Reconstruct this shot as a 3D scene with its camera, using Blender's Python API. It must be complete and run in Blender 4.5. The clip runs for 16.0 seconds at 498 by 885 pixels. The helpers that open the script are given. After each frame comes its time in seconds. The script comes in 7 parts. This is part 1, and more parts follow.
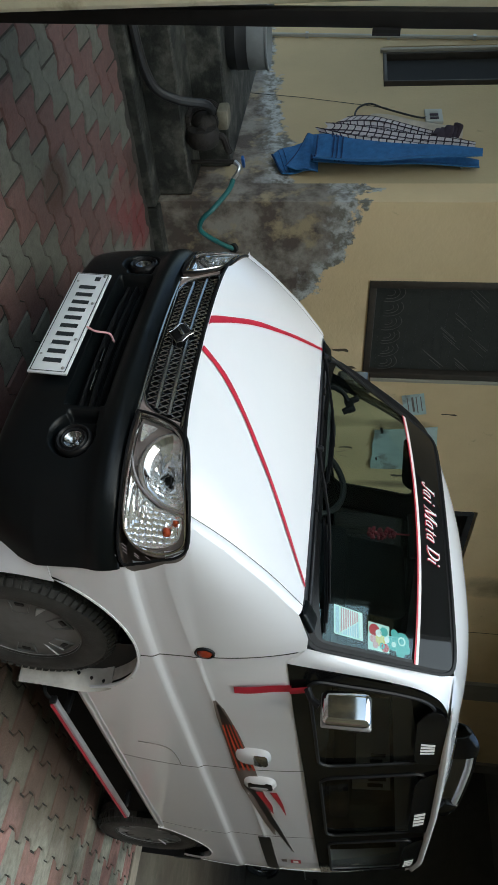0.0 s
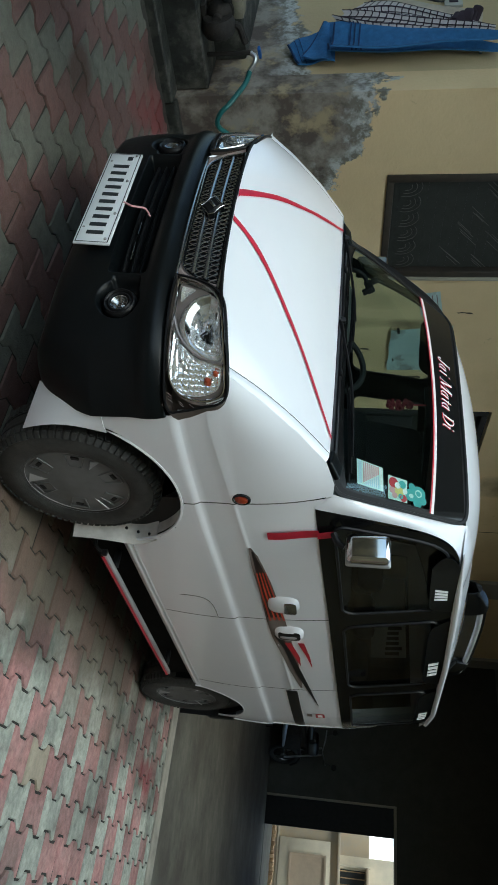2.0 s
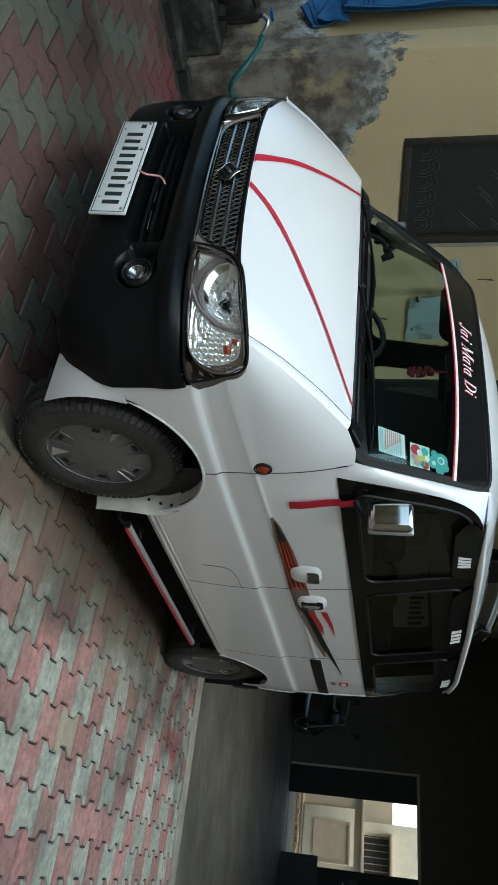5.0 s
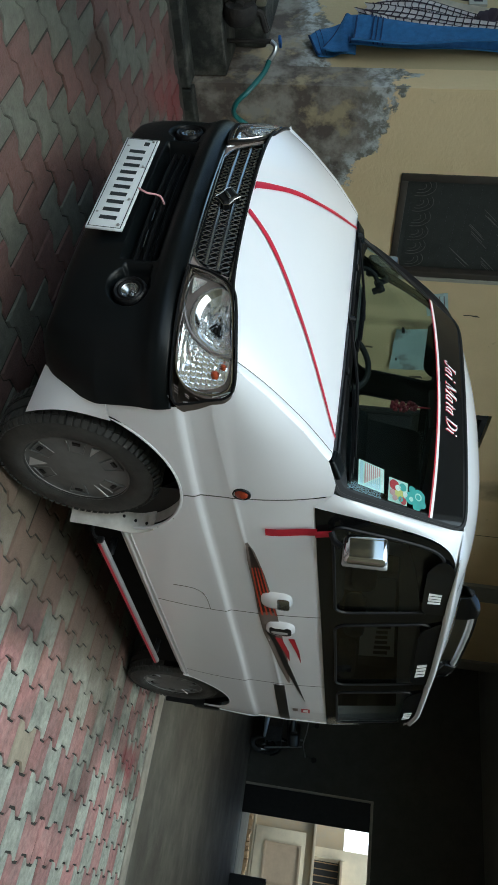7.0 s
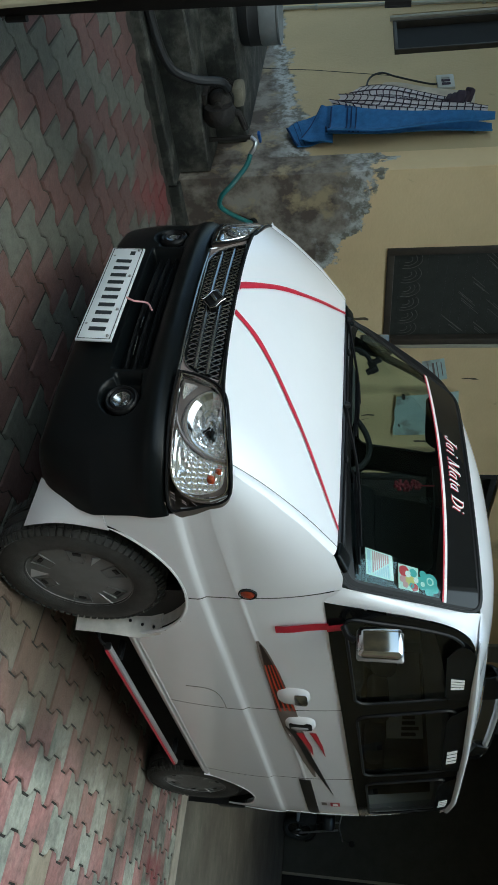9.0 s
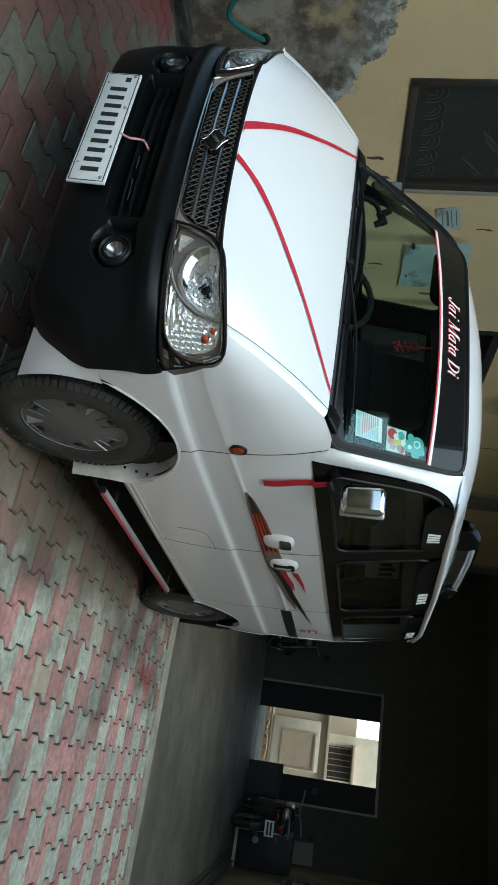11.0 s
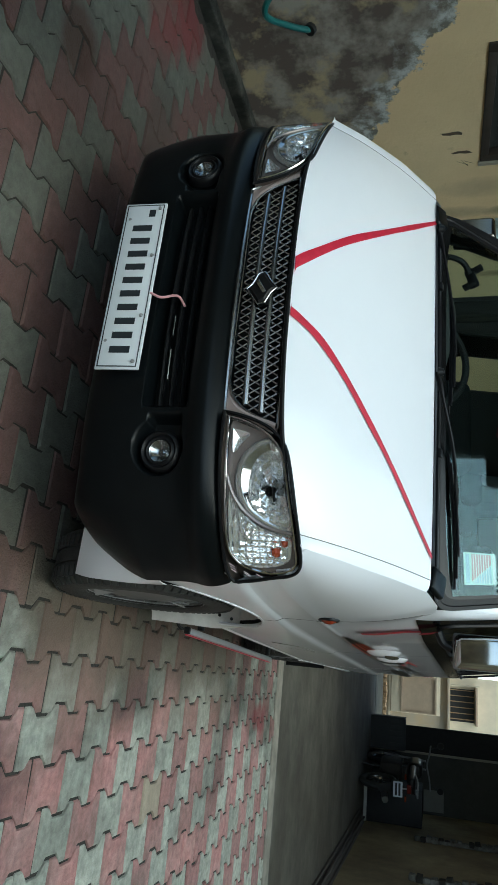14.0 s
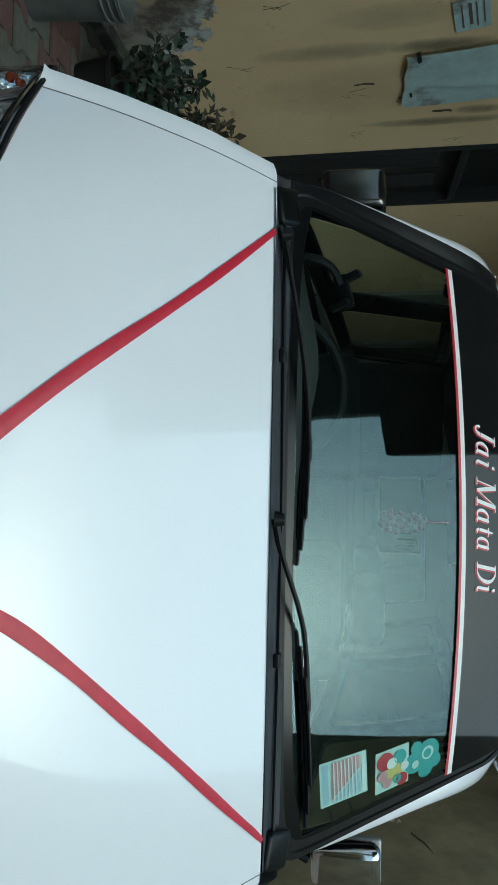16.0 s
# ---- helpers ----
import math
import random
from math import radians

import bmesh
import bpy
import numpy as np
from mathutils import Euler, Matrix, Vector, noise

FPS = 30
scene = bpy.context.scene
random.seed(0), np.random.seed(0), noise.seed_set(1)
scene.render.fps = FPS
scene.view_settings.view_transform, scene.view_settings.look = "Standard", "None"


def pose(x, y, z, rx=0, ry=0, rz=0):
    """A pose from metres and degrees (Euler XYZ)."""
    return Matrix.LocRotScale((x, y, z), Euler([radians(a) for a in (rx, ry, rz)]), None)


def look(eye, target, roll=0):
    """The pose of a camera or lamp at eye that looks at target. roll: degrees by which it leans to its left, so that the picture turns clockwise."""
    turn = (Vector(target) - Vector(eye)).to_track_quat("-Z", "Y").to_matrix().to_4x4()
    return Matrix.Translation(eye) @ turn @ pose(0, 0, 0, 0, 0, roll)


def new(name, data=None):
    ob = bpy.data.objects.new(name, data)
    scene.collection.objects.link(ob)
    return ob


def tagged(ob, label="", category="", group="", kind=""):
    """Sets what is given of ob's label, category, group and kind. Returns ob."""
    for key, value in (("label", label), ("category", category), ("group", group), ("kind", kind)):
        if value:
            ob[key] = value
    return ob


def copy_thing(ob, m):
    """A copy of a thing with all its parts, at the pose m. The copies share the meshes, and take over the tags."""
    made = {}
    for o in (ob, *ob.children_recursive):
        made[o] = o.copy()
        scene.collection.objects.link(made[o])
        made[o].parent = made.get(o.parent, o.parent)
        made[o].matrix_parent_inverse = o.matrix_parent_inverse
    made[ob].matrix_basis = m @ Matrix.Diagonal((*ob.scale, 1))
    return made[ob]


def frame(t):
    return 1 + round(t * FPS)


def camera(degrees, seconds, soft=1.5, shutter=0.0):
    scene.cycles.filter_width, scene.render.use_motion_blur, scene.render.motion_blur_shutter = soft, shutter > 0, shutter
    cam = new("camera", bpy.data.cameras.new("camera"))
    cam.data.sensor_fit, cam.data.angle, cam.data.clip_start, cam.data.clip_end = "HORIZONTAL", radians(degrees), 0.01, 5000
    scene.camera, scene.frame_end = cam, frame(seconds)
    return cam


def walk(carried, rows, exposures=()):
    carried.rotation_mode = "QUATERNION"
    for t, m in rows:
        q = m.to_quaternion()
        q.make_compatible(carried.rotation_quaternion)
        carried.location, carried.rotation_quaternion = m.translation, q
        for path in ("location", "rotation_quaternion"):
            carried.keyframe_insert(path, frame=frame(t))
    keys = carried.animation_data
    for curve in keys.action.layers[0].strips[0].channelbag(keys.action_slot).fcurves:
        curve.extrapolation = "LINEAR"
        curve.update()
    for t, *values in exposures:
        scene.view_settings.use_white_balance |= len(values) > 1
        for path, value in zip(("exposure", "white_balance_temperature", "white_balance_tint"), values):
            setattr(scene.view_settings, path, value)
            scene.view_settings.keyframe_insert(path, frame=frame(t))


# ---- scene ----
cam = camera(40.0, 16.0)
PATH = [
    (0, (1.61, -1.878, 1.211), (0.258, -0.426, 0.965), 92.7),
    (0.5, (1.711, -1.885, 1.196), (0.428, -0.389, 0.853), 94.0),
    (1, (1.84, -1.875, 1.178), (0.598, -0.352, 0.81), 87.0),
    (1.5, (1.883, -1.898, 1.194), (0.689, -0.316, 0.921), 90.7),
    (2, (1.894, -1.894, 1.191), (0.71, -0.307, 0.914), 92.4),
    (2.5, (1.896, -1.906, 1.19), (0.66, -0.356, 0.928), 93.2),
    (3, (1.889, -1.927, 1.183), (0.615, -0.403, 0.949), 96.8),
    (3.5, (1.894, -1.919, 1.183), (0.641, -0.385, 0.905), 96.3),
    (4, (1.903, -1.897, 1.184), (0.74, -0.3, 0.873), 94.2),
    (4.5, (1.909, -1.878, 1.184), (0.785, -0.257, 0.853), 91.5),
    (7, (1.877, -1.897, 1.165), (0.715, -0.291, 0.902), 95.5),
    (7.5, (1.853, -1.911, 1.172), (0.564, -0.408, 0.891), 93.4),
    (8, (1.84, -1.914, 1.189), (0.499, -0.461, 0.886), 91.2),
    (10.5, (1.691, -1.985, 1.197), (0.606, -0.33, 0.906), 93.6),
    (11, (1.724, -1.976, 1.21), (0.801, -0.223, 0.93), 95.4),
    (11.5, (1.746, -1.96, 1.216), (1.03, -0.115, 0.93), 93.7),
    (12, (1.744, -1.96, 1.21), (1.081, -0.099, 0.895), 92.4),
    (12.5, (1.67, -1.992, 1.19), (0.793, -0.231, 0.829), 93.3),
    (13, (1.459, -2.008, 1.163), (0.407, -0.36, 0.742), 92.8),
    (13.5, (1.181, -1.968, 1.146), (0.267, -0.267, 0.626), 92.4),
    (14, (0.944, -2.007, 1.162), (0.250, -0.208, 0.628), 90.5),
    (14.5, (0.713, -1.99, 1.208), (0.249, -0.073, 0.876), 89.0),
    (15, (0.489, -1.774, 1.228), (0.091, 0.178, 1.052), 90.1),
    (15.5, (0.229, -1.572, 1.265), (-0.096, 0.387, 1.025), 90.6),
    (16, (-0.056, -1.363, 1.311), (-0.208, 0.605, 0.988), 90.6),
]
EXPOSURES = [(0, 0.86, 6060, -3), (1.5, 0.80, 5780, -8), (4.5, 0.82, 5780, -8), (7, 0.89, 5780, -8), (8, 0.81, 5780, -9), (10.5, 0.80, 5740, -9), (11, 0.90, 5740, -9), (11.5, 1.10, 5820, -8),
             (12, 1.32, 5940, -7), (12.5, 1.10, 5880, -8), (13, 0.90, 5800, -9), (14, 0.74, 5720, -11), (15, 0.59, 5680, -12), (16, 0.32, 5580, -14)]
walk(cam, [(t, look(eye, target, roll)) for t, eye, target, roll in PATH], EXPOSURES)

# ---- light: an overcast sky over a narrow yard ----
world = bpy.data.worlds.new("overcast_sky")
scene.world = world
world.use_nodes = True
wn = world.node_tree.nodes
wl = world.node_tree.links
sky = wn.new("ShaderNodeTexSky")
sky.sky_type = "NISHITA"
sky.sun_disc = False
sky.sun_elevation = radians(62)
sky.sun_rotation = radians(150)
sky.air_density = 1.0
sky.dust_density = 3.6
sky.ozone_density = 1.0
wn["Background"].inputs["Strength"].default_value = 0.135
wl.new(sky.outputs["Color"], wn["Background"].inputs["Color"])

sun = new("sun", bpy.data.lights.new("sun", "SUN"))
sun.data.energy = 1.5
sun.data.angle = radians(100)
sun.data.color = (0.95, 0.99, 1.0)
sun.matrix_basis = look((0.9, -1.3, 4.5), (0, 0, 0))

# ---- materials ----
MATS = {}


def material(name, color, rough=0.6, metal=0.0, var=0.15, scale=6.0, bump=0.0, bump_scale=60.0, coat=0.0,
             color2=None, mix_scale=2.0, mix_at=0.5, mix_soft=0.15, spec=0.5, per_object=0.0, per_island=0.0, stretch=(1, 1, 1), laid=False, dirt_shade=None, spots=()):
    """A principled surface: base colour with fine grain, an optional second colour in patches, and relief."""
    m = bpy.data.materials.new(name)
    m.use_nodes = True
    n, l = m.node_tree.nodes, m.node_tree.links
    b = n["Principled BSDF"]
    b.inputs["Roughness"].default_value = rough
    b.inputs["Metallic"].default_value = metal
    b.inputs["Coat Weight"].default_value = coat
    b.inputs["Coat Roughness"].default_value = 0.04
    b.inputs["Specular IOR Level"].default_value = spec
    tc = n.new("ShaderNodeTexCoord")
    mp = n.new("ShaderNodeMapping")
    mp.inputs["Scale"].default_value = stretch
    l.new(n.new("ShaderNodeNewGeometry").outputs["Position"] if laid else tc.outputs["Object"], mp.inputs["Vector"])
    grain = n.new("ShaderNodeTexNoise")
    grain.inputs["Scale"].default_value = scale
    grain.inputs["Detail"].default_value = 8
    grain.inputs["Roughness"].default_value = 0.65
    l.new(mp.outputs["Vector"], grain.inputs["Vector"])
    ramp = n.new("ShaderNodeMapRange")
    ramp.inputs["From Min"].default_value, ramp.inputs["From Max"].default_value = 0.3, 0.7
    ramp.inputs["To Min"].default_value, ramp.inputs["To Max"].default_value = 1 - var, 1 + var
    l.new(grain.outputs["Fac"], ramp.inputs["Value"])
    col = n.new("ShaderNodeMix")
    col.data_type = "RGBA"
    col.blend_type = "MULTIPLY"
    col.inputs[0].default_value = 1.0
    if color2:
        patch = n.new("ShaderNodeTexNoise")
        patch.inputs["Scale"].default_value = mix_scale
        patch.inputs["Detail"].default_value = 7
        patch.inputs["Roughness"].default_value = 0.6
        l.new(mp.outputs["Vector"], patch.inputs["Vector"])
        edge = n.new("ShaderNodeMapRange")
        edge.inputs["From Min"].default_value, edge.inputs["From Max"].default_value = mix_at - mix_soft, mix_at + mix_soft
        l.new(patch.outputs["Fac"], edge.inputs["Value"])
        two = n.new("ShaderNodeMix")
        two.data_type = "RGBA"
        two.inputs[6].default_value, two.inputs[7].default_value = (*color, 1), (*color2, 1)
        l.new(edge.outputs["Result"], two.inputs[0])
        l.new(two.outputs[2], col.inputs[6])
    else:
        col.inputs[6].default_value = (*color, 1)
    l.new(ramp.outputs["Result"], col.inputs[7])
    out = col.outputs[2]
    if per_object or per_island:
        src = n.new("ShaderNodeObjectInfo").outputs["Random"] if per_object else n.new("ShaderNodeNewGeometry").outputs["Random Per Island"]
        amount = per_object or per_island
        rr = n.new("ShaderNodeMapRange")
        rr.inputs["To Min"].default_value, rr.inputs["To Max"].default_value = 1 - amount, 1 + amount
        l.new(src, rr.inputs["Value"])
        again = n.new("ShaderNodeMix")
        again.data_type = "RGBA"
        again.blend_type = "MULTIPLY"
        again.inputs[0].default_value = 1.0
        l.new(out, again.inputs[6])
        l.new(rr.outputs["Result"], again.inputs[7])
        out = again.outputs[2]
    if dirt_shade:
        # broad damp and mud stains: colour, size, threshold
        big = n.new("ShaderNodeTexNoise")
        big.inputs["Scale"].default_value = dirt_shade[1]
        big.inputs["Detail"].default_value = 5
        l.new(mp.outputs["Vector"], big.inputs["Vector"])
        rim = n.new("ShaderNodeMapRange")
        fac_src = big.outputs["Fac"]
        if len(dirt_shade) > 3:
            # darker towards the pump side: damp, and stand-in for the house side's shade
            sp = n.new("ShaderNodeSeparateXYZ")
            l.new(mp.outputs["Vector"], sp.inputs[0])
            damp_shade = n.new("ShaderNodeMapRange")
            damp_shade.inputs["From Min"].default_value, damp_shade.inputs["From Max"].default_value = 1.95, -0.6
            damp_shade.inputs["To Min"].default_value, damp_shade.inputs["To Max"].default_value = 0.0, dirt_shade[3]
            l.new(sp.outputs[0], damp_shade.inputs["Value"])
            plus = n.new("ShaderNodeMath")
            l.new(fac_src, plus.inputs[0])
            l.new(damp_shade.outputs["Result"], plus.inputs[1])
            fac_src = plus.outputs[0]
        rim.inputs["From Min"].default_value, rim.inputs["From Max"].default_value = dirt_shade[2] - 0.12, dirt_shade[2] + 0.12
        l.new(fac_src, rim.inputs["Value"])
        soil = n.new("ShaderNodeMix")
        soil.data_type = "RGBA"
        soil.inputs[7].default_value = (*dirt_shade[0], 1)
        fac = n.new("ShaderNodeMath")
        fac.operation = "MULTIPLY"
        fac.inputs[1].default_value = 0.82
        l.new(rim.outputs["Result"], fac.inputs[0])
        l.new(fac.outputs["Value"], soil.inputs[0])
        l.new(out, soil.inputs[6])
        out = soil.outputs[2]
    for colour, cx, cy, rx, ry, ragged, share in spots:
        # a spilt, trodden or shade-toned patch: an oval with a ragged edge
        at = n.new("ShaderNodeVectorMath")
        at.operation = "MULTIPLY_ADD"
        at.inputs[1].default_value = (1 / rx, 1 / ry, 0)
        at.inputs[2].default_value = (-cx / rx, -cy / ry, 0)
        l.new(mp.outputs["Vector"], at.inputs[0])
        far = n.new("ShaderNodeVectorMath")
        far.operation = "LENGTH"
        l.new(at.outputs[0], far.inputs[0])
        rag = n.new("ShaderNodeTexNoise")
        rag.inputs["Scale"].default_value, rag.inputs["Detail"].default_value = ragged, 6
        l.new(mp.outputs["Vector"], rag.inputs["Vector"])
        sway = n.new("ShaderNodeMath")
        sway.operation = "MULTIPLY_ADD"
        sway.inputs[1].default_value = 1.6
        l.new(rag.outputs["Fac"], sway.inputs[0])
        l.new(far.outputs["Value"], sway.inputs[2])
        cut = n.new("ShaderNodeMapRange")
        cut.inputs["From Min"].default_value, cut.inputs["From Max"].default_value = 2.05, 1.45
        cut.inputs["To Max"].default_value = share
        l.new(sway.outputs[0], cut.inputs["Value"])
        spot = n.new("ShaderNodeMix")
        spot.data_type = "RGBA"
        spot.inputs[7].default_value = (*colour, 1)
        l.new(cut.outputs["Result"], spot.inputs[0])
        l.new(out, spot.inputs[6])
        out = spot.outputs[2]
    l.new(out, b.inputs["Base Color"])
    if bump:
        fine = n.new("ShaderNodeTexNoise")
        fine.inputs["Scale"].default_value = bump_scale
        fine.inputs["Detail"].default_value = 6
        l.new(mp.outputs["Vector"], fine.inputs["Vector"])
        bp = n.new("ShaderNodeBump")
        bp.inputs["Strength"].default_value = bump
        bp.inputs["Distance"].default_value = 0.01
        l.new(fine.outputs["Fac"], bp.inputs["Height"])
        l.new(bp.outputs["Normal"], b.inputs["Normal"])
    MATS[name] = m
    return m


def glass(name, tint, ior=1.5, rough=0.0, sheen=(1.0, 1.0, 1.0)):
    """A thin pane: mirror-like by Fresnel, and otherwise see-through with a tint."""
    m = bpy.data.materials.new(name)
    m.use_nodes = True
    n, l = m.node_tree.nodes, m.node_tree.links
    n.remove(n["Principled BSDF"])
    clear = n.new("ShaderNodeBsdfTransparent")
    clear.inputs["Color"].default_value = (*tint, 1)
    gloss = n.new("ShaderNodeBsdfGlossy")
    gloss.inputs["Roughness"].default_value = rough
    gloss.inputs["Color"].default_value = (*sheen, 1)
    # mirror share: least when seen square on, near one at a grazing view, the same from both sides
    lw = n.new("ShaderNodeLayerWeight")
    lw.inputs["Blend"].default_value = 0.5
    fifth = n.new("ShaderNodeMath")
    fifth.operation = "POWER"
    fifth.inputs[1].default_value = 5.0
    share = n.new("ShaderNodeMath")
    share.operation = "MULTIPLY_ADD"
    least = ((ior - 1) / (ior + 1)) ** 2
    share.inputs[1].default_value, share.inputs[2].default_value = 1 - least, least
    mix = n.new("ShaderNodeMixShader")
    l.new(lw.outputs["Facing"], fifth.inputs[0])
    l.new(fifth.outputs[0], share.inputs[0])
    l.new(share.outputs[0], mix.inputs["Fac"])
    l.new(clear.outputs["BSDF"], mix.inputs[1])
    l.new(gloss.outputs["BSDF"], mix.inputs[2])
    l.new(mix.outputs["Shader"], n["Material Output"].inputs["Surface"])
    MATS[name] = m
    return m


PAINT = material("white_van_paint", (0.79, 0.80, 0.845), 0.28, var=0.015, scale=3, coat=0.9, spec=0.5)
BUMPER = material("black_bumper_plastic", (0.0038, 0.0050, 0.0058), 0.30, var=0.2, scale=12, bump=0.06, bump_scale=420, spec=0.18)
UNDER = material("underbody_black", (0.006, 0.006, 0.006), 0.9, var=0.3, scale=12, spec=0.1)
TRIM = material("black_trim_plastic", (0.008, 0.008, 0.009), 0.42, var=0.2, scale=20, spec=0.22)
FILM = material("gloss_black_film", (0.004, 0.0042, 0.0045), 0.16, var=0.1, scale=20, spec=0.2)
VISOR = material("smoked_visor", (0.007, 0.0075, 0.008), 0.12, var=0.1, scale=20, spec=0.32)
GAP = material("panel_gap", (0.13, 0.13, 0.13), 0.8, var=0.1)
CHROME = material("chrome", (0.62, 0.62, 0.63), 0.10, metal=1.0, var=0.03)
DARKCHROME = material("smoked_chrome", (0.36, 0.37, 0.38), 0.25, metal=1.0, var=0.1, scale=30)
# chrome given a dark colour for the dark surroundings it mirrors
DARKMIRRORED = material("chrome_dark_reflection", (0.17, 0.155, 0.14), 0.22, metal=1.0, var=0.1, scale=30)
SILVER = material("silver_plastic", (0.34, 0.34, 0.345), 0.42, metal=0.4, var=0.08, scale=20)
RUBBER = material("tyre_rubber", (0.022, 0.0225, 0.022), 0.7, var=0.3, scale=30, bump=0.2, bump_scale=200, color2=(0.044, 0.0435, 0.041), mix_scale=9)
HUB = material("hubcap_grey", (0.15, 0.157, 0.16), 0.46, metal=0.3, var=0.12, scale=18, color2=(0.11, 0.112, 0.112), mix_scale=4)
TASSEL = material("dark_red_cloth", (0.13, 0.006, 0.014), 0.8, var=0.3, scale=40)
RED = material("red_ribbon_satin", (0.45, 0.012, 0.038), 0.45, var=0.15, scale=40)
DECAL_RED = material("decal_red", (0.46, 0.018, 0.035), 0.35, var=0.05)
DECAL_ORANGE = material("decal_orange_red", (0.50, 0.05, 0.02), 0.35, var=0.05)
DECAL_BROWN = material("decal_brown", (0.014, 0.009, 0.009), 0.35, var=0.1)
DECAL_BLACK = material("decal_black", (0.010, 0.010, 0.011), 0.35, var=0.1)
DECAL_GREY = material("decal_grey", (0.16, 0.13, 0.12), 0.35, var=0.1)
WHITE = material("white_vinyl", (0.78, 0.78, 0.78), 0.4, var=0.03)
PLATEW = material("plate_white", (0.66, 0.69, 0.72), 0.35, var=0.04, scale=10)
INK = material("ink", (0.02, 0.025, 0.03), 0.5, var=0.05)
TEAL = material("sticker_teal", (0.08, 0.37, 0.36), 0.4, var=0.1, scale=30)
YELLOW = material("sticker_yellow", (0.62, 0.52, 0.16), 0.4, var=0.1, scale=30)
STICKBLUE = material("sticker_blue", (0.42, 0.56, 0.66), 0.4, var=0.1, scale=30)
PINK = material("sticker_pink", (0.58, 0.30, 0.32), 0.4, var=0.1, scale=30)
PAPER = material("sticker_paper", (0.58, 0.74, 0.70), 0.5, var=0.08, scale=30)
BROWNTRIM = material("lamp_base_plastic", (0.085, 0.068, 0.058), 0.38, var=0.2, scale=20)
AMBER = material("amber_lens", (0.36, 0.06, 0.022), 0.2, var=0.1, spec=0.7)
ORANGE = material("orange_red_lens", (0.24, 0.03, 0.010), 0.12, var=0.2, scale=40, spec=0.7)
INTERIOR = material("dark_cabin_trim", (0.019, 0.020, 0.019), 0.7, var=0.1, scale=20)
SEAT = material("seat_cloth", (0.030, 0.0295, 0.028), 0.85, var=0.3, scale=40, bump=0.2, bump_scale=150)
LINER = material("roof_lining", (0.14, 0.13, 0.12), 0.9, var=0.1)
COWL = material("grey_cowl_plastic", (0.042, 0.045, 0.052), 0.48, var=0.2, scale=18, bump=0.06, bump_scale=300, spec=0.35)
FRIT = material("black_frit", (0.006, 0.0065, 0.007), 0.20, var=0.1, scale=20, spec=0.3)
WINDSCREEN = glass("windscreen_glass", (0.80, 0.90, 0.87), 1.72, sheen=(0.70, 0.95, 1.0))
TINTED = glass("tinted_glass", (0.56, 0.60, 0.57), 1.5)
TINTED_D = glass("dark_tinted_glass", (0.10, 0.11, 0.11), 1.6)
TINTED_L = glass("lightly_tinted_glass", (0.88, 0.97, 0.93), 1.5)
REFLECT = material("lamp_reflector", (0.93, 0.94, 0.95), 0.08, metal=0.74, var=0.05, scale=60, bump=0.06, bump_scale=150)
BEZEL = material("lamp_bezel", (0.34, 0.295, 0.285), 0.24, metal=0.55, var=0.1, scale=30)
RINGSILVER = material("lamp_ring", (0.74, 0.73, 0.72), 0.16, metal=0.75, var=0.05, scale=30)
TIP = material("brown_pink_paint", (0.44, 0.36, 0.345), 0.30, metal=0.35, var=0.08, scale=20)
LINERGREY = material("dusty_arch_liner", (0.62, 0.61, 0.59), 0.7, var=0.2, scale=12, bump=0.15, bump_scale=90, color2=(0.46, 0.44, 0.41), mix_scale=4)
BANDF = material("sun_band_film", (0.009, 0.0095, 0.010), 0.04, var=0.1, scale=20, spec=0.34)
LAMPGLASS = glass("lamp_glass", (0.94, 0.95, 0.95), 1.35)
MIRROR = material("mirror_glass", (0.75, 0.76, 0.77), 0.02, metal=1.0, var=0.0)

# the long dark strip along the van's flank mixes mud with its shade
MUD_SHADE, DRYMUD, SPILL = (0.11, 0.082, 0.056), (0.19, 0.138, 0.098), (0.17, 0.022, 0.026)
SPOTS = ((DRYMUD, 0.80, 0.22, 0.34, 0.40, 5.0, 0.50), (DRYMUD, 0.98, 1.55, 0.20, 0.60, 6.0, 0.35), (MUD_SHADE, 0.70, 0.95, 0.24, 1.4, 6.0, 0.6), (SPILL, -2.05, 0.12, 0.22, 0.20, 7.0, 0.6), (SPILL, -1.80, -0.10, 0.24, 0.14, 7.0, 0.4),
         (SPILL, 1.065, 2.88, 0.10, 0.16, 9.0, 0.75), ((0.10, 0.085, 0.07), 1.75, 1.05, 0.16, 0.10, 9.0, 0.5),
         ((0.060, 0.030, 0.022), -1.02, -0.58, 0.15, 0.11, 6.0, 0.85), ((0.055, 0.028, 0.022), -2.08, -0.14, 0.10, 0.12, 8.0, 0.75), ((0.06, 0.05, 0.04), -1.30, 0.05, 0.30, 0.14, 5.0, 0.6))
PAVERS = dict(rough=0.78, var=0.34, scale=26, bump=0.6, bump_scale=120, mix_scale=6.0, mix_soft=0.10, laid=True, spots=SPOTS)
GREYS = dict(color=(0.410, 0.420, 0.356), color2=(0.345, 0.352, 0.296), dirt_shade=((0.050, 0.050, 0.039), 2.3, 0.78, 0.80), **PAVERS)
REDS = dict(color=(0.37, 0.184, 0.168), color2=(0.35, 0.208, 0.187), dirt_shade=((0.064, 0.037, 0.031), 2.3, 0.78, 0.80), **PAVERS)
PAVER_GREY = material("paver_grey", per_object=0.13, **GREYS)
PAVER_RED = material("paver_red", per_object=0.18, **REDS)
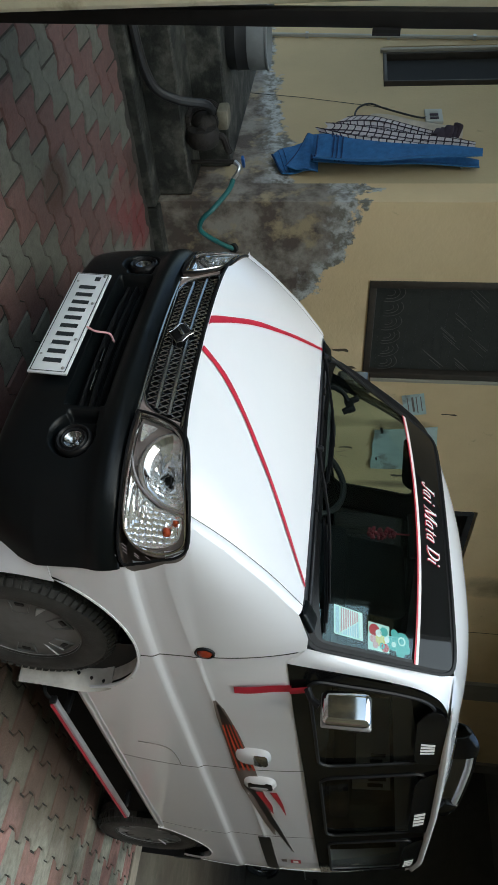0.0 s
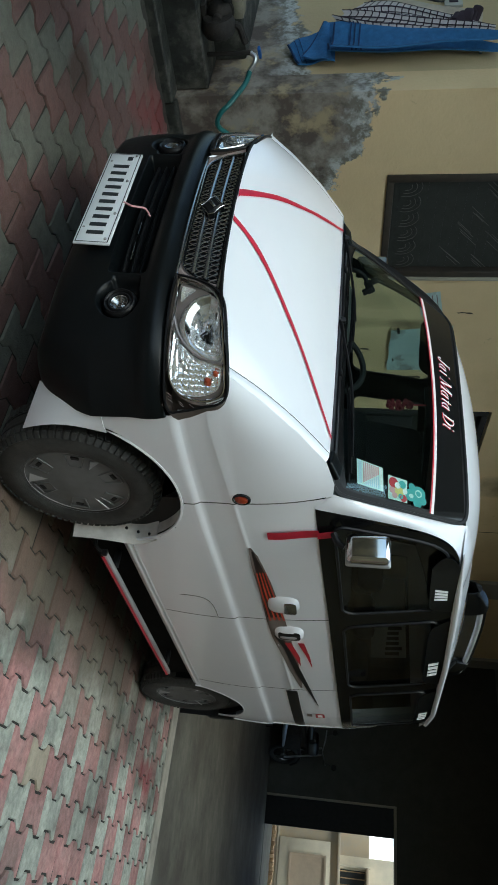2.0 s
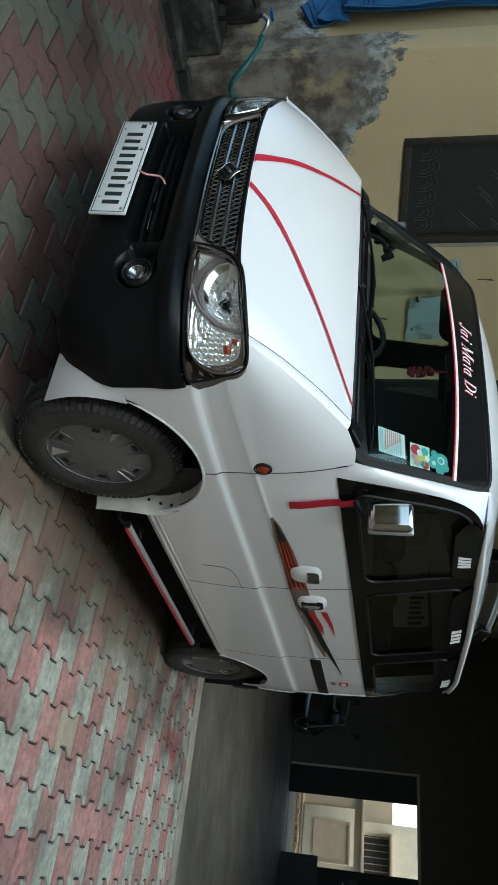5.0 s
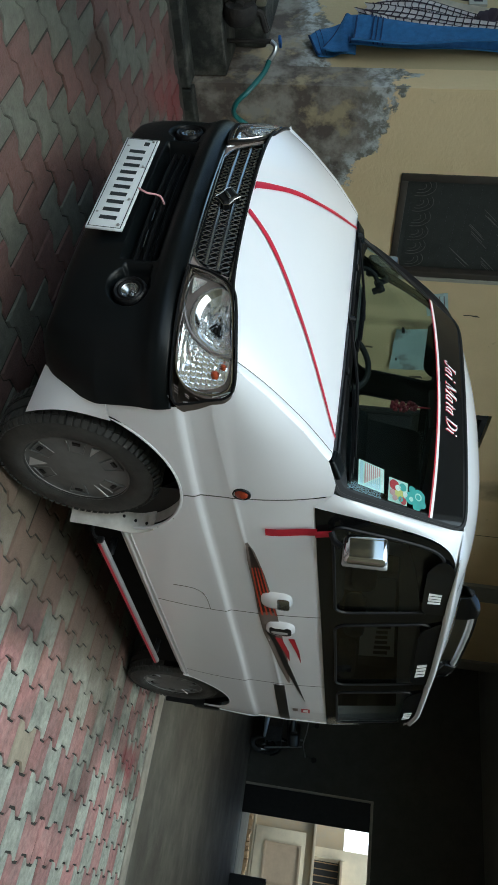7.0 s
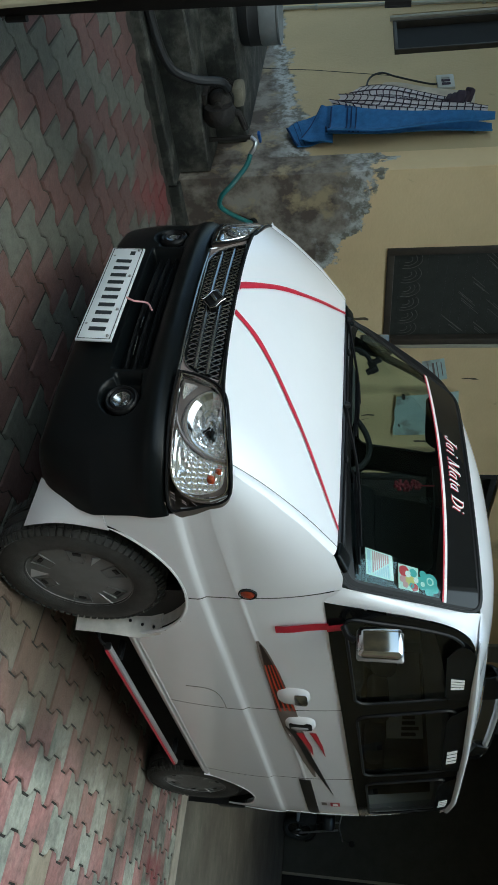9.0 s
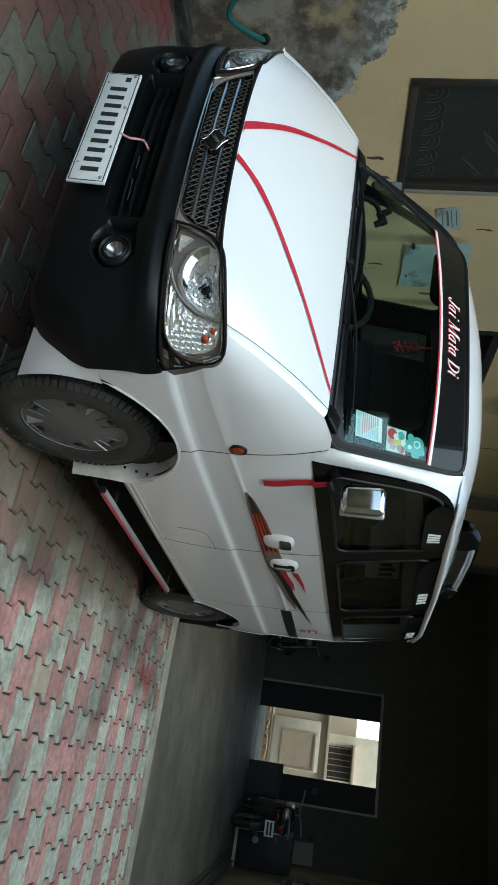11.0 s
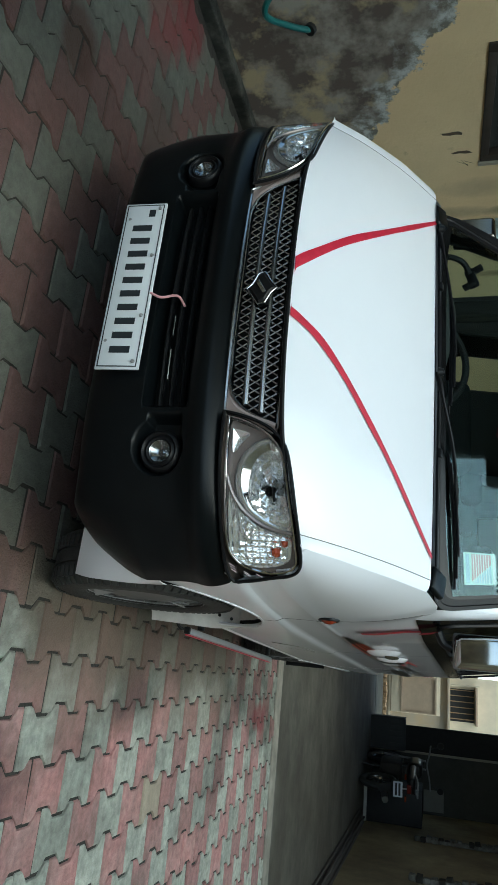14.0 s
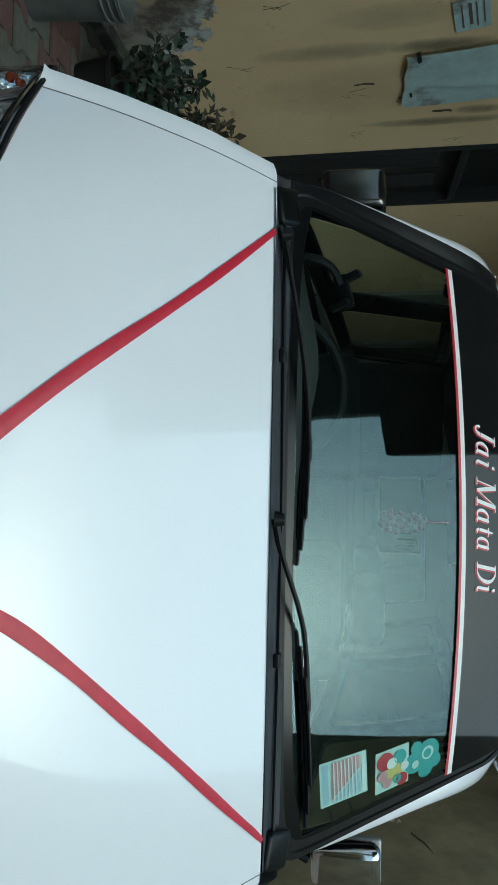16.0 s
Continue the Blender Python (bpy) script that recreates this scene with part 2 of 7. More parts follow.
PAVER_TAN = material("paver_tan", (0.36, 0.31, 0.23), 0.78, var=0.2, scale=22, bump=0.4, bump_scale=130, color2=(0.28, 0.23, 0.17), mix_scale=4.0, laid=True, per_object=0.14)
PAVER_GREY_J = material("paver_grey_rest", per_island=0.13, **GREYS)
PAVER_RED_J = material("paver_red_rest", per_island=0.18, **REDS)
JOINT = material("sand_joint", (0.030, 0.027, 0.021), 0.95, var=0.3, scale=30, bump=0.5, bump_scale=90)
CEMENT = material("pale_cement", (0.33, 0.30, 0.245), 0.8, var=0.2, scale=9, bump=0.3, bump_scale=50, color2=(0.22, 0.20, 0.165), mix_scale=5)
CONCRETE = material("floor_concrete", (0.128, 0.119, 0.096), 0.66, var=0.22, scale=9, bump=0.3, bump_scale=50, color2=(0.072, 0.064, 0.052), mix_scale=1.6, mix_soft=0.12, dirt_shade=((0.055, 0.045, 0.034), 1.2, 0.58), spec=0.35)
WETCON = material("damp_concrete", (0.022, 0.023, 0.019), 0.6, var=0.55, scale=13, bump=0.6, bump_scale=40, color2=(0.085, 0.083, 0.068), mix_scale=7, mix_at=0.53, mix_soft=0.08)
WALL = material("ochre_wall_paint", (0.46, 0.35, 0.19), 0.75, var=0.07, scale=5, bump=0.12, bump_scale=35, color2=(0.40, 0.30, 0.165), mix_scale=1.1, mix_soft=0.25)
# dark colour stands in for the deep shade at the porch's back
WALL_B = material("shaded_plaster", (0.085, 0.085, 0.074), 0.9, var=0.15, scale=5, bump=0.2, bump_scale=30)
WALL_R = material("brown_plaster", (0.46, 0.375, 0.205), 0.85, var=0.14, scale=6, bump=0.3, bump_scale=30, color2=(0.24, 0.19, 0.115), mix_scale=0.9, mix_soft=0.14)
CEIL = material("slab_plaster", (0.27, 0.26, 0.23), 0.9, var=0.1, scale=4)
STEEL_BLACK = material("black_painted_steel", (0.009, 0.009, 0.009), 0.5, var=0.3, scale=15, spec=0.25)
CREAM = material("peeling_cream_plaster", (0.55, 0.50, 0.36), 0.8, var=0.12, scale=6, bump=0.3, bump_scale=40, color2=(0.28, 0.24, 0.16), mix_scale=6, mix_at=0.62, mix_soft=0.06)


def stained_wall(name, paint, paint2, slope, level, axis, rough_amp, smears=()):
    """Ochre paint whose lower part has come off: cement, then a rim of white salt, with a ragged edge.
    The edge runs at height level + slope * (distance along the wall)."""
    m = bpy.data.materials.new(name)
    m.use_nodes = True
    n, l = m.node_tree.nodes, m.node_tree.links
    b = n["Principled BSDF"]
    b.inputs["Roughness"].default_value = 0.82
    tc = n.new("ShaderNodeTexCoord")
    sep = n.new("ShaderNodeSeparateXYZ")
    l.new(tc.outputs["Object"], sep.inputs[0])

    def noise_tex(scale, detail=7, rough=0.62):
        t = n.new("ShaderNodeTexNoise")
        t.inputs["Scale"].default_value, t.inputs["Detail"].default_value, t.inputs["Roughness"].default_value = scale, detail, rough
        l.new(tc.outputs["Object"], t.inputs["Vector"])
        return t.outputs["Fac"]

    def calc(op, a, c):
        k = n.new("ShaderNodeMath")
        k.operation = op
        for i, q in enumerate((a, c)):
            if isinstance(q, (int, float)):
                k.inputs[i].default_value = q
            else:
                l.new(q, k.inputs[i])
        return k.outputs[0]

    def blend(f, a, c):
        k = n.new("ShaderNodeMix")
        k.data_type = "RGBA"
        l.new(f, k.inputs[0])
        for i, q in ((6, a), (7, c)):
            if isinstance(q, tuple):
                k.inputs[i].default_value = (*q, 1)
            else:
                l.new(q, k.inputs[i])
        return k.outputs[2]

    def ramp(v, a, c):
        k = n.new("ShaderNodeMapRange")
        k.inputs["From Min"].default_value, k.inputs["From Max"].default_value = a, c
        l.new(v, k.inputs["Value"])
        return k.outputs["Result"]

    along = sep.outputs["XYZ".index(axis)]
    edge = calc("ADD", calc("MULTIPLY", along, slope), level)
    d = calc("SUBTRACT", edge, sep.outputs[2])
    d = calc("ADD", d, calc("MULTIPLY", calc("SUBTRACT", noise_tex(2.6), 0.5), rough_amp))
    d = calc("ADD", d, calc("MULTIPLY", calc("SUBTRACT", noise_tex(11.0), 0.5), rough_amp * 0.45))
    base = blend(ramp(noise_tex(1.2), 0.3, 0.7), paint, paint2)
    base = blend(ramp(noise_tex(7.0), 0.66, 0.74), base, (paint2[0] * 0.8, paint2[1] * 0.8, paint2[2] * 0.8))
    for a, z, ra, rz, share in smears:
        # a rubbed sooty patch with a soft, broken edge
        da = calc("POWER", calc("MULTIPLY", calc("SUBTRACT", along, a), 1 / ra), 2.0)
        dz = calc("POWER", calc("MULTIPLY", calc("SUBTRACT", sep.outputs[2], z), 1 / rz), 2.0)
        rub = calc("ADD", calc("ADD", da, dz), calc("MULTIPLY", noise_tex(6.0), 1.6))
        base = blend(calc("MULTIPLY", ramp(rub, 2.1, 0.7), share), base, (0.13, 0.095, 0.06))
    cement = blend(ramp(noise_tex(5.0), 0.42, 0.60), (0.115, 0.090, 0.072), (0.33, 0.295, 0.245))
    cement = blend(ramp(noise_tex(3.4, 9), 0.53, 0.62), cement, (0.42, 0.335, 0.20))
    salt = blend(ramp(noise_tex(16.0), 0.42, 0.58), (0.56, 0.56, 0.54), (0.20, 0.185, 0.15))
    col = blend(ramp(d, 0.0, 0.025), base, salt)
    col = blend(ramp(d, 0.10, 0.22), col, cement)
    l.new(col, b.inputs["Base Color"])
    bp = n.new("ShaderNodeBump")
    bp.inputs["Strength"].default_value = 0.35
    bp.inputs["Distance"].default_value = 0.012
    l.new(calc("ADD", noise_tex(40.0), calc("MULTIPLY", ramp(d, 0.0, 0.03), -0.8)), bp.inputs["Height"])
    l.new(bp.outputs["Normal"], b.inputs["Normal"])
    return m


WALL_W = stained_wall("ochre_wall_damp_side", (0.84, 0.645, 0.37), (0.73, 0.55, 0.305), -0.50, 1.50, "Y", 0.75,
                      ((2.23, 1.15, 0.07, 0.40, 0.45), (2.24, 1.72, 0.06, 0.28, 0.8), (3.04, 1.75, 0.05, 0.42, 0.75), (2.92, 2.00, 0.05, 0.14, 0.8), (2.62, 1.2, 0.25, 0.5, 0.22), (4.75, 2.95, 0.22, 0.35, 0.65), (1.98, 1.45, 0.10, 0.30, 0.3)))
WALL_T = stained_wall("ochre_wall_damp_front", (0.66, 0.51, 0.285), (0.57, 0.44, 0.245), 0.13, 1.20, "X", 0.40)

# ---- geometry helpers ----
TURN = pose(0, 0, 0, 0, 0, 2.3)          # the yard stands turned a little against the van


def root(name, at=(0, 0, 0), label="", category="", group="", yard=True, rz=0):
    ob = new(name)
    ob.empty_display_size = 0.1
    ob.matrix_basis = (TURN if yard else Matrix()) @ pose(*at, 0, 0, rz)
    return tagged(ob, label, category, group)


STRAIGHT = ("number_plate", "ribbon")     # the van's middle lies a little off x = 0; these are laid out true


def part(name, geo, mat, parent=None, label="", angle=35, smooth=True, yard=False):
    """Links a geometry (vertices, faces) as one mesh object, in its parent's space."""
    v, f = geo
    top = parent
    while top and top.parent:
        top = top.parent
    if top and top.name == "van" and name not in STRAIGHT and not (parent and parent.name.startswith("number_plate")):
        v = [(p[0] * 1.05 if p[0] < 0 else p[0], p[1], p[2]) for p in v]
    me = bpy.data.meshes.new(name)
    me.from_pydata([tuple(p) for p in v], [], [tuple(q) for q in f])
    me.validate()
    bm = bmesh.new()
    bm.from_mesh(me)
    bmesh.ops.recalc_face_normals(bm, faces=bm.faces)
    bm.to_mesh(me)
    bm.free()
    me.materials.append(mat)
    if smooth:
        for p in me.polygons:
            p.use_smooth = True
        me.set_sharp_from_angle(angle=radians(angle))
    ob = new(name, me)
    if parent:
        ob.parent = parent
    elif yard:
        ob.matrix_basis = TURN
    if label:
        ob["label"] = label
    return ob


def setting(name, geo, mat, label, category="", smooth=False):
    return tagged(part(name, geo, mat, smooth=smooth, yard=True), label, category, "", "structure")


def merge(*geos):
    v, f = [], []
    for gv, gf in geos:
        k = len(v)
        v += list(gv)
        f += [tuple(i + k for i in q) for q in gf]
    return v, f


def moved(geo, m):
    return [tuple(m @ Vector(p)) for p in geo[0]], geo[1]


def mirrored(geo):
    return [(-p[0], p[1], p[2]) for p in geo[0]], [tuple(reversed(q)) for q in geo[1]]


def box(x0, x1, y0, y1, z0, z1, bevel=0.0, seg=2):
    v = [(x, y, z) for x in (x0, x1) for y in (y0, y1) for z in (z0, z1)]
    f = [(0, 1, 3, 2), (4, 6, 7, 5), (0, 4, 5, 1), (2, 3, 7, 6), (0, 2, 6, 4), (1, 5, 7, 3)]
    if not bevel:
        return v, f
    me = bpy.data.meshes.new("tmp")
    me.from_pydata(v, [], f)
    bm = bmesh.new()
    bm.from_mesh(me)
    bmesh.ops.recalc_face_normals(bm, faces=bm.faces)
    bmesh.ops.bevel(bm, geom=bm.edges[:], offset=bevel, segments=seg, affect="EDGES", profile=0.5)
    bm.verts.index_update()
    out = [tuple(p.co) for p in bm.verts], [tuple(p.index for p in q.verts) for q in bm.faces]
    bm.free()
    bpy.data.meshes.remove(me)
    return out


def obox(centre, size, rot=(0, 0, 0), bevel=0.0, seg=2):
    sx, sy, sz = (s / 2 for s in size)
    return moved(box(-sx, sx, -sy, sy, -sz, sz, bevel, seg), pose(*centre, *rot))


def grid(fn, us, vs, closed_u=False):
    """Quads over fn(u, v)."""
    v = [tuple(fn(a, b)) for a in us for b in vs]
    n, m = len(us), len(vs)
    f = []
    for i in range(n if closed_u else n - 1):
        for j in range(m - 1):
            k = (i + 1) % n
            f.append((i * m + j, k * m + j, k * m + j + 1, i * m + j + 1))
    return v, f


def tube(path, r, n=8, caps=True, closed=False):
    """A round tube along a path; r may be a list."""
    pts = [Vector(p) for p in path]
    rs = r if isinstance(r, (list, tuple)) else [r] * len(pts)
    v, f = [], []
    up = None
    for i, p in enumerate(pts):
        a = pts[i - 1] if (i or closed) else p
        b = pts[(i + 1) % len(pts)] if (i < len(pts) - 1 or closed) else p
        d = (b - a).normalized()
        if up is None:
            up = d.orthogonal().normalized()
        up = (up - d * up.dot(d)).normalized()
        side = d.cross(up)
        for k in range(n):
            w = 2 * math.pi * k / n
            v.append(tuple(p + rs[i] * (math.cos(w) * up + math.sin(w) * side)))
    for i in range(len(pts) if closed else len(pts) - 1):
        j = (i + 1) % len(pts)
        for k in range(n):
            q = (k + 1) % n
            f.append((i * n + k, i * n + q, j * n + q, j * n + k))
    if caps and not closed:
        f.append(tuple(range(n)))
        f.append(tuple((len(pts) - 1) * n + k for k in reversed(range(n))))
    return v, f


def lathe(profile, n=32, axis="z"):
    """profile: (radius, height) pairs turned about an axis."""
    v, f = [], []
    m = len(profile)
    for k in range(n):
        w = 2 * math.pi * k / n
        for r, h in profile:
            a, b = r * math.cos(w), r * math.sin(w)
            v.append((a, b, h) if axis == "z" else ((h, a, b) if axis == "x" else (a, h, b)))
    for k in range(n):
        q = (k + 1) % n
        for j in range(m - 1):
            f.append((k * m + j, q * m + j, q * m + j + 1, k * m + j + 1))
    return v, f


def smoothpath(pts, n=6):
    """A rounded path through points (Catmull-Rom)."""
    P = [Vector(p) for p in pts]
    P = [2 * P[0] - P[1]] + P + [2 * P[-1] - P[-2]]
    out = []
    for i in range(1, len(P) - 2):
        for k in range(n):
            t = k / n
            a, b, c, d = P[i - 1], P[i], P[i + 1], P[i + 2]
            out.append(0.5 * (2 * b + (c - a) * t + (2 * a - 5 * b + 4 * c - d) * t * t + (3 * b - a - 3 * c + d) * t ** 3))
    out.append(P[-2])
    return out


def lerp(x, table):
    """Straight-line table lookup."""
    if x <= table[0][0]:
        return table[0][1]
    for (a, p), (b, q) in zip(table, table[1:]):
        if x <= b:
            return p + (q - p) * (x - a) / (b - a)
    return table[-1][1]


def soft(x, table):
    """Smooth table lookup (monotone blend between knots)."""
    if x <= table[0][0]:
        return table[0][1]
    for i in range(len(table) - 1):
        (a, p), (b, q) = table[i], table[i + 1]
        if x <= b:
            h = b - a
            s0 = (q - table[i - 1][1]) / (b - table[i - 1][0]) if i else (q - p) / h
            s1 = (table[i + 2][1] - p) / (table[i + 2][0] - a) if i + 2 < len(table) else (q - p) / h
            t = (x - a) / h
            return (2 * t ** 3 - 3 * t * t + 1) * p + (t ** 3 - 2 * t * t + t) * h * s0 + (3 * t * t - 2 * t ** 3) * q + (t ** 3 - t * t) * h * s1
    return table[-1][1]


def steps(a, b, n):
    return [a + (b - a) * i / n for i in range(n + 1)]


def smooth01(x, a, b):
    t = min(1, max(0, (x - a) / (b - a)))
    return t * t * (3 - 2 * t)


def thick(geo, d):
    """A sheet given thickness d against its normals."""
    me = bpy.data.meshes.new("tmp")
    me.from_pydata(geo[0], [], geo[1])
    bm = bmesh.new()
    bm.from_mesh(me)
    bmesh.ops.recalc_face_normals(bm, faces=bm.faces)
    bmesh.ops.solidify(bm, geom=bm.faces[:], thickness=d)
    bm.verts.index_update()
    out = [tuple(p.co) for p in bm.verts], [tuple(p.index for p in q.verts) for q in bm.faces]
    bm.free()
    bpy.data.meshes.remove(me)
    return out


# ---- the yard: ground, walls, slabs ----
WL, WR, WT, WB = -2.33, 3.12, 0.27, 12.5     # left wall, right wall, towel wall, back wall

setting("ground", grid(lambda x, y: (x, y, -0.008), steps(-60, 60, 12), steps(-60, 60, 12)), JOINT, "dark sandy ground under the pavers", "ground")
setting("floor_concrete", box(WL, WR, 3.52, WB + 0.02, -0.1, 0.0), CONCRETE, "smooth grey concrete floor of the car porch", "floor")
setting("edging", box(WL, WR, 3.33, 3.516, -0.1, 0.004, 0.006), CEMENT, "pale cement edging strip between pavers and concrete", "edging")


def wall_with(name, x0, x1, y0, y1, z1, holes, mat, label):
    """A wall along y between x0 and x1, with openings (y0, y1, z0, z1)."""
    ys = sorted({y0, y1, *[h[0] for h in holes], *[h[1] for h in holes]})
    zs = sorted({-0.1, z1, *[h[2] for h in holes], *[h[3] for h in holes]})
    g = []
    for a, b in zip(ys, ys[1:]):
        for c, d in zip(zs, zs[1:]):
            if not any(h[0] <= a and b <= h[1] and h[2] <= c and d <= h[3] for h in holes):
                g.append(box(x0, x1, a, b, c, d))
    return setting(name, merge(*g), mat, label, "wall")


WIN = (0.84, 1.72, 1.40, 2.62)
DOOR = (3.40, 4.42, -0.1, 2.57)
wall_with("wall_west", WL - 0.22, WL, WT, 11.0, 4.4, [WIN, DOOR], WALL_W, "ochre painted house wall with damp patches")
wall_with("wall_east", WR, WR + 0.22, -6.0, WB + 0.3, 6.5, [], WALL_R, "bare brown plastered wall with chased grooves")
# towel wall, facing the street
setting("wall_towels", merge(box(-7.0, -4.80, WT, WT + 0.2, -0.1, 4.4), box(-4.00, WL - 0.22, WT, WT + 0.2, -0.1, 4.4),
                             box(-4.80, -4.00, WT, WT + 0.2, -0.1, 1.46), box(-4.80, -4.00, WT, WT + 0.2, 2.6, 4.4)), WALL_T, "ochre wall with peeling damp base behind the towels", "wall")
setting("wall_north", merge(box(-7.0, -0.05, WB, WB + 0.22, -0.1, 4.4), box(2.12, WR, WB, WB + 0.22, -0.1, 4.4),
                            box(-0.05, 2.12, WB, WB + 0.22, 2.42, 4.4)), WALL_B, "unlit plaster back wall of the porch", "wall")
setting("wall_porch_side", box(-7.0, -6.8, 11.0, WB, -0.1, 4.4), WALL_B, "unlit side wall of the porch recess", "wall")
setting("wall_recess", box(-7.0, WL - 0.224, 10.78, 11.0, -0.1, 4.4), WALL, "end of the ochre house wall", "wall")
setting("floor_recess", box(-6.8, WL - 0.004, 11.0, WB, -0.1, 0.0), CONCRETE, "concrete floor of the porch recess", "floor")
setting("ceiling", box(-7.0, WR + 0.22, 4.9, WB + 0.22, 4.4, 4.6), CEIL, "grey slab over the car porch", "ceiling")
setting("balcony_slab", merge(box(-7.0, -0.49, -0.63, 4.88, 4.4, 4.58), box(-7.0, -0.86, -6.0, -0.63, 4.4, 4.58)), CEIL, "grey balcony slab of the house", "balcony")
for y0, y1 in ((7.26, 7.78), (10.58, 11.004)):
    setting("pilaster", box(WL + 0.001, WL + 0.05, y0, y1, 0.001, 4.39), CEIL, "narrow grey cement pilaster on the house wall", "pilaster")
# unseen wall added to close the street side against low sky
setting("wall_street", box(-7.0, WR + 0.22, -6.25, -6.02, -0.1, 2.3), WALL_R, "plain plaster wall added unseen behind the camera", "wall")

# ---- the van ----
van = root("van", label="white passenger van with black bumper and red ribbons, parked on pavers", category="van", yard=False)
AX, RX, WRAD = 0.0, 2.35, 0.289


def belt(y):
    return lerp(y, [(0.05, 1.10), (0.94, 1.155), (2.70, 1.252)])


def sill(y):
    return lerp(y, [(-0.45, 0.22), (-0.36, 0.24), (-0.31, 0.37), (0.25, 0.41), (1.7, 0.43), (2.7, 0.45)])


def crease1(y):
    return lerp(y, [(-0.45, 0.704), (0.015, 0.722), (0.455, 0.744), (1.5, 0.782), (2.7, 0.820)])


def crease2(y):
    return lerp(y, [(-0.35, 0.795), (0.015, 0.832), (0.73, 0.892), (1.95, 0.966), (2.7, 1.004)])


def top_edge(y):
    """Upper edge of the side skin: hood edge, then the waist line: x and z."""
    x = lerp(y, [(-0.50, 0.612), (-0.30, 0.628), (-0.12, 0.637), (-0.03, 0.658), (0.03, 0.668), (0.08, 0.681), (0.2, 0.694), (0.45, 0.714), (2.4, 0.716), (2.72, 0.690)])
    z = lerp(y, [(-0.50, 0.846), (-0.40, 0.941), (-0.26, 1.050), (-0.12, 1.137), (-0.03, 1.164), (0.03, 1.158), (0.08, belt(0.08))]) if y < 0.08 else belt(y)
    return x, z


def side_x(y, z):
    """Half width of the body at a height."""
    full = soft(y, [(-0.50, 0.640), (-0.40, 0.676), (-0.25, 0.703), (0.0, 0.724), (0.4, 0.737), (1.5, 0.740), (2.45, 0.737), (2.65, 0.722), (2.75, 0.69)])
    s, c1, c2 = sill(y), crease1(y), crease2(y)
    # a ledge that faces up, ending in a crisp line under the flat upper flank
    k = min(1, max(0, (z - (c1 - 0.026)) / 0.026))
    x = full - 0.010 * k * k * (1.6 - 0.6 * k)
    if z < c1:
        t = (c1 - z) / (c1 - s)
        x -= 0.022 * t * t
    x += 0.0022 * math.exp(-((z - c2) / 0.012) ** 2) - 0.0018 * min(1, max(0, (z - c2) / 0.01))
    tx, tz = top_edge(y)
    lo = c2 + lerp(y, [(-0.20, 0.0), (0.06, 0.02)])
    if z > lo:
        q = min(1, max(0, (z - lo) / max(0.02, tz - lo)))
        x = x + (tx - x) * q ** lerp(y, [(-0.50, 3.0), (-0.28, 3.0), (0.03, 2.0), (0.12, 1.5)])
    return x


def skin(y, z, off=0.0):
    return (side_x(y, z) + off, y, z)


def arch(y, z, grow=0.0):
    """Pushes a point out of the wheel openings."""
    for cy, r in ((AX, 0.345), (RX, 0.34)):
        r += grow
        dy, dz = y - cy, z - 0.315
        d = math.hypot(dy, dz)
        if d < r:
            k = r / max(d, 1e-6)
            return cy + dy * k, max(0.315 + dz * k, 0.0), True
    return y, z, False


def side_skin(y0, y1, zlow, n, m):
    """The pressed side panel between y0 and y1, with the wheel openings cut out."""
    ys = steps(y0, y1, n)
    v, f, inside = [], [], []
    for y in ys:
        tz = top_edge(y)[1]
        for j in range(m + 1):
            if y1 < 0.1:
                # rows that follow the bumper's and the lamp's outline
                c1, c2 = crease1(y), crease2(y)
                lv = [zlow(y), max(0.40, zlow(y) + 0.004), 0.668, c1 - 0.026, c1 - 0.008, c1 + 0.0005, c2 - 0.012, c2, max(c2 + 0.010, 0.858), max(tz, 0.874)]
                z = lerp(j, list(zip((0, 9, 18, 20, 22, 24, 28, 30, 32, m), lv)))
            else:
                c1, c2 = crease1(y), crease2(y)
                z = lerp(j, list(zip((0, 16, 18, 20, 27, 30, 33, m), [zlow(y), c1 - 0.026, c1 - 0.012, c1 + 0.0005, c2 - 0.014, c2, c2 + 0.014, tz])))
            ay, az, cut = arch(y, z)
            v.append((side_x(min(max(ay, y0), y1), az), ay, az))
            inside.append(cut)
    for i in range(n):
        for j in range(m):
            q = (i * (m + 1) + j, (i + 1) * (m + 1) + j, (i + 1) * (m + 1) + j + 1, i * (m + 1) + j + 1)
            my, mz = sum(v[k][1] for k in q) / 4, sum(v[k][2] for k in q) / 4
            lamp_bay = (my < -0.385 and 0.668 < mz < 0.705) or (my < -0.400 and 0.668 < mz < 0.80) or (my < -0.43 and 0.80 < mz < 0.858) or my < -0.47 or (my < -0.425 and 0.40 < mz < 0.668)
            if sum(inside[k] for k in q) < 3 and not lamp_bay and not (my < -0.2 and mz < 0.452):
                f.append(q)
    used = sorted({k for q in f for k in q})
    idx = {k: i for i, k in enumerate(used)}
    return [v[k] for k in used], [tuple(idx[k] for k in q) for q in f]


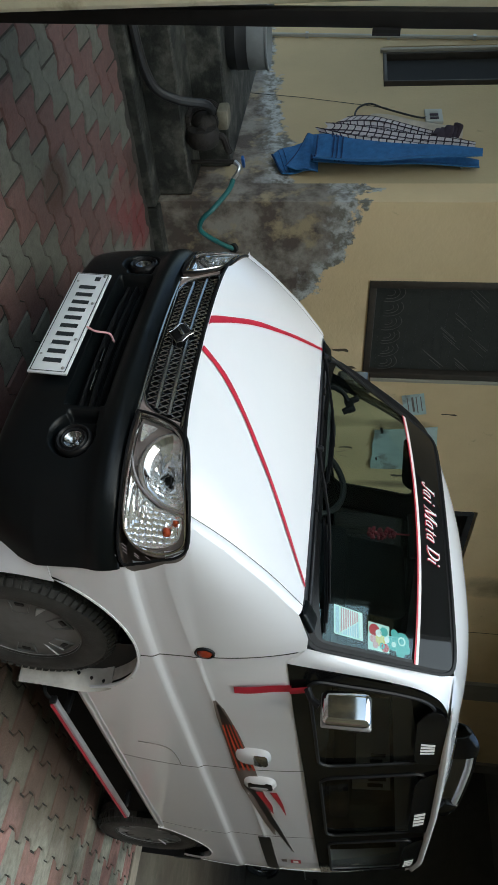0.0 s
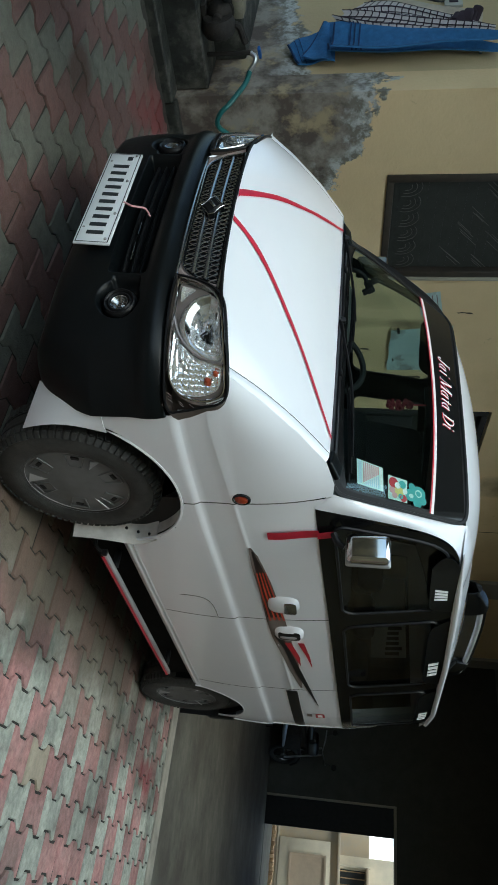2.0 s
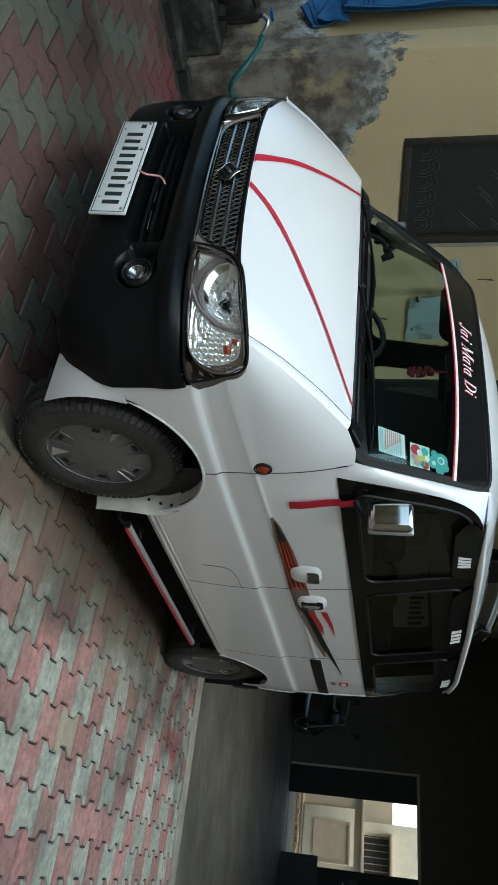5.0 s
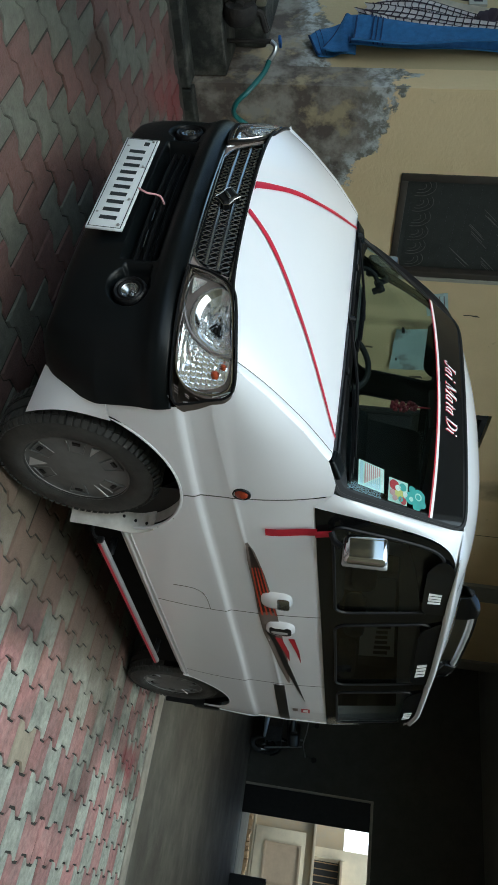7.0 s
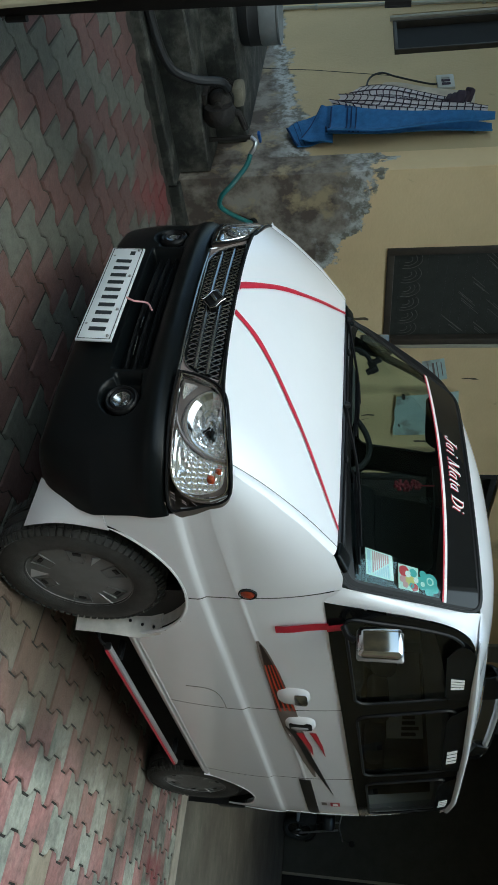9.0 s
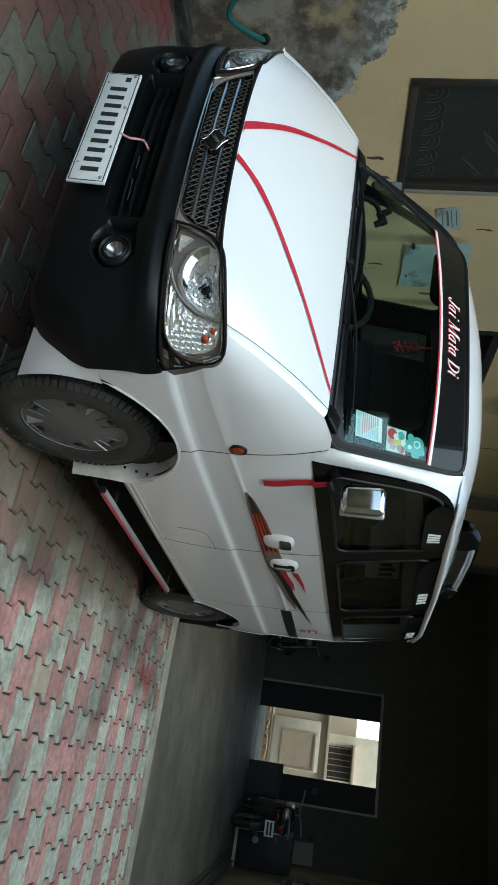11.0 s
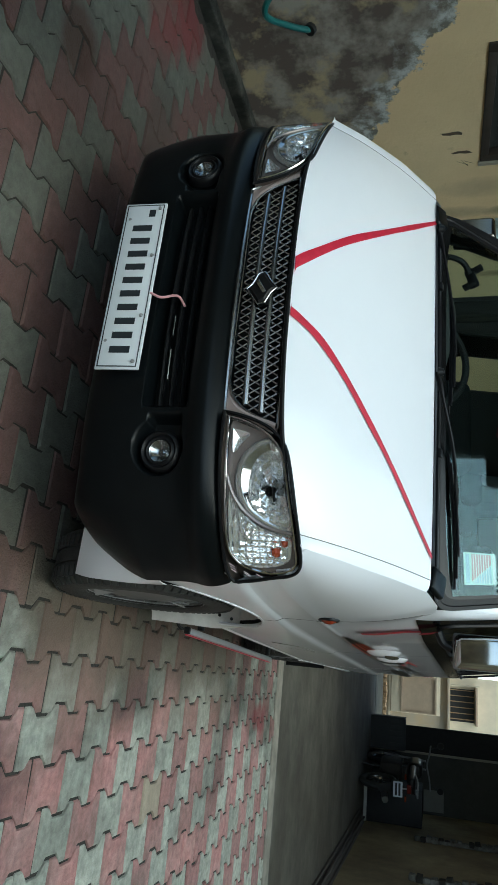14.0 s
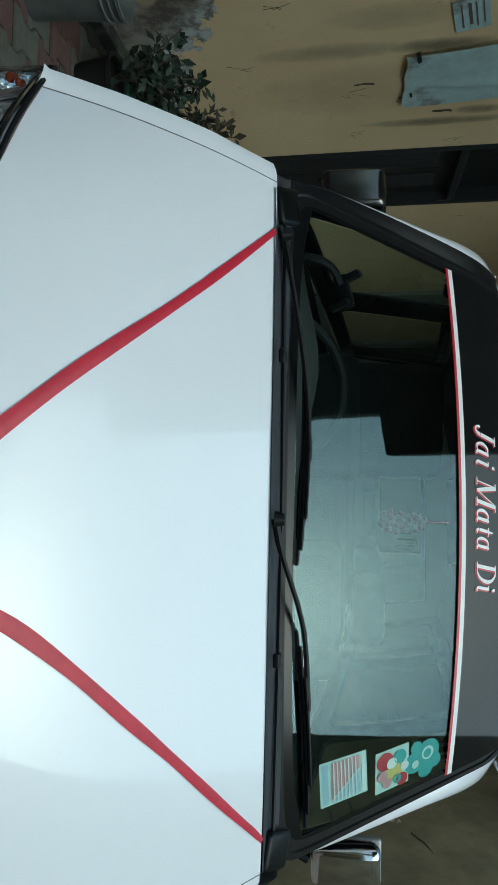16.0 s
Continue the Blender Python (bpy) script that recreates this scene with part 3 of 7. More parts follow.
SEAM1, SEAM2, SEAM3, REAR = 0.03, 0.95, 1.90, 2.72
for side, flip in (("left", False), ("right", True)):
    put = mirrored if flip else (lambda g: g)
    part("fender", put(side_skin(-0.50, SEAM1 - 0.003, sill, 40, 44)), PAINT, van)
    part("front_door", put(side_skin(SEAM1 + 0.003, SEAM2 - 0.003, sill, 46, 44)), PAINT, van)
    part("sliding_door", put(side_skin(SEAM2 + 0.003, SEAM3 - 0.003, sill, 46, 44)), PAINT, van)
    part("quarter_panel", put(side_skin(SEAM3 + 0.003, REAR, sill, 46, 44)), PAINT, van)
    # dark shutlines behind the gaps
    for y in (SEAM1, SEAM2, SEAM3):
        part("shutline", put(grid(lambda a, z: skin(y + a, z, -0.004), [-0.008, 0.008], steps(max(sill(y), 0.668 if y < 0.1 else 0), belt(y), 30))), GAP, van)
    # sill flange below the doors
    part("sill", put(grid(lambda y, t: (side_x(y, sill(y)) - 0.009 + 0.010 * math.sin(math.pi * min(1, 1.25 * t)) - 0.02 * max(0, t - 0.7), y, sill(y) - 0.001 - 0.044 * t), steps(0.335, 2.02, 24), steps(0, 1, 10))), PAINT, van, "rolled white sill under the doors")
    part("door_lip", put(tube([(side_x(y, sill(y)) - 0.001, y, sill(y) + 0.002) for y in steps(0.345, 2.0, 24)], 0.0035, 6)), PAINT, van)
    # white flange before the front wheel, under the bumper's end
    FA = smoothpath([(0.686, -0.372, 0.474), (0.672, -0.384, 0.405), (0.640, -0.390, 0.345), (0.600, -0.391, 0.295), (0.565, -0.388, 0.251)], 4)
    FB = smoothpath([(0.691, -0.300, 0.474), (0.697, -0.334, 0.390), (0.694, -0.336, 0.320), (0.687, -0.316, 0.250), (0.674, -0.284, 0.192)], 4)
    part("arch_flange", put(thick(grid(lambda i, k: FA[i].lerp(FB[i], k) + Vector((0.004 * math.sin(math.pi * k), 0, 0)), list(range(len(FA))), steps(0, 1, 6)), 0.003)), PAINT, van, "white flange before the front wheel")
    part("underside", put(box(0.45, 0.66, 0.33, 2.02, 0.20, 0.40, 0.01)), UNDER, van)

# hood
HF = [(0.0, -0.624, 0.812), (0.2, -0.617, 0.814), (0.36, -0.598, 0.820), (0.45, -0.572, 0.830), (0.53, -0.535, 0.840), (0.583, -0.497, 0.851)]
HR = [(0.0, -0.134, 1.150), (0.3, -0.132, 1.149), (0.5, -0.127, 1.147), (0.604, -0.124, 1.145)]


def hood_pt(u, t, off=0.0):
    """u from -1 to 1 across, t from the nose (0) to the cowl (1)."""
    a = abs(u)
    xf, xr = 0.583 * a, 0.604 * a
    x = xf + (xr - xf) * t
    yf, zf = soft(xf, [(p[0], p[1]) for p in HF]), soft(xf, [(p[0], p[2]) for p in HF])
    yr, zr = soft(xr, [(p[0], p[1]) for p in HR]), soft(xr, [(p[0], p[2]) for p in HR])
    y, z = yf + (yr - yf) * t, zf + (zr - zf) * t
    b = math.sin(math.pi * t) * 0.030 + 0.005 * math.sin(math.pi * min(1, t * 2.2)) * (1 - t)
    bow = b * (1 - 0.35 * a ** 3)
    back = 0.014 * a ** 3 * t if u < 0 else 0.0        # the hood sits a little askew
    if u < 0:
        x *= 1 + 0.025 * a
    return (math.copysign(x, u) if u else 0.0, y + back - bow * 0.55 - off * 0.55, z + 0.25 * back + bow * 0.8 + off * 0.83)


part("hood", grid(hood_pt, steps(-1, 1, 48), steps(0, 1, 24)), PAINT, van, "white hood with two red ribbons")
part("hood_lip", merge(tube([hood_pt(u, 0.0, -0.004) for u in steps(-1, 1, 40)], 0.006, 6)), TRIM, van)
for s in (-1, 1):
    part("hood_shutline", tube([hood_pt(s * 1.0015, t, -0.0005) for t in steps(0, 1, 20)], 0.0012, 6), GAP, van)


for s in (-1, 1):
    # rolled upper edge of the fender, up to the hood's gap
    def ledge(t, k):
        h = Vector(hood_pt(s * 1.003, t, -0.001))
        h.x = abs(h.x)
        x, z = top_edge(h.y)
        e = Vector((x + (0.016 if s < 0 else 0), h.y, max(z, 0.862)))
        return h.lerp(e, k) + Vector((0, 0, 0.003 * math.sin(math.pi * k)))
    edge_geo = grid(ledge, steps(0, 1, 24), steps(0, 1, 3))
    part("fender_edge", edge_geo if s == 1 else mirrored(edge_geo), PAINT, van)

    # the fender's nose between hood and lamp
    def nose(a, k):
        h = Vector(hood_pt(s * 1.003, 0.16 * a, -0.001))
        h.x = abs(h.x)
        x, z = lerp(a, [(0, 0.592), (0.5, 0.648), (0.8, 0.668), (1, 0.674)]), lerp(a, [(0, 0.857), (0.5, 0.856), (0.8, 0.834), (1, 0.800)])
        e = Vector((x, soft(x, [(0.57, -0.527), (0.62, -0.490), (0.655, -0.452), (0.69, -0.400)]) + 0.06 * (z - 0.68) + 0.003, z))
        p = h.lerp(e, k)
        b = 0.005 * math.sin(math.pi * k) * min(1, 3 * a)
        return p + Vector((b * 0.8, -b * 0.3, b * 0.6))
    nose_geo = grid(nose, steps(0, 1, 12), steps(0, 1, 8))
    part("fender_nose", nose_geo if s == 1 else mirrored(nose_geo), PAINT, van)

# windscreen, cowl, pillars
def ws_half(z):
    return lerp(z, [(1.14, 0.664), (1.18, 0.658), (1.60, 0.556), (1.66, 0.531)])


def ws_pt(u, z, off=0.0):
    x = u * ws_half(z) * (1.0 if u > 0 else 1.022)
    y = -0.040 + (z - 1.145) * 0.745 + 0.055 * abs(u) ** 2.2
    return (x, y - 0.8 * off, z + 0.6 * off)


def ws_frame(w, k, off):
    """A point of the windscreen's rounded outline: w the angle round it, k the share of its size."""
    cu, su = math.cos(w), math.sin(w)
    p = 16.0
    r = (abs(cu) ** p + abs(su) ** p) ** (-1 / p)
    return ws_pt(cu * r * (1 - (1 - k) * 1.0), 1.403 + su * r * 0.258 * (1 - (1 - k) * 2.2), off)


wind = part("windscreen", grid(lambda u, z: ws_pt(u * 0.975, z), steps(-1, 1, 24), steps(1.16, 1.650, 14)), WINDSCREEN, van, "clear windscreen with stickers and a dark top band")
wind.visible_shadow = False
part("windscreen_seal", grid(lambda w, k: ws_frame(w, k, 0.002 + 0.004 * (k > 0.985)), steps(0, 2 * math.pi, 160)[:-1], [0.960, 0.975, 0.985, 0.99, 1.0, 1.006], closed_u=True), TRIM, van, "black windscreen rubber")
part("cowl", grid(lambda u, t: (u * (0.605 + 0.04 * t), -0.122 - 0.016 * (1 - u * u) * (1 - t) + 0.03 * (1 - abs(u)) * t + (0.085 + 0.02 * abs(u)) * t, 1.148 + 0.016 * t - 0.008 * math.sin(math.pi * t) + 0.004 * (1 - u * u)), steps(-1, 1, 24), steps(0, 1, 6)), COWL, van, "dark grey plastic cowl panel")
part("cowl_step", tube([(u * 0.615, -0.060 + 0.02 * (1 - abs(u)), 1.1575 + 0.004 * (1 - u * u)) for u in steps(-1, 1, 20)], 0.004, 6), TRIM, van)
part("glass_frit", merge(grid(lambda u, t: ws_pt(u, 1.148 + (0.034 + 0.030 * abs(u) ** 6) * t, 0.0015), steps(-0.975, 0.975, 40), steps(0, 1, 3)),
                         *[grid(lambda k, z: ws_pt(q * (0.975 - 0.030 * k), z, 0.0015), steps(0, 1, 2), steps(1.15, 1.652, 12)) for q in (-1, 1)]), FRIT, wind, "black printed edge of the glass")


# greenhouse sides
def gutter(y):
    return lerp(y, [(0.20, 1.575), (0.30, 1.632), (0.45, 1.655), (1.0, 1.695), (1.6, 1.740), (2.4, 1.778), (2.72, 1.770)])


def gx(y, z):
    """Half width of the glasshouse at a height."""
    b, g = belt(y), gutter(max(y, 0.45))
    t = min(1, max(0, (z - b) / (g - b)))
    w = soft(y, [(0.0, 0.660), (0.08, 0.681), (0.2, 0.694), (0.45, 0.714), (2.4, 0.716), (2.72, 0.690)])
    # the roof draws in towards the windscreen
    k = min(1, max(0, (y - 0.2) / 0.9))
    return w - 0.078 * t ** 1.15 - 0.040 * t * (1 - k * k * (3 - 2 * k))


def gh_front(z):
    return soft(z, [(1.10, 0.085), (1.18, 0.122), (1.30, 0.184), (1.42, 0.252), (1.53, 0.328), (1.60, 0.408), (1.64, 0.50), (1.66, 0.60)])


# window cells of the black band: front edge, rear edge, and the opening in shares of the cell
CELLS = {"front": (None, 0.945, 0.085, 0.915, 0.115, 0.88, 0.055), "mid": (0.945, 1.885, 0.07, 0.93, 0.11, 0.88, 0.05), "rear": (1.885, REAR, 0.09, 0.90, 0.12, 0.86, 0.045)}

FAR_OPENINGS = {"front": (0.085, 0.985, 0.115, 0.88, 0.055), "mid": (0.21, 0.93, 0.11, 0.88, 0.05)}


def cell_pt(k, s, t, off=0.0):
    a, b = CELLS[k][:2]
    y0 = gh_front(1.10 + 0.56 * t) if a is None else a
    y = y0 + (b - y0) * s
    z = belt(y) + (gutter(y) - belt(y)) * t
    return (gx(y, z) + 0.002 + off, y, z)


def opening(k, far_side):
    """Matching points of the rounded opening and of the cell's outline."""
    s0, s1, t0, t1, r = (FAR_OPENINGS if far_side else {}).get(k, CELLS[k][2:])
    rs, rt = r / 0.85, r / 0.50
    inner, outer = [], []

    def far(s, t):
        return ((s - s0) / (s1 - s0), (t - t0) / (t1 - t0))
    corners = ((s1 - rs, t1 - rt, 0), (s0 + rs, t1 - rt, 90), (s0 + rs, t0 + rt, 180), (s1 - rs, t0 + rt, 270))
    for i, (cs, ct, a0) in enumerate(corners):
        for j in range(9):
            w = radians(a0 + 90 * j / 8)
            c, s = math.cos(w), math.sin(w)
            m = max(abs(c), abs(s))
            inner.append((cs + rs * c, ct + rt * s))
            outer.append(far(cs + rs * c / m, ct + rt * s / m))
        ns, nt, na = corners[(i + 1) % 4]
        w = radians(a0 + 90)
        p, q = (cs + rs * math.cos(w), ct + rt * math.sin(w)), (ns + rs * math.cos(w), nt + rt * math.sin(w))
        for j in range(1, 12):
            e = (p[0] + (q[0] - p[0]) * j / 12, p[1] + (q[1] - p[1]) * j / 12)
            inner.append(e)
            outer.append(far(*e))
    return inner, outer


def pillar_pt(s, t):
    """White windscreen pillar from the waist to the roof; s across, from the glass to the door frame."""
    a = Vector(ws_pt(1.0, 1.150 + 0.51 * t))
    z2 = 1.10 + 0.56 * t
    yb = gh_front(z2)
    b = Vector((gx(yb, z2) + 0.003, yb, z2))
    p = a.lerp(b, s)
    k = math.sin(math.pi * s) * min(1, 5 * t) * (1 - t ** 3)
    p.x += 0.010 * k
    p.y -= 0.014 * k
    return p


for side, flip in (("left", False), ("right", True)):
    put = mirrored if flip else (lambda g: g)
    wide = 0.025 if flip else 0.0
    part("windscreen_pillar", put(grid(lambda s, t: pillar_pt(s, t) + Vector((wide * smooth01(s, 0, 0.6), -0.5 * wide * smooth01(s, 0, 0.6), 0)), steps(0, 1, 8), steps(0, 1, 28))), PAINT, van)
    part("pillar_foot", put(grid(lambda s, k: Vector((top_edge(-0.03 + 0.115 * s)[0] + (0.016 if flip else 0.0), -0.03 + 0.115 * s, top_edge(-0.03 + 0.115 * s)[1])).lerp(pillar_pt(s, 0.02), k), steps(0, 1, 8), steps(0, 1, 3))), PAINT, van)
    for k in CELLS:
        inner, outer = opening(k, flip)
        n = len(inner)
        ring_geo = grid(lambda i, q: cell_pt(k, inner[i][0] + (outer[i][0] - inner[i][0]) * q, inner[i][1] + (outer[i][1] - inner[i][1]) * q), list(range(n)), [0, 0.33, 0.66, 1], closed_u=True)
        part("window_frame", put(ring_geo), FILM, van, "gloss black window band")
        part("window_rubber", put(tube([cell_pt(k, s, t, 0.001) for s, t in inner], 0.0065, 6, closed=True)), TRIM, van)
        s0, s1, t0, t1 = (FAR_OPENINGS if flip else {}).get(k, CELLS[k][2:])[:4]
        w = part("side_window", put(grid(lambda s, t: cell_pt(k, s, t, -0.010), steps(s0 - 0.008, s1 + 0.008, 10), steps(t0 - 0.012, t1 + 0.012, 6))), (TINTED_L if k != "rear" else TINTED_D) if flip else TINTED, van, "dark tinted side window")
        w.visible_shadow = False
    if flip:
        part("pillar_seal", put(grid(lambda q, t: pillar_pt(q, t) + Vector((wide * smooth01(q, 0, 0.6) + 0.002, -0.5 * wide * smooth01(q, 0, 0.6) - 0.003, 0.001)), steps(0, 0.44, 8), steps(0.01, 0.97, 28))), TRIM, van, "broad black pillar seal")


# roof
def roof_pt(u, y):
    """Crowned roof between the gutters."""
    g = gutter(y)
    w = gx(y, g) + 0.012
    crown = soft(y, [(0.28, 0.040), (0.5, 0.082), (0.8, 0.111), (1.2, 0.127), (2.0, 0.120), (2.72, 0.085)])
    return (u * w, y, g + crown * (1 - abs(u) ** 2.6))


def roof_front(u):
    """Front edge of the roof: along the top of the windscreen, then out over the pillar."""
    a = abs(u)
    s = 1 if u >= 0 else -1
    if a <= 0.86:
        p = ws_pt(a / 0.86, 1.658 - 0.006 * (a / 0.86) ** 6)
    else:
        k = (a - 0.86) / 0.14
        q, e = ws_pt(1.0, 1.652), (gx(0.53, 1.66) + 0.006, 0.525, 1.655)
        p = tuple(q[i] + (e[i] - q[i]) * k for i in range(3))
    return Vector((s * p[0], p[1], p[2]))


def roof_fn(u, t):
    if t >= 0:
        y = 0.80 + (REAR + 0.045 - 0.80) * t
        p = Vector(roof_pt(u, min(y, REAR)))
        p.y = y
        if t > 0.9:
            # the rear edge rolls over
            p.z -= 0.035 * ((t - 0.9) / 0.1) ** 3
        return p
    k = 1 + t
    f, r = roof_front(u), Vector(roof_pt(u, 0.80))
    p = f.lerp(r, k)
    p.z = f.z + (r.z - f.z) * (1 - (1 - k) ** 2.3)
    return p


part("roof", grid(roof_fn, steps(-1, 1, 56), steps(-1, 0, 24)[:-1] + steps(0, 1, 48)), PAINT, van, "white crowned roof")
for s in (-1, 1):
    rail_y = steps(0.47, REAR + 0.045, 44)
    part("gutter_rail", tube([(s * (gx(min(y, REAR), gutter(min(y, REAR))) + 0.006), y, gutter(min(y, REAR)) - 0.002 + 0.01 * max(0, (y - REAR) / 0.045)) for y in rail_y], [0.017 * min(1, 0.12 + (y - 0.47) / 0.4) * max(0.25, min(1, (REAR + 0.05 - y) / 0.02)) for y in rail_y], 10), PAINT, van)


def tail_pt(u, z):
    return (u * (side_x(2.70, z) if z < 1.25 else gx(2.70, z)), REAR + 0.02 - 0.05 * max(0, z - 1.1), z)


part("tailgate", merge(grid(tail_pt, steps(-1, 1, 16), steps(0.42, 1.22, 14)), grid(lambda u, k: tail_pt(u, 1.67 + (gutter(2.70) + 0.070 * (1 - abs(u) ** 2.6) - 0.012 - 1.67) * k), steps(-1, 1, 16), steps(0, 1, 4)),
                       grid(tail_pt, steps(-1, -0.82, 3), steps(1.22, 1.67, 6)), grid(tail_pt, steps(0.82, 1, 3), steps(1.22, 1.67, 6))), PAINT, van)
rear_pane = part("rear_window", grid(lambda u, z: tuple(Vector(tail_pt(u, z)) + Vector((0, -0.006, 0))), steps(-0.83, 0.83, 8), steps(1.21, 1.68, 4)), TINTED_D, van, "dark tinted rear window")
rear_pane.visible_shadow = False


# front bumper
BP = [(0.0, -0.617), (0.25, -0.612), (0.42, -0.590), (0.55, -0.545), (0.628, -0.484), (0.672, -0.430), (0.694, -0.382)]
BD_IN = [(0.285, 0.075), (0.300, 0.040), (0.325, 0.018), (0.37, 0.004), (0.42, 0.0), (0.50, 0.004), (0.555, 0.008), (0.585, 0.0), (0.608, -0.014), (0.628, -0.016), (0.648, -0.004), (0.664, 0.014), (0.672, 0.034), (0.678, 0.08)]
BARC = [0.0]
for (xa, ya), (xb, yb) in zip(BP, BP[1:]):
    BARC.append(BARC[-1] + math.hypot(xb - xa, yb - ya))
BARC = [d / BARC[-1] for d in BARC]


def bump_pt(u, z):
    a = abs(u)
    x = soft(a, [(d, p[0]) for d, p in zip(BARC, BP)])
    y = soft(a, [(d, p[1]) for d, p in zip(BARC, BP)])
    d = soft(z, BD_IN) * (1 - 0.55 * a)
    nx, ny = -0.75 * smooth01(a, 0.55, 1.0), 1 - 0.6 * smooth01(a, 0.6, 1.0)
    # the air intake and the round fog lamp pockets are pressed inwards
    hole = (1 - smooth01(x, 0.285, 0.315)) * smooth01(z, 0.462, 0.474) * (1 - smooth01(z, 0.572, 0.584))
    gap = math.hypot((x - 0.408) / 1.06, z - 0.514)
    pocket = 1 - smooth01(gap, 0.048, 0.068)
    pocket = max(pocket, smooth01(x, 0.322, 0.345) * (1 - smooth01(x, 0.40, 0.41)) * smooth01(z, 0.480, 0.496) * (1 - smooth01(z, 0.558, 0.574)))
    d += 0.055 * hole + 0.034 * pocket
    # the lower corner tucks in under the fender
    low = max(0.0, (0.452 - z) / 0.167)
    tuck = smooth01(a, 0.62, 1.0)
    x -= 0.105 * tuck * low ** 1.25
    z -= 0.034 * smooth01(a, 0.55, 1.0) * low
    return (math.copysign(x + nx * d, u) if u else 0.0, y + ny * d, z)


US = sorted({round(q, 4) for q in steps(-1, 1, 120)} | {round(s * q, 4) for s in (-1, 1) for q in steps(0.40, 0.68, 48)} | {s * q for s in (-1, 1) for q in (0.385, 0.393, 0.40, 0.408, 0.415, 0.43, 0.445, 0.46, 0.475, 0.52, 0.535, 0.55, 0.56, 0.57, 0.58, 0.60, 0.62, 0.64, 0.66)})
ZS = sorted({round(q, 4) for q in steps(0.285, 0.678, 44)} | {round(q, 4) for q in steps(0.436, 0.592, 40)} | {0.462, 0.466, 0.47, 0.474, 0.478, 0.56, 0.565, 0.57, 0.575, 0.58, 0.585, 0.66, 0.667, 0.672})
bumper = part("front_bumper", grid(bump_pt, US, ZS), BUMPER, van, "black plastic front bumper")
for z in (0.492, 0.520, 0.548):
    part("intake_slat", grid(lambda u, t: (u * 0.295, -0.575 + 0.02 * u * u + 0.016 * math.cos(t), z + 0.006 * math.sin(t)), steps(-1, 1, 14), steps(0, 2 * math.pi, 8)), TRIM, bumper)
for ua, ub in ((0.15, 0.42), (0.60, 0.98)):
    part("intake_bar", grid(lambda u, t: (0.02 + u * 0.21, -0.588 + 0.012 * u * u + 0.006 * math.cos(t), 0.509 + 0.003 * math.sin(t)), steps(ua, ub, 8), steps(0, 2 * math.pi, 8)), DARKCHROME, bumper, "worn metal bar")
part("orange_thread", tube(smoothpath([(0.01, -0.640, 0.452), (0.02, -0.632, 0.48), (0.005, -0.612, 0.515), (0.03, -0.600, 0.535)]), 0.0035, 6), PINK, bumper, "faded orange thread tied to the bumper")
for s in (-1, 1):
    at = pose(s * 0.416, -0.578, 0.517, 0, 0, s * 8)
    fog = part("fog_lamp", moved(lathe([(0.0, -0.007), (0.010, -0.006), (0.019, -0.003), (0.024, 0.002), (0.0245, 0.008)], 28, "y"), at), LAMPGLASS, bumper, "round clear fog lamp")
    part("fog_reflector", moved(lathe([(0.0, 0.012), (0.005, 0.011), (0.008, 0.016), (0.016, 0.013), (0.0245, 0.003), (0.027, 0.001), (0.028, 0.008)], 28, "y"), at), DARKCHROME, fog, "dull bowl")
    part("fog_bezel", moved(lathe([(0.0275, 0.006), (0.0285, -0.002), (0.032, -0.004), (0.035, 0.000), (0.038, 0.001), (0.0405, -0.004), (0.044, -0.006), (0.048, -0.003), (0.052, 0.006), (0.053, 0.020)], 36, "y"), at), TRIM, fog, "black stepped bezel")

# number plate with bars for its characters
plate = part("number_plate", moved(box(-0.25, 0.25, -0.004, 0.004, -0.058, 0.058, 0.003), pose(-0.022, -0.640, 0.397, -4, 0, 0)), PLATEW, van, "white number plate with dark bars")


def on_plate(x0, x1, z0, z1, d=0.0052):
    return moved(([(x0, -d, z0), (x1, -d, z0), (x1, -d, z1), (x0, -d, z1)], [(0, 1, 2, 3)]), pose(-0.022, -0.640, 0.397, -4, 0, 0))


part("plate_rim", merge(on_plate(-0.244, 0.244, 0.049, 0.052), on_plate(-0.244, 0.244, -0.052, -0.049), on_plate(-0.244, -0.241, -0.049, 0.049), on_plate(0.241, 0.244, -0.049, 0.049)), INK, plate)
for k in range(10):
    x = -0.178 + k * 0.0405
    part("plate_bar", on_plate(x, x + 0.019, -0.027, 0.027), INK, plate)
part("plate_bar", on_plate(-0.228, -0.205, 0.012, 0.03), INK, plate)
for x, z in ((-0.20, -0.04), (-0.08, 0.042), (0.10, 0.042), (0.17, -0.042), (-0.23, 0.042), (0.23, 0.042)):
    part("plate_rivet", moved(lathe([(0.0, -0.009), (0.004, -0.008), (0.0055, -0.004)], 10, "y"), pose(-0.022 + x, -0.640, 0.397 + z)), SILVER, plate)


# grille
def gy(x):
    return -0.604 + 0.20 * x * x


def g_edge(z):
    """Half width of the mesh: its lower ends curve in."""
    return lerp(z, [(0.676, 0.236), (0.688, 0.276), (0.700, 0.294), (0.714, 0.308), (0.735, 0.322), (0.76, 0.333), (0.80, 0.348)])


def g_out(z):
    """Half width of the frame, up to the lamp."""
    return lerp(z, [(0.670, 0.327), (0.70, 0.336), (0.75, 0.353), (0.80, 0.372)])


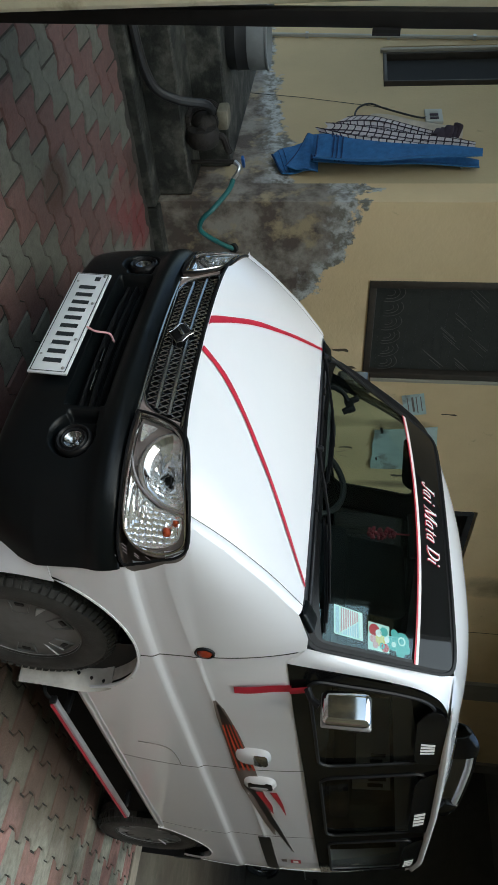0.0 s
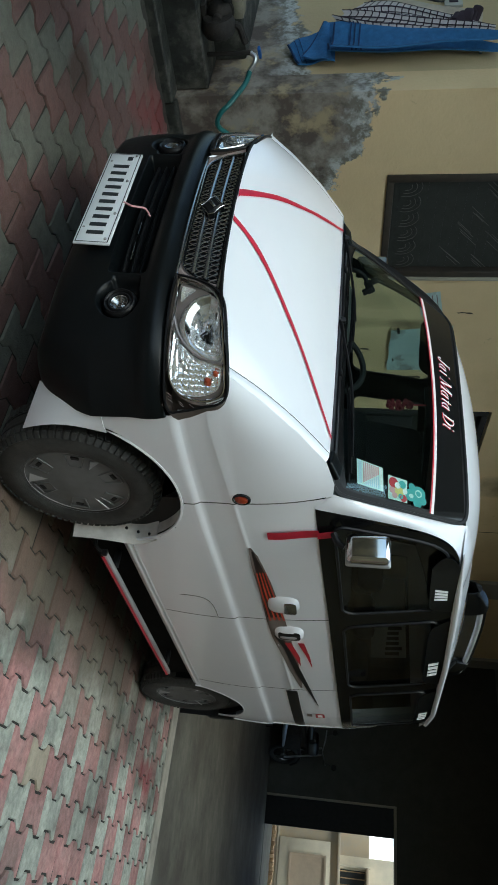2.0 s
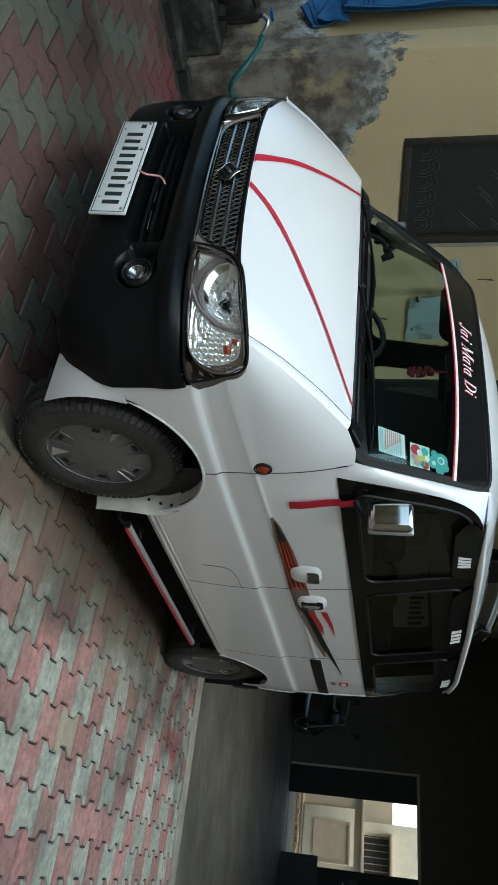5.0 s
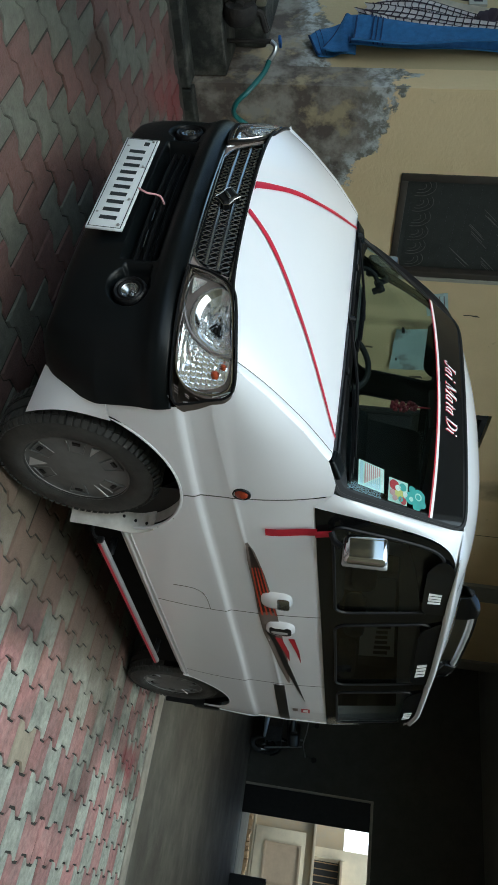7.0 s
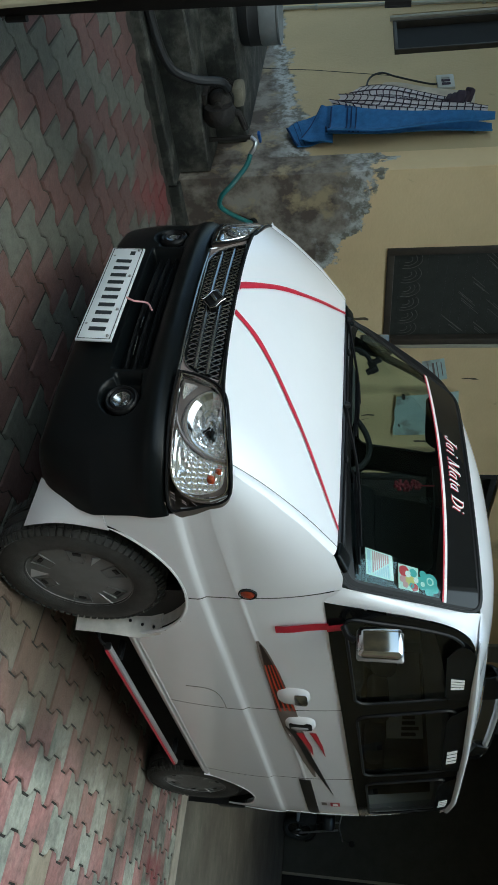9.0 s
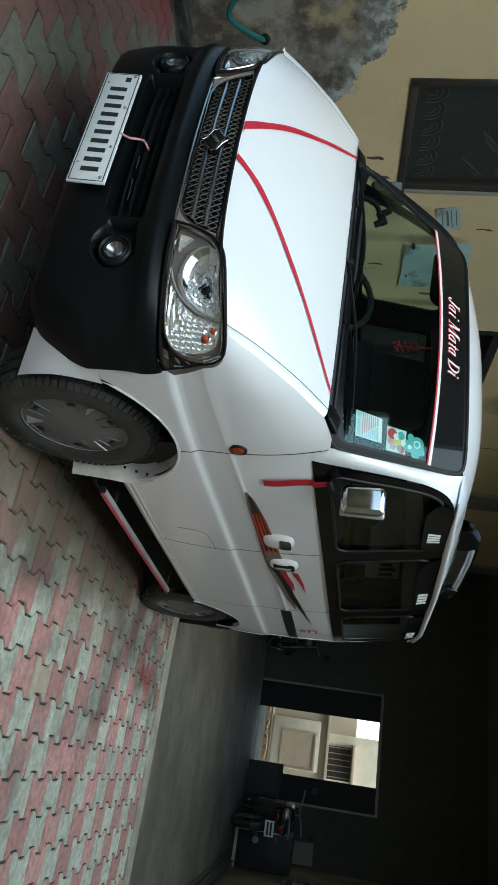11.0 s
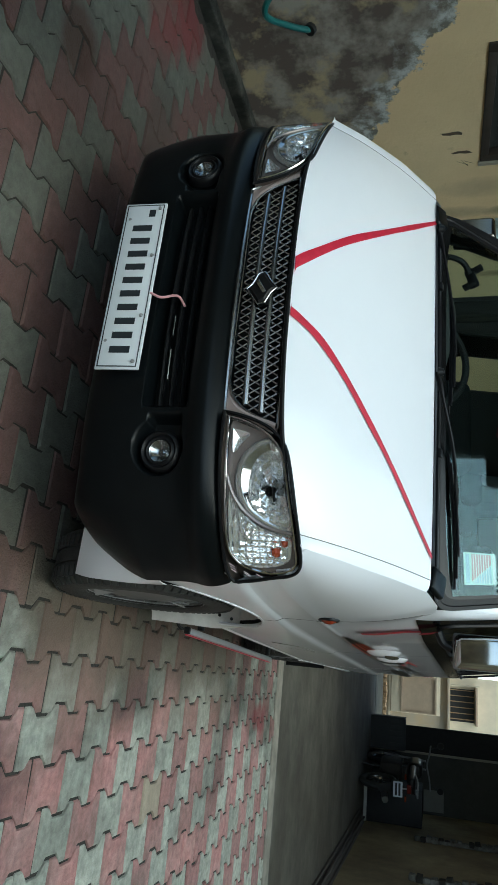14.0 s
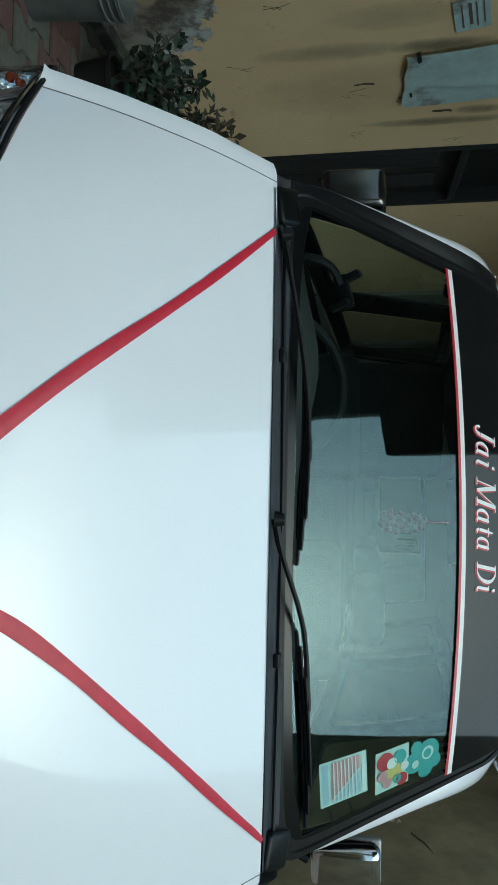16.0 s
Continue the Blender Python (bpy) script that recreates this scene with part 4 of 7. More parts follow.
grille = part("grille", grid(lambda u, z: (u * g_edge(z) * 1.0, gy(u * g_edge(z)) + 0.030, z), steps(-1, 1, 24), steps(0.676, 0.806, 8)), TRIM, van, "smoked chrome mesh grille")
ring = [(x, 0.671) for x in steps(-0.318, 0.318, 14)] + [(0.330, 0.684), (0.345, 0.725), (0.360, 0.765), (0.370, 0.798)] + [(x, 0.806 + 0.004 * (1 - (x / 0.36) ** 2)) for x in steps(0.358, -0.358, 16)] + [(-0.370, 0.798), (-0.360, 0.765), (-0.345, 0.725), (-0.330, 0.684)]
part("grille_surround", tube([(x, gy(x) - 0.003, z) for x, z in ring], 0.0055, 8, closed=True), DARKCHROME, grille, "smoked chrome surround")
part("mesh_edge", tube([(x, gy(x) - 0.004, z) for x, z in [(g_edge(z), z) for z in steps(0.678, 0.802, 12)] + [(-g_edge(z), z) for z in steps(0.802, 0.678, 12)]], 0.0035, 6, closed=True), DARKCHROME, grille)
for s in (-1, 1):
    part("grille_tip", grid(lambda k, z: (s * (g_edge(z) + (g_out(z) - g_edge(z)) * k), gy(0.33) + 0.012 * abs(k - 0.35) - 0.010, z), steps(0, 1, 6), steps(0.671, 0.800, 14)), TIP, grille, "brown-pink metallic tip")
ROWS_Z = [0.680, 0.720, 0.760, 0.800]
for i, z in enumerate(ROWS_Z[1:3]):
    part("grille_bar", grid(lambda u, t: (u * (g_edge(z) - 0.012), gy(u * g_edge(z)) - 0.002 - 0.006 * math.cos(t), z + 0.007 * math.sin(t)), steps(-1, 1, 24), steps(0, 2 * math.pi, 10)), DARKCHROME, grille, "smoked chrome bar")
for i in range(3):
    z0, z1 = ROWS_Z[i] + 0.006, ROWS_Z[i + 1] - 0.006
    w = g_edge((z0 + z1) / 2) - 0.008
    fins = []
    n = int(2 * w / 0.0205)
    for k in range(n):
        x = -w + 2 * w * (k + 0.5) / n
        if abs(x) < 0.05 and i == 1:
            continue
        for a, b in ((-0.009, 0.009), (0.009, -0.009)):
            p0, p1 = Vector((x + a, gy(x) + 0.004, z0)), Vector((x + b, gy(x) + 0.004, z1))
            fins.append(tube([p0, p1], 0.0030, 5, caps=False))
    part("grille_mesh", merge(*fins), DARKCHROME, grille, "diamond mesh row")["kind"] = "stuff"
EMB = 0.78
emb = [(x * EMB, z * EMB) for x, z in [(0.0, 0.048), (0.016, 0.030), (0.050, 0.014), (0.056, -0.006), (0.020, -0.030), (0.0, -0.046), (-0.016, -0.030), (-0.050, -0.014), (-0.056, 0.006), (-0.020, 0.030)]]
ev = [(x, gy(0) - 0.014, 0.738 + z) for x, z in emb] + [(x * 0.8, gy(0) - 0.020, 0.738 + z * 0.8) for x, z in emb] + [(x, gy(0) + 0.004, 0.738 + z) for x, z in emb]
ef = [(i, (i + 1) % 10, 10 + (i + 1) % 10, 10 + i) for i in range(10)] + [tuple(range(10, 20))] + [(i, (i + 1) % 10, 20 + (i + 1) % 10, 20 + i) for i in range(10)]
part("emblem", (ev, ef), TRIM, grille, "plain diamond-shaped dark emblem", angle=20)
part("emblem_bar", moved(box(-0.020, 0.020, -0.004, 0.004, -0.0055, 0.0055, 0.002), pose(0, gy(0) - 0.0215, 0.738, 0, -32, 0)), DARKCHROME, grille)
part("emblem_rim", tube([(x * 1.04, gy(0) - 0.015, 0.738 + z * 1.04) for x, z in emb], 0.0024, 6, closed=True), DARKCHROME, grille)

# headlamps
HLY = [(0.30, -0.607), (0.36, -0.602), (0.42, -0.590), (0.50, -0.564), (0.57, -0.527), (0.62, -0.490), (0.655, -0.452), (0.69, -0.400)]
HLO = [(0.338, 0.692), (0.350, 0.735), (0.375, 0.782), (0.410, 0.814), (0.460, 0.829), (0.530, 0.839), (0.605, 0.848), (0.647, 0.846), (0.662, 0.818), (0.666, 0.776), (0.660, 0.735), (0.645, 0.704), (0.61, 0.689), (0.50, 0.689), (0.42, 0.690)]
HLB = [(0.324, 0.679), (0.340, 0.74), (0.366, 0.793), (0.404, 0.826), (0.458, 0.840), (0.530, 0.850), (0.605, 0.858), (0.650, 0.856), (0.668, 0.832), (0.676, 0.780), (0.684, 0.725), (0.680, 0.680), (0.60, 0.676), (0.50, 0.675), (0.42, 0.675)]
HLC = (0.50, 0.765)


def hl_y(x, z):
    return soft(x, HLY) + 0.06 * (z - 0.68)


def fan(outline, centre, rings, off):
    """A disc over an outline, laid on the lamp's curved face at a depth off(r, x, z)."""
    pts = [(p.x, p.z) for p in smoothpath([(x, 0, z) for x, z in outline + outline[:1]], 4)][:-1]
    n = len(pts)
    v = [(centre[0], hl_y(*centre) + off(0, *centre), centre[1])]
    f = []
    for k in range(1, rings + 1):
        r = k / rings
        for x, z in pts:
            a, b = centre[0] + (x - centre[0]) * r, centre[1] + (z - centre[1]) * r
            v.append((a, hl_y(a, b) + off(r, a, b), b))
    for i in range(n):
        f.append((0, 1 + i, 1 + (i + 1) % n))
    for k in range(rings - 1):
        for i in range(n):
            j = (i + 1) % n
            f.append((1 + k * n + i, 1 + (k + 1) * n + i, 1 + (k + 1) * n + j, 1 + k * n + j))
    return v, f


LC = (0.487, 0.782)
BOWL = [(0.402, 0.788), (0.414, 0.812), (0.440, 0.826), (0.481, 0.833), (0.530, 0.836), (0.572, 0.834), (0.574, 0.815), (0.563, 0.786), (0.540, 0.752), (0.515, 0.737), (0.487, 0.730), (0.458, 0.733), (0.432, 0.745), (0.412, 0.765)]
OUTER = [(0.500, 0.697), (0.56, 0.694), (0.620, 0.693), (0.644, 0.705), (0.655, 0.735), (0.656, 0.775), (0.649, 0.812), (0.636, 0.833), (0.600, 0.839), (0.592, 0.812), (0.577, 0.768), (0.553, 0.732), (0.525, 0.708)]
DIVIDE = [(0.470, 0.692), (0.505, 0.703), (0.538, 0.724), (0.563, 0.755), (0.579, 0.790), (0.588, 0.842)]


def rounded(outline, n=4):
    return [(p.x, p.z) for p in smoothpath([(x, 0, z) for x, z in outline + outline[:1]], n)][:-1]


def reach(outline, c, w):
    """How far an outline lies from c in the direction w."""
    d = (math.cos(w), math.sin(w))
    best = 0.0
    for (xa, za), (xb, zb) in zip(outline, outline[1:] + outline[:1]):
        ex, ez, ax, az = xb - xa, zb - za, xa - c[0], za - c[1]
        det = ex * d[1] - ez * d[0]
        if abs(det) < 1e-12:
            continue
        k, t = (ex * az - ez * ax) / det, (d[0] * az - d[1] * ax) / det
        if k > best and -1e-6 <= t <= 1 + 1e-6:
            best = k
    return best


LAMP_W = steps(0, 2 * math.pi, 96)[:-1]
R_BOWL = {w: reach(rounded(BOWL), LC, w) for w in LAMP_W}
R_LENS = {w: reach(rounded(HLO), LC, w) for w in LAMP_W}


def on_lamp(w, r, off):
    x, z = LC[0] + r * math.cos(w), LC[1] + r * math.sin(w)
    return (x, hl_y(x, z) + off, z)


random.seed(61)
FACETS = {(i, j): (random.uniform(-1, 1), random.uniform(-1, 1)) for i in range(16) for j in range(4)}


def bowl_pt(w, r):
    """A deep bowl of tilted facets, with upright flutes on its outer half."""
    x, z = LC[0] + R_BOWL[w] * r * math.cos(w), LC[1] + R_BOWL[w] * r * math.sin(w)
    y = hl_y(*LC) * (1 - r * r) + hl_y(x, z) * r * r + 0.010 + 0.052 * (1 - r ** 1.9)
    fw, fr = w / (2 * math.pi) * 16, min(0.999, r) * 4
    tilt, lean = FACETS[int(fw) % 16, int(fr)]
    y += 0.010 * (tilt * (fw % 1 - 0.5) + lean * (fr % 1 - 0.5)) * smooth01(r, 0.12, 0.3) * (1 - r ** 8)
    y += 0.0022 * math.sin(x * 420) * smooth01(x, 0.505, 0.54) * (1 - r ** 8) + 0.0035 * math.cos(3 * w + 0.8) * r * (1 - r) * 4 + (0.004 if 0.42 < r < 0.62 else 0)
    return (x, y, z)


for s in (1, -1):
    put = (lambda g: g) if s == 1 else mirrored
    lamp = part("headlamp", put(fan(HLB, HLC, 12, lambda r, x, z: 0.004 if r > 0.93 else 0.088)), BROWNTRIM, van, "clear headlamp with chrome reflector and amber indicator")
    part("lamp_rim", put(tube([(x, hl_y(x, z) - 0.001, z) for x, z in rounded(HLB)], 0.0042, 6, closed=True)), TRIM, lamp, "black rubber rim")
    part("lamp_trim", put(tube([(x, hl_y(x, z) - 0.003, z) for x, z in rounded(HLO)], 0.0036, 6, closed=True)), CHROME, lamp)
    part("lamp_bezel", put(grid(lambda w, k: on_lamp(w, R_BOWL[w] + (R_LENS[w] - R_BOWL[w]) * k, 0.012 + 0.004 * k), LAMP_W, [0, 0.3, 0.65, 1], closed_u=True)), BEZEL, lamp, "grey-brown satin bezel")
    part("bezel_ring", put(grid(lambda w, k: on_lamp(w, min(R_BOWL[w] + 0.022 * k, R_LENS[w] - 0.003), 0.010 - 0.006 * math.sin(math.pi * min(1, 0.15 + 0.85 * k))), LAMP_W, steps(0, 1, 5), closed_u=True)), RINGSILVER, lamp, "bright ring round the bowl")
    part("main_reflector", put(grid(bowl_pt, LAMP_W, [0.10, 0.18, 0.245, 0.255, 0.33, 0.41, 0.43, 0.495, 0.505, 0.56, 0.61, 0.63, 0.70, 0.745, 0.755, 0.82, 0.88, 0.93, 1.0], closed_u=True)), REFLECT, lamp, "fluted reflector bowl", angle=18)
    lower = [w for w in LAMP_W if radians(150) <= w <= radians(322)]
    part("chrome_crescent", put(grid(lambda w, k: on_lamp(w, R_BOWL[w] + 0.004 - (0.016 * k) * math.sin(math.pi * (w - lower[0]) / (lower[-1] - lower[0])) ** 0.6, 0.002 + 0.012 * k), lower, steps(0, 1, 4))), CHROME, lamp, "bright chrome crescent")
    part("outer_reflector", put(fan(OUTER, (0.606, 0.765), 44, lambda r, x, z: 0.003 + (0.008 * ((z * 62 + 6 * x) % 1.0) + 0.0035 * math.sin(x * 560)) * (1 - r ** 10))), REFLECT, lamp, "prismatic reflector", angle=10)
    part("divider", put(tube([(x, hl_y(x, z) + 0.001, z) for x, z in [(p.x, p.z) for p in smoothpath([(x, 0, z) for x, z in DIVIDE], 5)]], 0.0042, 8)), BEZEL, lamp, "curved bar between the reflectors")
    part("small_reflector", put(fan([(0.364, 0.702), (0.376, 0.742), (0.395, 0.728), (0.420, 0.705)], (0.382, 0.715), 3, lambda r, x, z: 0.004 + 0.010 * (1 - r))), REFLECT, lamp, "three-cornered reflector", angle=6)
    part("bulb_hole", put(moved(lathe([(0.0, 0.0), (0.013, 0.0), (0.0145, -0.003)], 18, "y"), pose(LC[0], hl_y(*LC) + 0.058, LC[1]))), TRIM, lamp)
    part("bulb_shield", put(moved(lathe([(0.0, -0.016), (0.006, -0.014), (0.0095, -0.006), (0.0095, 0.012), (0.005, 0.03)], 16, "y"), pose(LC[0] - 0.010, hl_y(*LC) + 0.026, LC[1] + 0.010))), CHROME, lamp, "chrome bulb cap")
    for wa in (30, 150, 265):
        part("shield_leg", put(tube([(LC[0] - 0.010, hl_y(*LC) + 0.030, LC[1] + 0.010), (LC[0] + 0.030 * math.cos(radians(wa)), hl_y(*LC) + 0.056, LC[1] + 0.024 * math.sin(radians(wa)))], 0.003, 5)), TRIM, lamp)
    part("bulb", put(moved(lathe([(0.0, -0.014), (0.006, -0.010), (0.008, 0.01)], 12, "y"), pose(0.512, hl_y(0.51, 0.77) + 0.035, 0.778))), LAMPGLASS, lamp)
    for bx, bz, br in ((0.624, 0.800, 0.011), (0.607, 0.822, 0.008)):
        part("indicator_bulb", put(moved(lathe([(0.0, -0.010), (0.6 * br, -0.008), (br, 0.0), (br, 0.010)], 14, "y"), pose(bx, hl_y(bx, bz) + 0.006, bz))), AMBER, lamp, "amber indicator bulb")
    for k, (px, pz) in enumerate(((0.655, 0.690), (0.660, 0.691), (0.6655, 0.692), (0.668, 0.722), (0.6715, 0.723), (0.6715, 0.752))):
        part("base_line", put(tube([(px - 0.003, hl_y(px, pz) + 0.0025, pz - 0.006), (px + 0.003, hl_y(px + 0.004, pz) + 0.0035, pz + 0.007)], 0.0009, 4)), TIP, lamp)
    cover = part("lamp_cover", put(fan(HLO, HLC, 8, lambda r, x, z: -0.005 - 0.007 * (1 - r * r))), LAMPGLASS, lamp, "clear curved lens")
    cover.visible_shadow = False

# red ribbons over the hood and on the door edge
def hood_at(x, y):
    """The point of the hood over (x, y), a little proud of it."""
    lo, hi = 0.0, 1.0
    for _ in range(30):
        t = (lo + hi) / 2
        a = 0.583 + 0.021 * t
        if hood_pt(max(-1, min(1, x / a)), t)[1] < y:
            lo = t
        else:
            hi = t
    a = 0.583 + 0.021 * lo
    return Vector(hood_pt(max(-1, min(1, x / a)), lo, 0.003))


for path in ([(0.058, -0.640), (0.080, -0.600), (0.111, -0.557), (0.181, -0.489), (0.265, -0.411), (0.345, -0.333), (0.438, -0.240), (0.545, -0.126)],
             [(-0.045, -0.638), (-0.132, -0.572), (-0.225, -0.490), (-0.330, -0.375), (-0.430, -0.261), (-0.550, -0.122)]):
    mid = [Vector((p.x, p.y, 0)) for p in smoothpath([(x, y, 0) for x, y in path], 5)]
    v = []
    for i, p in enumerate(mid):
        d = (mid[min(i + 1, len(mid) - 1)] - mid[max(i - 1, 0)]).normalized()
        nrm = Vector((-d.y, d.x, 0))
        w = 0.0110 * (1 - 0.45 * i / len(mid)) + 0.0006 * math.sin(i * 0.7)
        for k in (-1, -0.3, 0.3, 1):
            q = p + nrm * w * k
            h = hood_at(q.x / 1.05 if q.x < 0 else q.x, max(q.y, -0.62))
            h.x = q.x
            v.append(tuple(h + Vector((0, -0.5, 0.8)) * 0.0015 * (1 - abs(k))))
    f = [(i * 4 + k, (i + 1) * 4 + k, (i + 1) * 4 + k + 1, i * 4 + k + 1) for i in range(len(mid) - 1) for k in range(3)]
    part("ribbon", (v, f), RED, van, "red satin ribbon stretched over the hood")
part("ribbon", grid(lambda z, a: (side_x(0.225, z) + 0.006 + 0.0015 * math.sin(z * 40), 0.222 + a, z), steps(0.935, 1.115, 14), [-0.024, -0.008, 0.008, 0.024]), RED, van, "red satin ribbon tied at the mirror")
part("ribbon", grid(lambda z, a: (gx(0.225, z) + 0.014, 0.224 + a, z), steps(1.11, 1.165, 6), [-0.022, 0.0, 0.022]), RED, van, "red satin ribbon tied at the mirror")


# side decals, on both flanks
def decal(name, low, up, mat, off, n=24):
    y0, y1 = max(low[0][0], up[0][0]), min(low[-1][0], up[-1][0])

    def fn(y, t):
        z = lerp(y, low) + (lerp(y, up) - lerp(y, low)) * t
        return skin(y, z, off)
    geo = grid(fn, steps(y0, y1, n), steps(0, 1, 4))
    part(name, geo, mat, van, "printed side stripe")
    part(name, mirrored(geo), mat, van, "printed side stripe")


decal("stripe_brown", [(0.31, 0.860), (0.46, 0.861), (0.67, 0.875), (0.94, 0.884), (1.16, 0.899), (1.32, 0.926), (1.6, 0.963), (1.86, 1.010)], [(0.31, 0.868), (0.34, 0.883), (0.41, 0.897), (0.57, 0.924), (0.75, 0.945), (0.92, 0.964), (1.1, 0.978), (1.5, 1.010), (1.86, 1.020)], DECAL_GREY, 0.0020)
decal("stripe_brown", [(0.34, 0.868), (0.67, 0.882), (0.94, 0.890)], [(0.34, 0.876), (0.57, 0.918), (0.92, 0.960)], DECAL_BROWN, 0.0028)
for k in range(4):
    a = 0.885 + 0.0001 * k
    decal("stripe_red", [(0.50, 0.874 + 0.011 * k), (0.72, 0.884 + 0.015 * k), (0.95, 0.898 + 0.020 * k)], [(0.50, 0.8785 + 0.011 * k), (0.72, 0.891 + 0.015 * k), (0.95, 0.907 + 0.020 * k)], DECAL_ORANGE, 0.0036, 10)
decal("stripe_black", [(1.12, 0.909), (1.28, 0.944), (1.64, 0.995), (2.18, 1.104)], [(1.12, 0.943), (1.4, 0.988), (1.7, 1.036), (2.18, 1.107)], DECAL_BLACK, 0.0032)
decal("stripe_red", [(1.21, 0.952), (1.4, 0.996), (1.51, 1.018)], [(1.21, 0.982), (1.39, 1.018), (1.51, 1.020)], DECAL_RED, 0.0036, 8)
decal("stripe_red", [(1.21, 1.013), (1.38, 1.051), (1.53, 1.075)], [(1.21, 1.042), (1.38, 1.067), (1.53, 1.077)], DECAL_RED, 0.0036, 8)
decal("stripe_black", [(1.915, 0.929), (2.66, 0.958)], [(1.915, 0.990), (2.66, 1.020)], DECAL_BLACK, 0.0024)
decal("badge_red", [(2.34, 1.085), (2.42, 1.088)], [(2.34, 1.138), (2.42, 1.141)], DECAL_RED, 0.0026, 3)
decal("badge_mark", [(2.355, 1.098), (2.405, 1.10)], [(2.355, 1.126), (2.405, 1.128)], WHITE, 0.0034, 3)
decal("badge_dark", [(2.34, 1.035), (2.40, 1.037)], [(2.34, 1.065), (2.40, 1.067)], DECAL_GREY, 0.0026, 3)

# doors: handles, filler lid, repeaters, mirrors
for s in (1, -1):
    put = (lambda g: g) if s == 1 else mirrored
    for yc, zc, front in ((0.790, 0.964, True), (1.095, 0.976, False)):
        def dome(w, r, hy=0.078, hz=0.069, high=0.022, base=0.0, cy=0.0, cz=0.0, e=3.2):
            c, q = math.cos(w), math.sin(w)
            f = (abs(c) ** e + abs(q) ** e) ** (-1 / e)
            y, z = yc + cy + hy * r * c * f, zc + cz + hz * r * q * f
            return (side_x(yc, zc) + base + high * (1 - r ** 4), y, z)
        ring_w = steps(0, 2 * math.pi, 32)[:-1]
        h = part("door_handle", put(grid(dome, ring_w, [0.02, 0.3, 0.55, 0.75, 0.88, 0.96, 1.0], closed_u=True)), PAINT, van, "white moulded door handle")
        if front:
            part("handle_pull", put(grid(lambda w, r: dome(w, r, 0.056, 0.028, 0.007, 0.0185, 0.004, 0.030, 5), ring_w, [0.02, 0.5, 0.85, 1.0], closed_u=True)), DARKCHROME, h, "smoked chrome pull")
        else:
            part("handle_pull", put(grid(lambda w, r: dome(w, r, 0.046, 0.050, 0.006, 0.0175, 0.0, 0.004, 5), ring_w, [0.02, 0.5, 0.85, 1.0], closed_u=True)), TRIM, h, "dark pull recess")
            part("handle_lever", put(grid(lambda w, r: dome(w, r, 0.012, 0.038, 0.006, 0.0235, 0.0, 0.0, 5), ring_w, [0.02, 0.5, 0.85, 1.0], closed_u=True)), SILVER, h)
    part("filler_lid", put(tube([skin(p.y, p.z, 0.0004) for p in smoothpath([(0, 0.945, 0.672), (0, 0.86, 0.668), (0, 0.79, 0.655), (0, 0.755, 0.625), (0, 0.748, 0.58), (0, 0.752, 0.53)], 5)], 0.0016, 6)), GAP, van)
    rep = part("side_repeater", put(moved(lathe([(0.0, 0.016), (0.012, 0.014), (0.022, 0.008), (0.026, 0.0)], 20, "x"), pose(side_x(0.005, 0.862) - 0.002, 0.005, 0.862))), ORANGE, van, "round orange side repeater")
    part("repeater_rim", put(moved(lathe([(0.025, 0.0), (0.027, 0.006), (0.031, 0.004), (0.032, -0.004)], 20, "x"), pose(side_x(0.005, 0.862), 0.005, 0.862))), TRIM, rep)
    mx, my_ = (0.750, 0.226) if s == 1 else (0.748, 0.244)
    # the far mirror's shell carries its dark reflection in its colour
    mir = part("door_mirror", put(obox((mx, my_, 1.287), (0.100, 0.056, 0.150), (0, 0, 8), 0.020, 4)), CHROME if s == 1 else DARKMIRRORED, van, "chrome door mirror")
    part("mirror_back", put(obox((mx - 0.002, my_ + 0.026, 1.287), (0.106, 0.020, 0.156), (0, 0, 8), 0.009, 3)), SILVER if s == 1 else TRIM, mir, "bright mirror edge" if s == 1 else "dark mirror edge")
    part("mirror_glass", put(obox((mx - 0.003, my_ + 0.038, 1.287), (0.092, 0.004, 0.134), (0, 0, 8), 0.0)), MIRROR, mir)
    part("mirror_arm", put(tube(smoothpath([(0.700, 0.215, 1.165), (0.730, 0.222, 1.180), (0.745, 0.225, 1.205)]), 0.012, 8)), TRIM, mir)
    # rain visors with illegible white lettering
    for key, sa, sb, ta, tc_ in (("front", 0.05, 0.94, 0.775, 0.58), ("mid", 0.06, 0.94, 0.80, 0.58), ("rear", 0.08, 0.90, 0.80, 0.54)):
        def visor_pt(q, t, off=0.0):
            e = abs(2 * q - 1)
            low = ta + (0.985 - ta) * min(0.9, e ** 12 + (0.55 * max(0, 0.30 - q) / 0.30 if key == "front" else 0))
            t_ = low + (0.985 - low) * t
            return cell_pt(key, sa + (sb - sa) * q, t_, 0.006 + 0.012 * (1 - t) * (1 - e ** 8) + off)
        vis = part("rain_visor", put(thick(grid(visor_pt, steps(0, 1, 40), steps(0, 1, 5)), 0.003)), VISOR, van, "smoked black rain visor")
        for k in range(4):
            q0 = tc_ + (0.046 if key == "front" else 0.058) * k
            part("lettering_bar", put(grid(lambda q, t: visor_pt(q + 0.010 * (t - 0.3), t, 0.003), [q0, q0 + (0.036 if key == "front" else 0.046)], [0.18, 0.66])), WHITE, vis, "white lettering block")
    # running board
    rb = part("running_board", put(box(0.733, 0.756, 0.395, 1.755, 0.291, 0.309, 0.006)), SILVER, van, "silver side step with red strip")
    part("reflector_strip", put(box(0.7566, 0.7600, 0.40, 1.75, 0.288, 0.299)), RED, rb, "red reflective strip")
